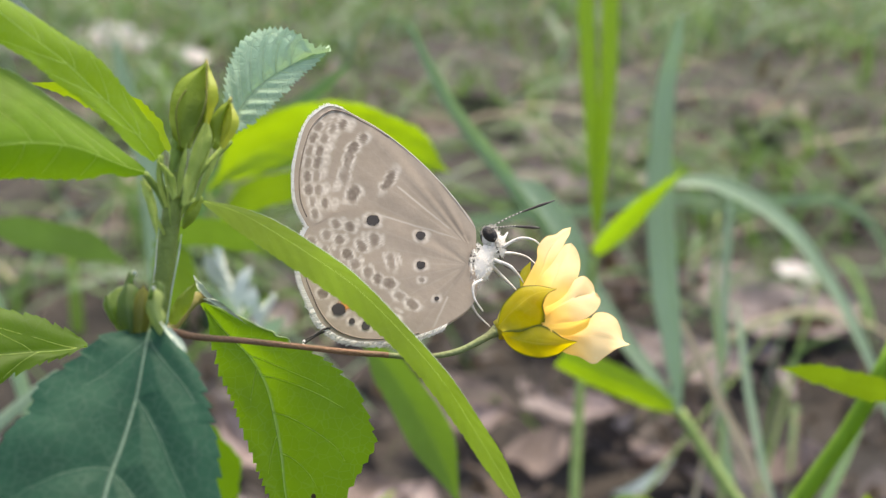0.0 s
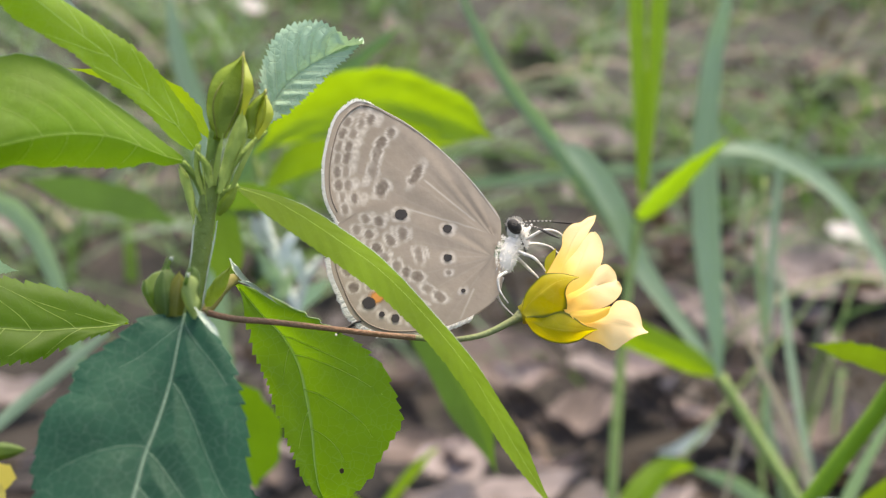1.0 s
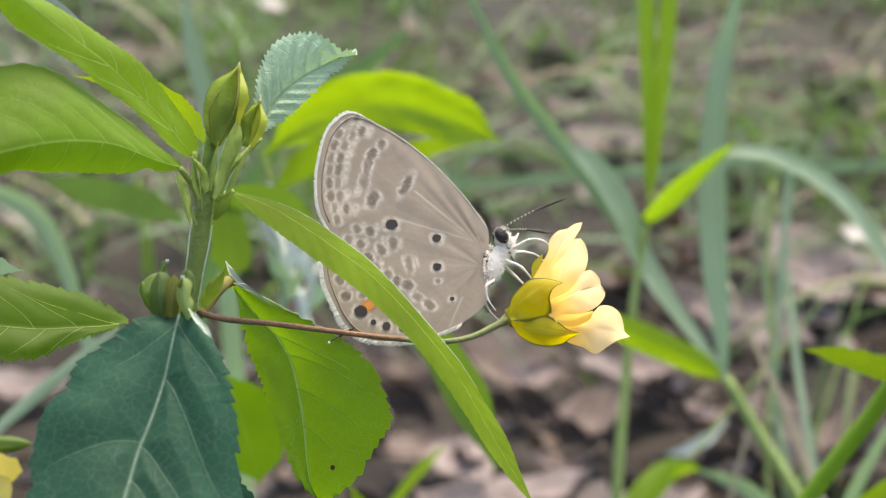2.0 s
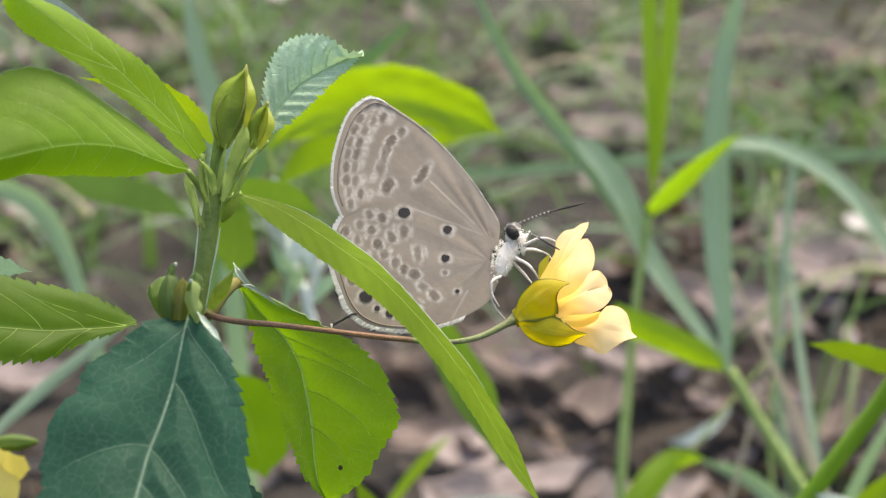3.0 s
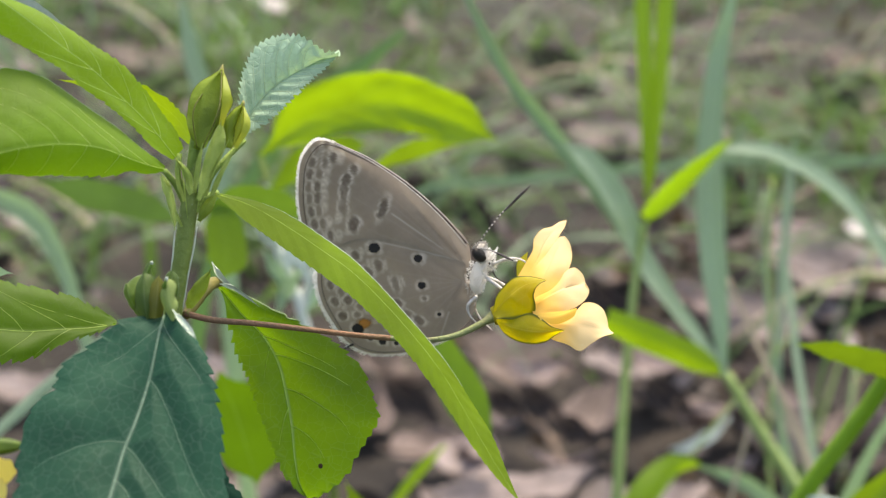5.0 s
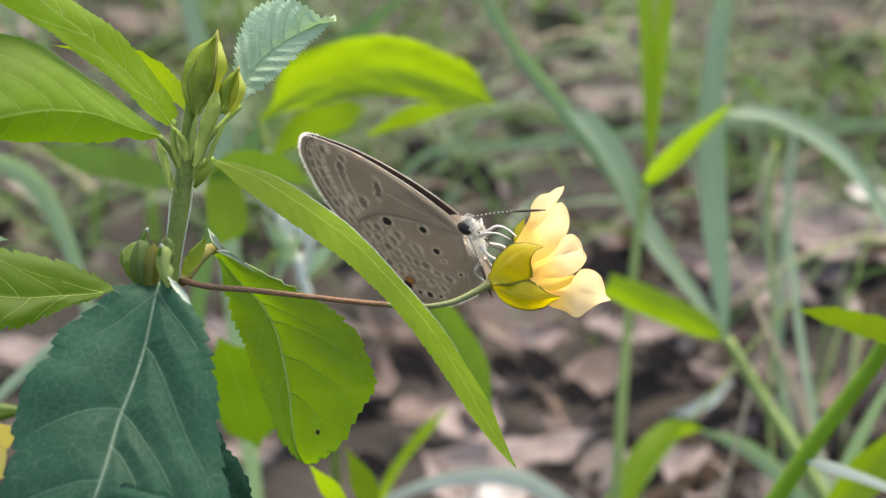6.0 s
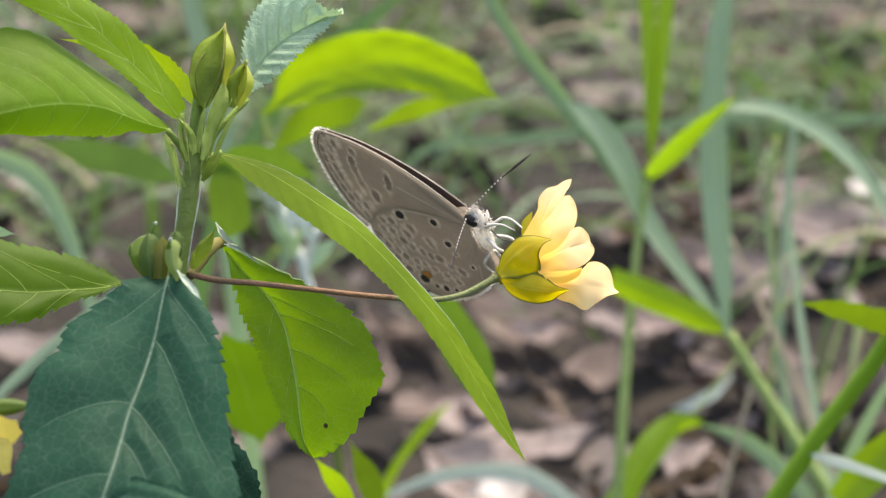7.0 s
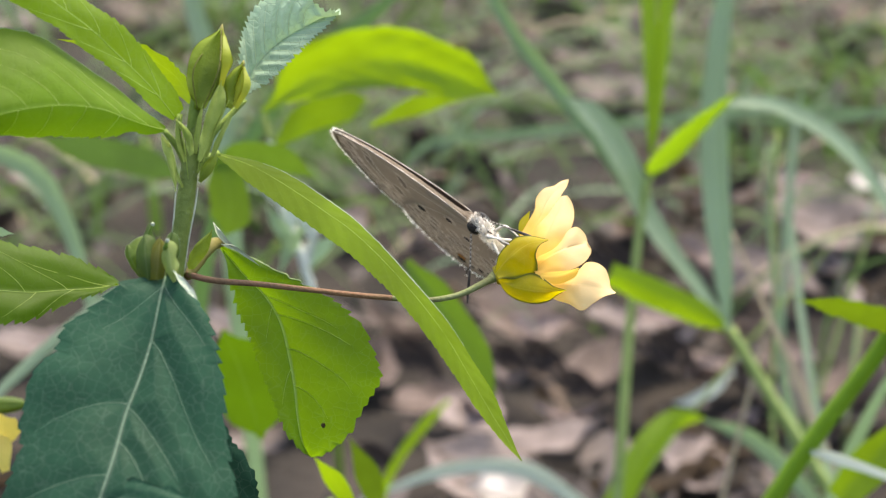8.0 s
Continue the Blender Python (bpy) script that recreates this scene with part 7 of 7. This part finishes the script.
def motions():
    """All that moves: the butterfly turns on the flower and waves its antennae."""
    walk(BUTTERFLY, [
        (0, pose(0.00314, 0.00309, 0.20270, 53.463, 3.348, 3.885)),
        (1, pose(0.00301, 0.00310, 0.20229, 55.585, 1.816, 4.947)),
        (1.2, pose(0.00292, 0.00307, 0.20221, 55.659, 2.605, 7.95)),
        (2.3, pose(0.00296, 0.00296, 0.20207, 57.687, 1.759, 5.282)),
        (2.5, pose(0.00314, 0.00305, 0.20227, 58.166, 4.829, 2.071)),
        (3.5, pose(0.00323, 0.00348, 0.20230, 59.735, 0.973, -0.632)),
        (4, pose(0.00253, 0.00354, 0.20194, 65.709, -9.987, -0.772)),
        (4.2, pose(0.00266, 0.00338, 0.20148, 72.804, -8.489, -4.917)),
        (5.3, pose(0.00248, 0.00252, 0.20080, 93.866, -12.727, -19.161)),
        (5.5, pose(0.00229, 0.00238, 0.20075, 93.0, -20.6, -22.2)),
        (6, pose(0.00219, 0.00213, 0.20071, 116.34, -16.08, -43.68)),
        (6.5, pose(0.00225, 0.00189, 0.20075, 116.55, -15.46, -45.86)),
        (7, pose(0.00219, 0.00178, 0.20092, 117.36, -17.91, -48.61)),
        (7.5, pose(0.00223, 0.00161, 0.20076, 124.41, -16.67, -53.54)),
        (7.8, pose(0.00237, 0.00163, 0.20116, 125.978, -16.748, -52.941)),
        (8, pose(0.00276, 0.00150, 0.20062, 129.9, -12.6, -63.6)),
    ])
    walk(ANTENNAE[0], [
        (0, pose(0.000340, 0.000817, 0.000200, 0, -57.4, -32.9)),
        (0.5, pose(0.000340, 0.000817, 0.000200, 0, -55.2, -50.9)),
        (1, pose(0.000340, 0.000817, 0.000200, 0, -52.7, -46.0)),
        (1.2, pose(0.000340, 0.000817, 0.000200, 0, -66.0, -57.5)),
        (2.3, pose(0.000340, 0.000817, 0.000200, 0, -55.6, -16.4)),
        (2.5, pose(0.000340, 0.000817, 0.000200, 0, -57.3, -12.5)),
        (3, pose(0.000340, 0.000817, 0.000200, 0, -48.3, -37.2)),
        (3.5, pose(0.000340, 0.000817, 0.000200, 0, -41.8, -35.1)),
        (4, pose(0.000340, 0.000817, 0.000200, 0, -55.2, -14.6)),
        (4.2, pose(0.000340, 0.000817, 0.000200, 0, -55.6, -13.5)),
        (5.3, pose(0.000340, 0.000817, 0.000200, 0, -44.0, 11.1)),
        (5.5, pose(0.000340, 0.000817, 0.000200, 0, -29.7, -6.5)),
        (6, pose(0.000340, 0.000817, 0.000200, 0, -28.9, -67.6)),
        (6.5, pose(0.000340, 0.000817, 0.000200, 0, -64.8, -34.1)),
        (7, pose(0.000340, 0.000817, 0.000200, 0, -69.5, -33.8)),
        (7.5, pose(0.000340, 0.000817, 0.000200, 0, -21.5, -71.1)),
        (7.8, pose(0.000340, 0.000817, 0.000200, 0, -53.2, -93.0)),
        (8, pose(0.000340, 0.000817, 0.000200, 0, -51.1, -81.7)),
    ])
    walk(ANTENNAE[1], [
        (0, pose(0.000340, 0.000817, -0.000200, 0, 6.1, 27.7)),
        (0.5, pose(0.000340, 0.000817, -0.000200, 0, 13.3, 12.1)),
        (1, pose(0.000340, 0.000817, -0.000200, 0, 11.3, 3.0)),
        (1.2, pose(0.000340, 0.000817, -0.000200, 0, 24.2, 20.3)),
        (2.3, pose(0.000340, 0.000817, -0.000200, 0, -7.6, 31.1)),
        (2.5, pose(0.000340, 0.000817, -0.000200, 0, 5.2, 36.1)),
        (3, pose(0.000340, 0.000817, -0.000200, 0, -13.9, 20.6)),
        (3.5, pose(0.000340, 0.000817, -0.000200, 0, -13.6, 41.8)),
        (4, pose(0.000340, 0.000817, -0.000200, 0, -6.7, 46.8)),
        (4.2, pose(0.000340, 0.000817, -0.000200, 0, 0.8, 39.0)),
        (5.3, pose(0.000340, 0.000817, -0.000200, 0, 24.0, 43.9)),
        (5.5, pose(0.000340, 0.000817, -0.000200, 0, 26.8, 29.5)),
        (6, pose(0.000340, 0.000817, -0.000200, 0, 28.5, -21.1)),
        (6.5, pose(0.000340, 0.000817, -0.000200, 0, 45.8, 6.6)),
        (7, pose(0.000340, 0.000817, -0.000200, 0, 49.5, 18.4)),
        (7.5, pose(0.000340, 0.000817, -0.000200, 0, 24.0, -44.0)),
        (7.8, pose(0.000340, 0.000817, -0.000200, 0, 24.3, -4.3)),
        (8, pose(0.000340, 0.000817, -0.000200, 0, 6.8, -25.6)),
    ])


motions()
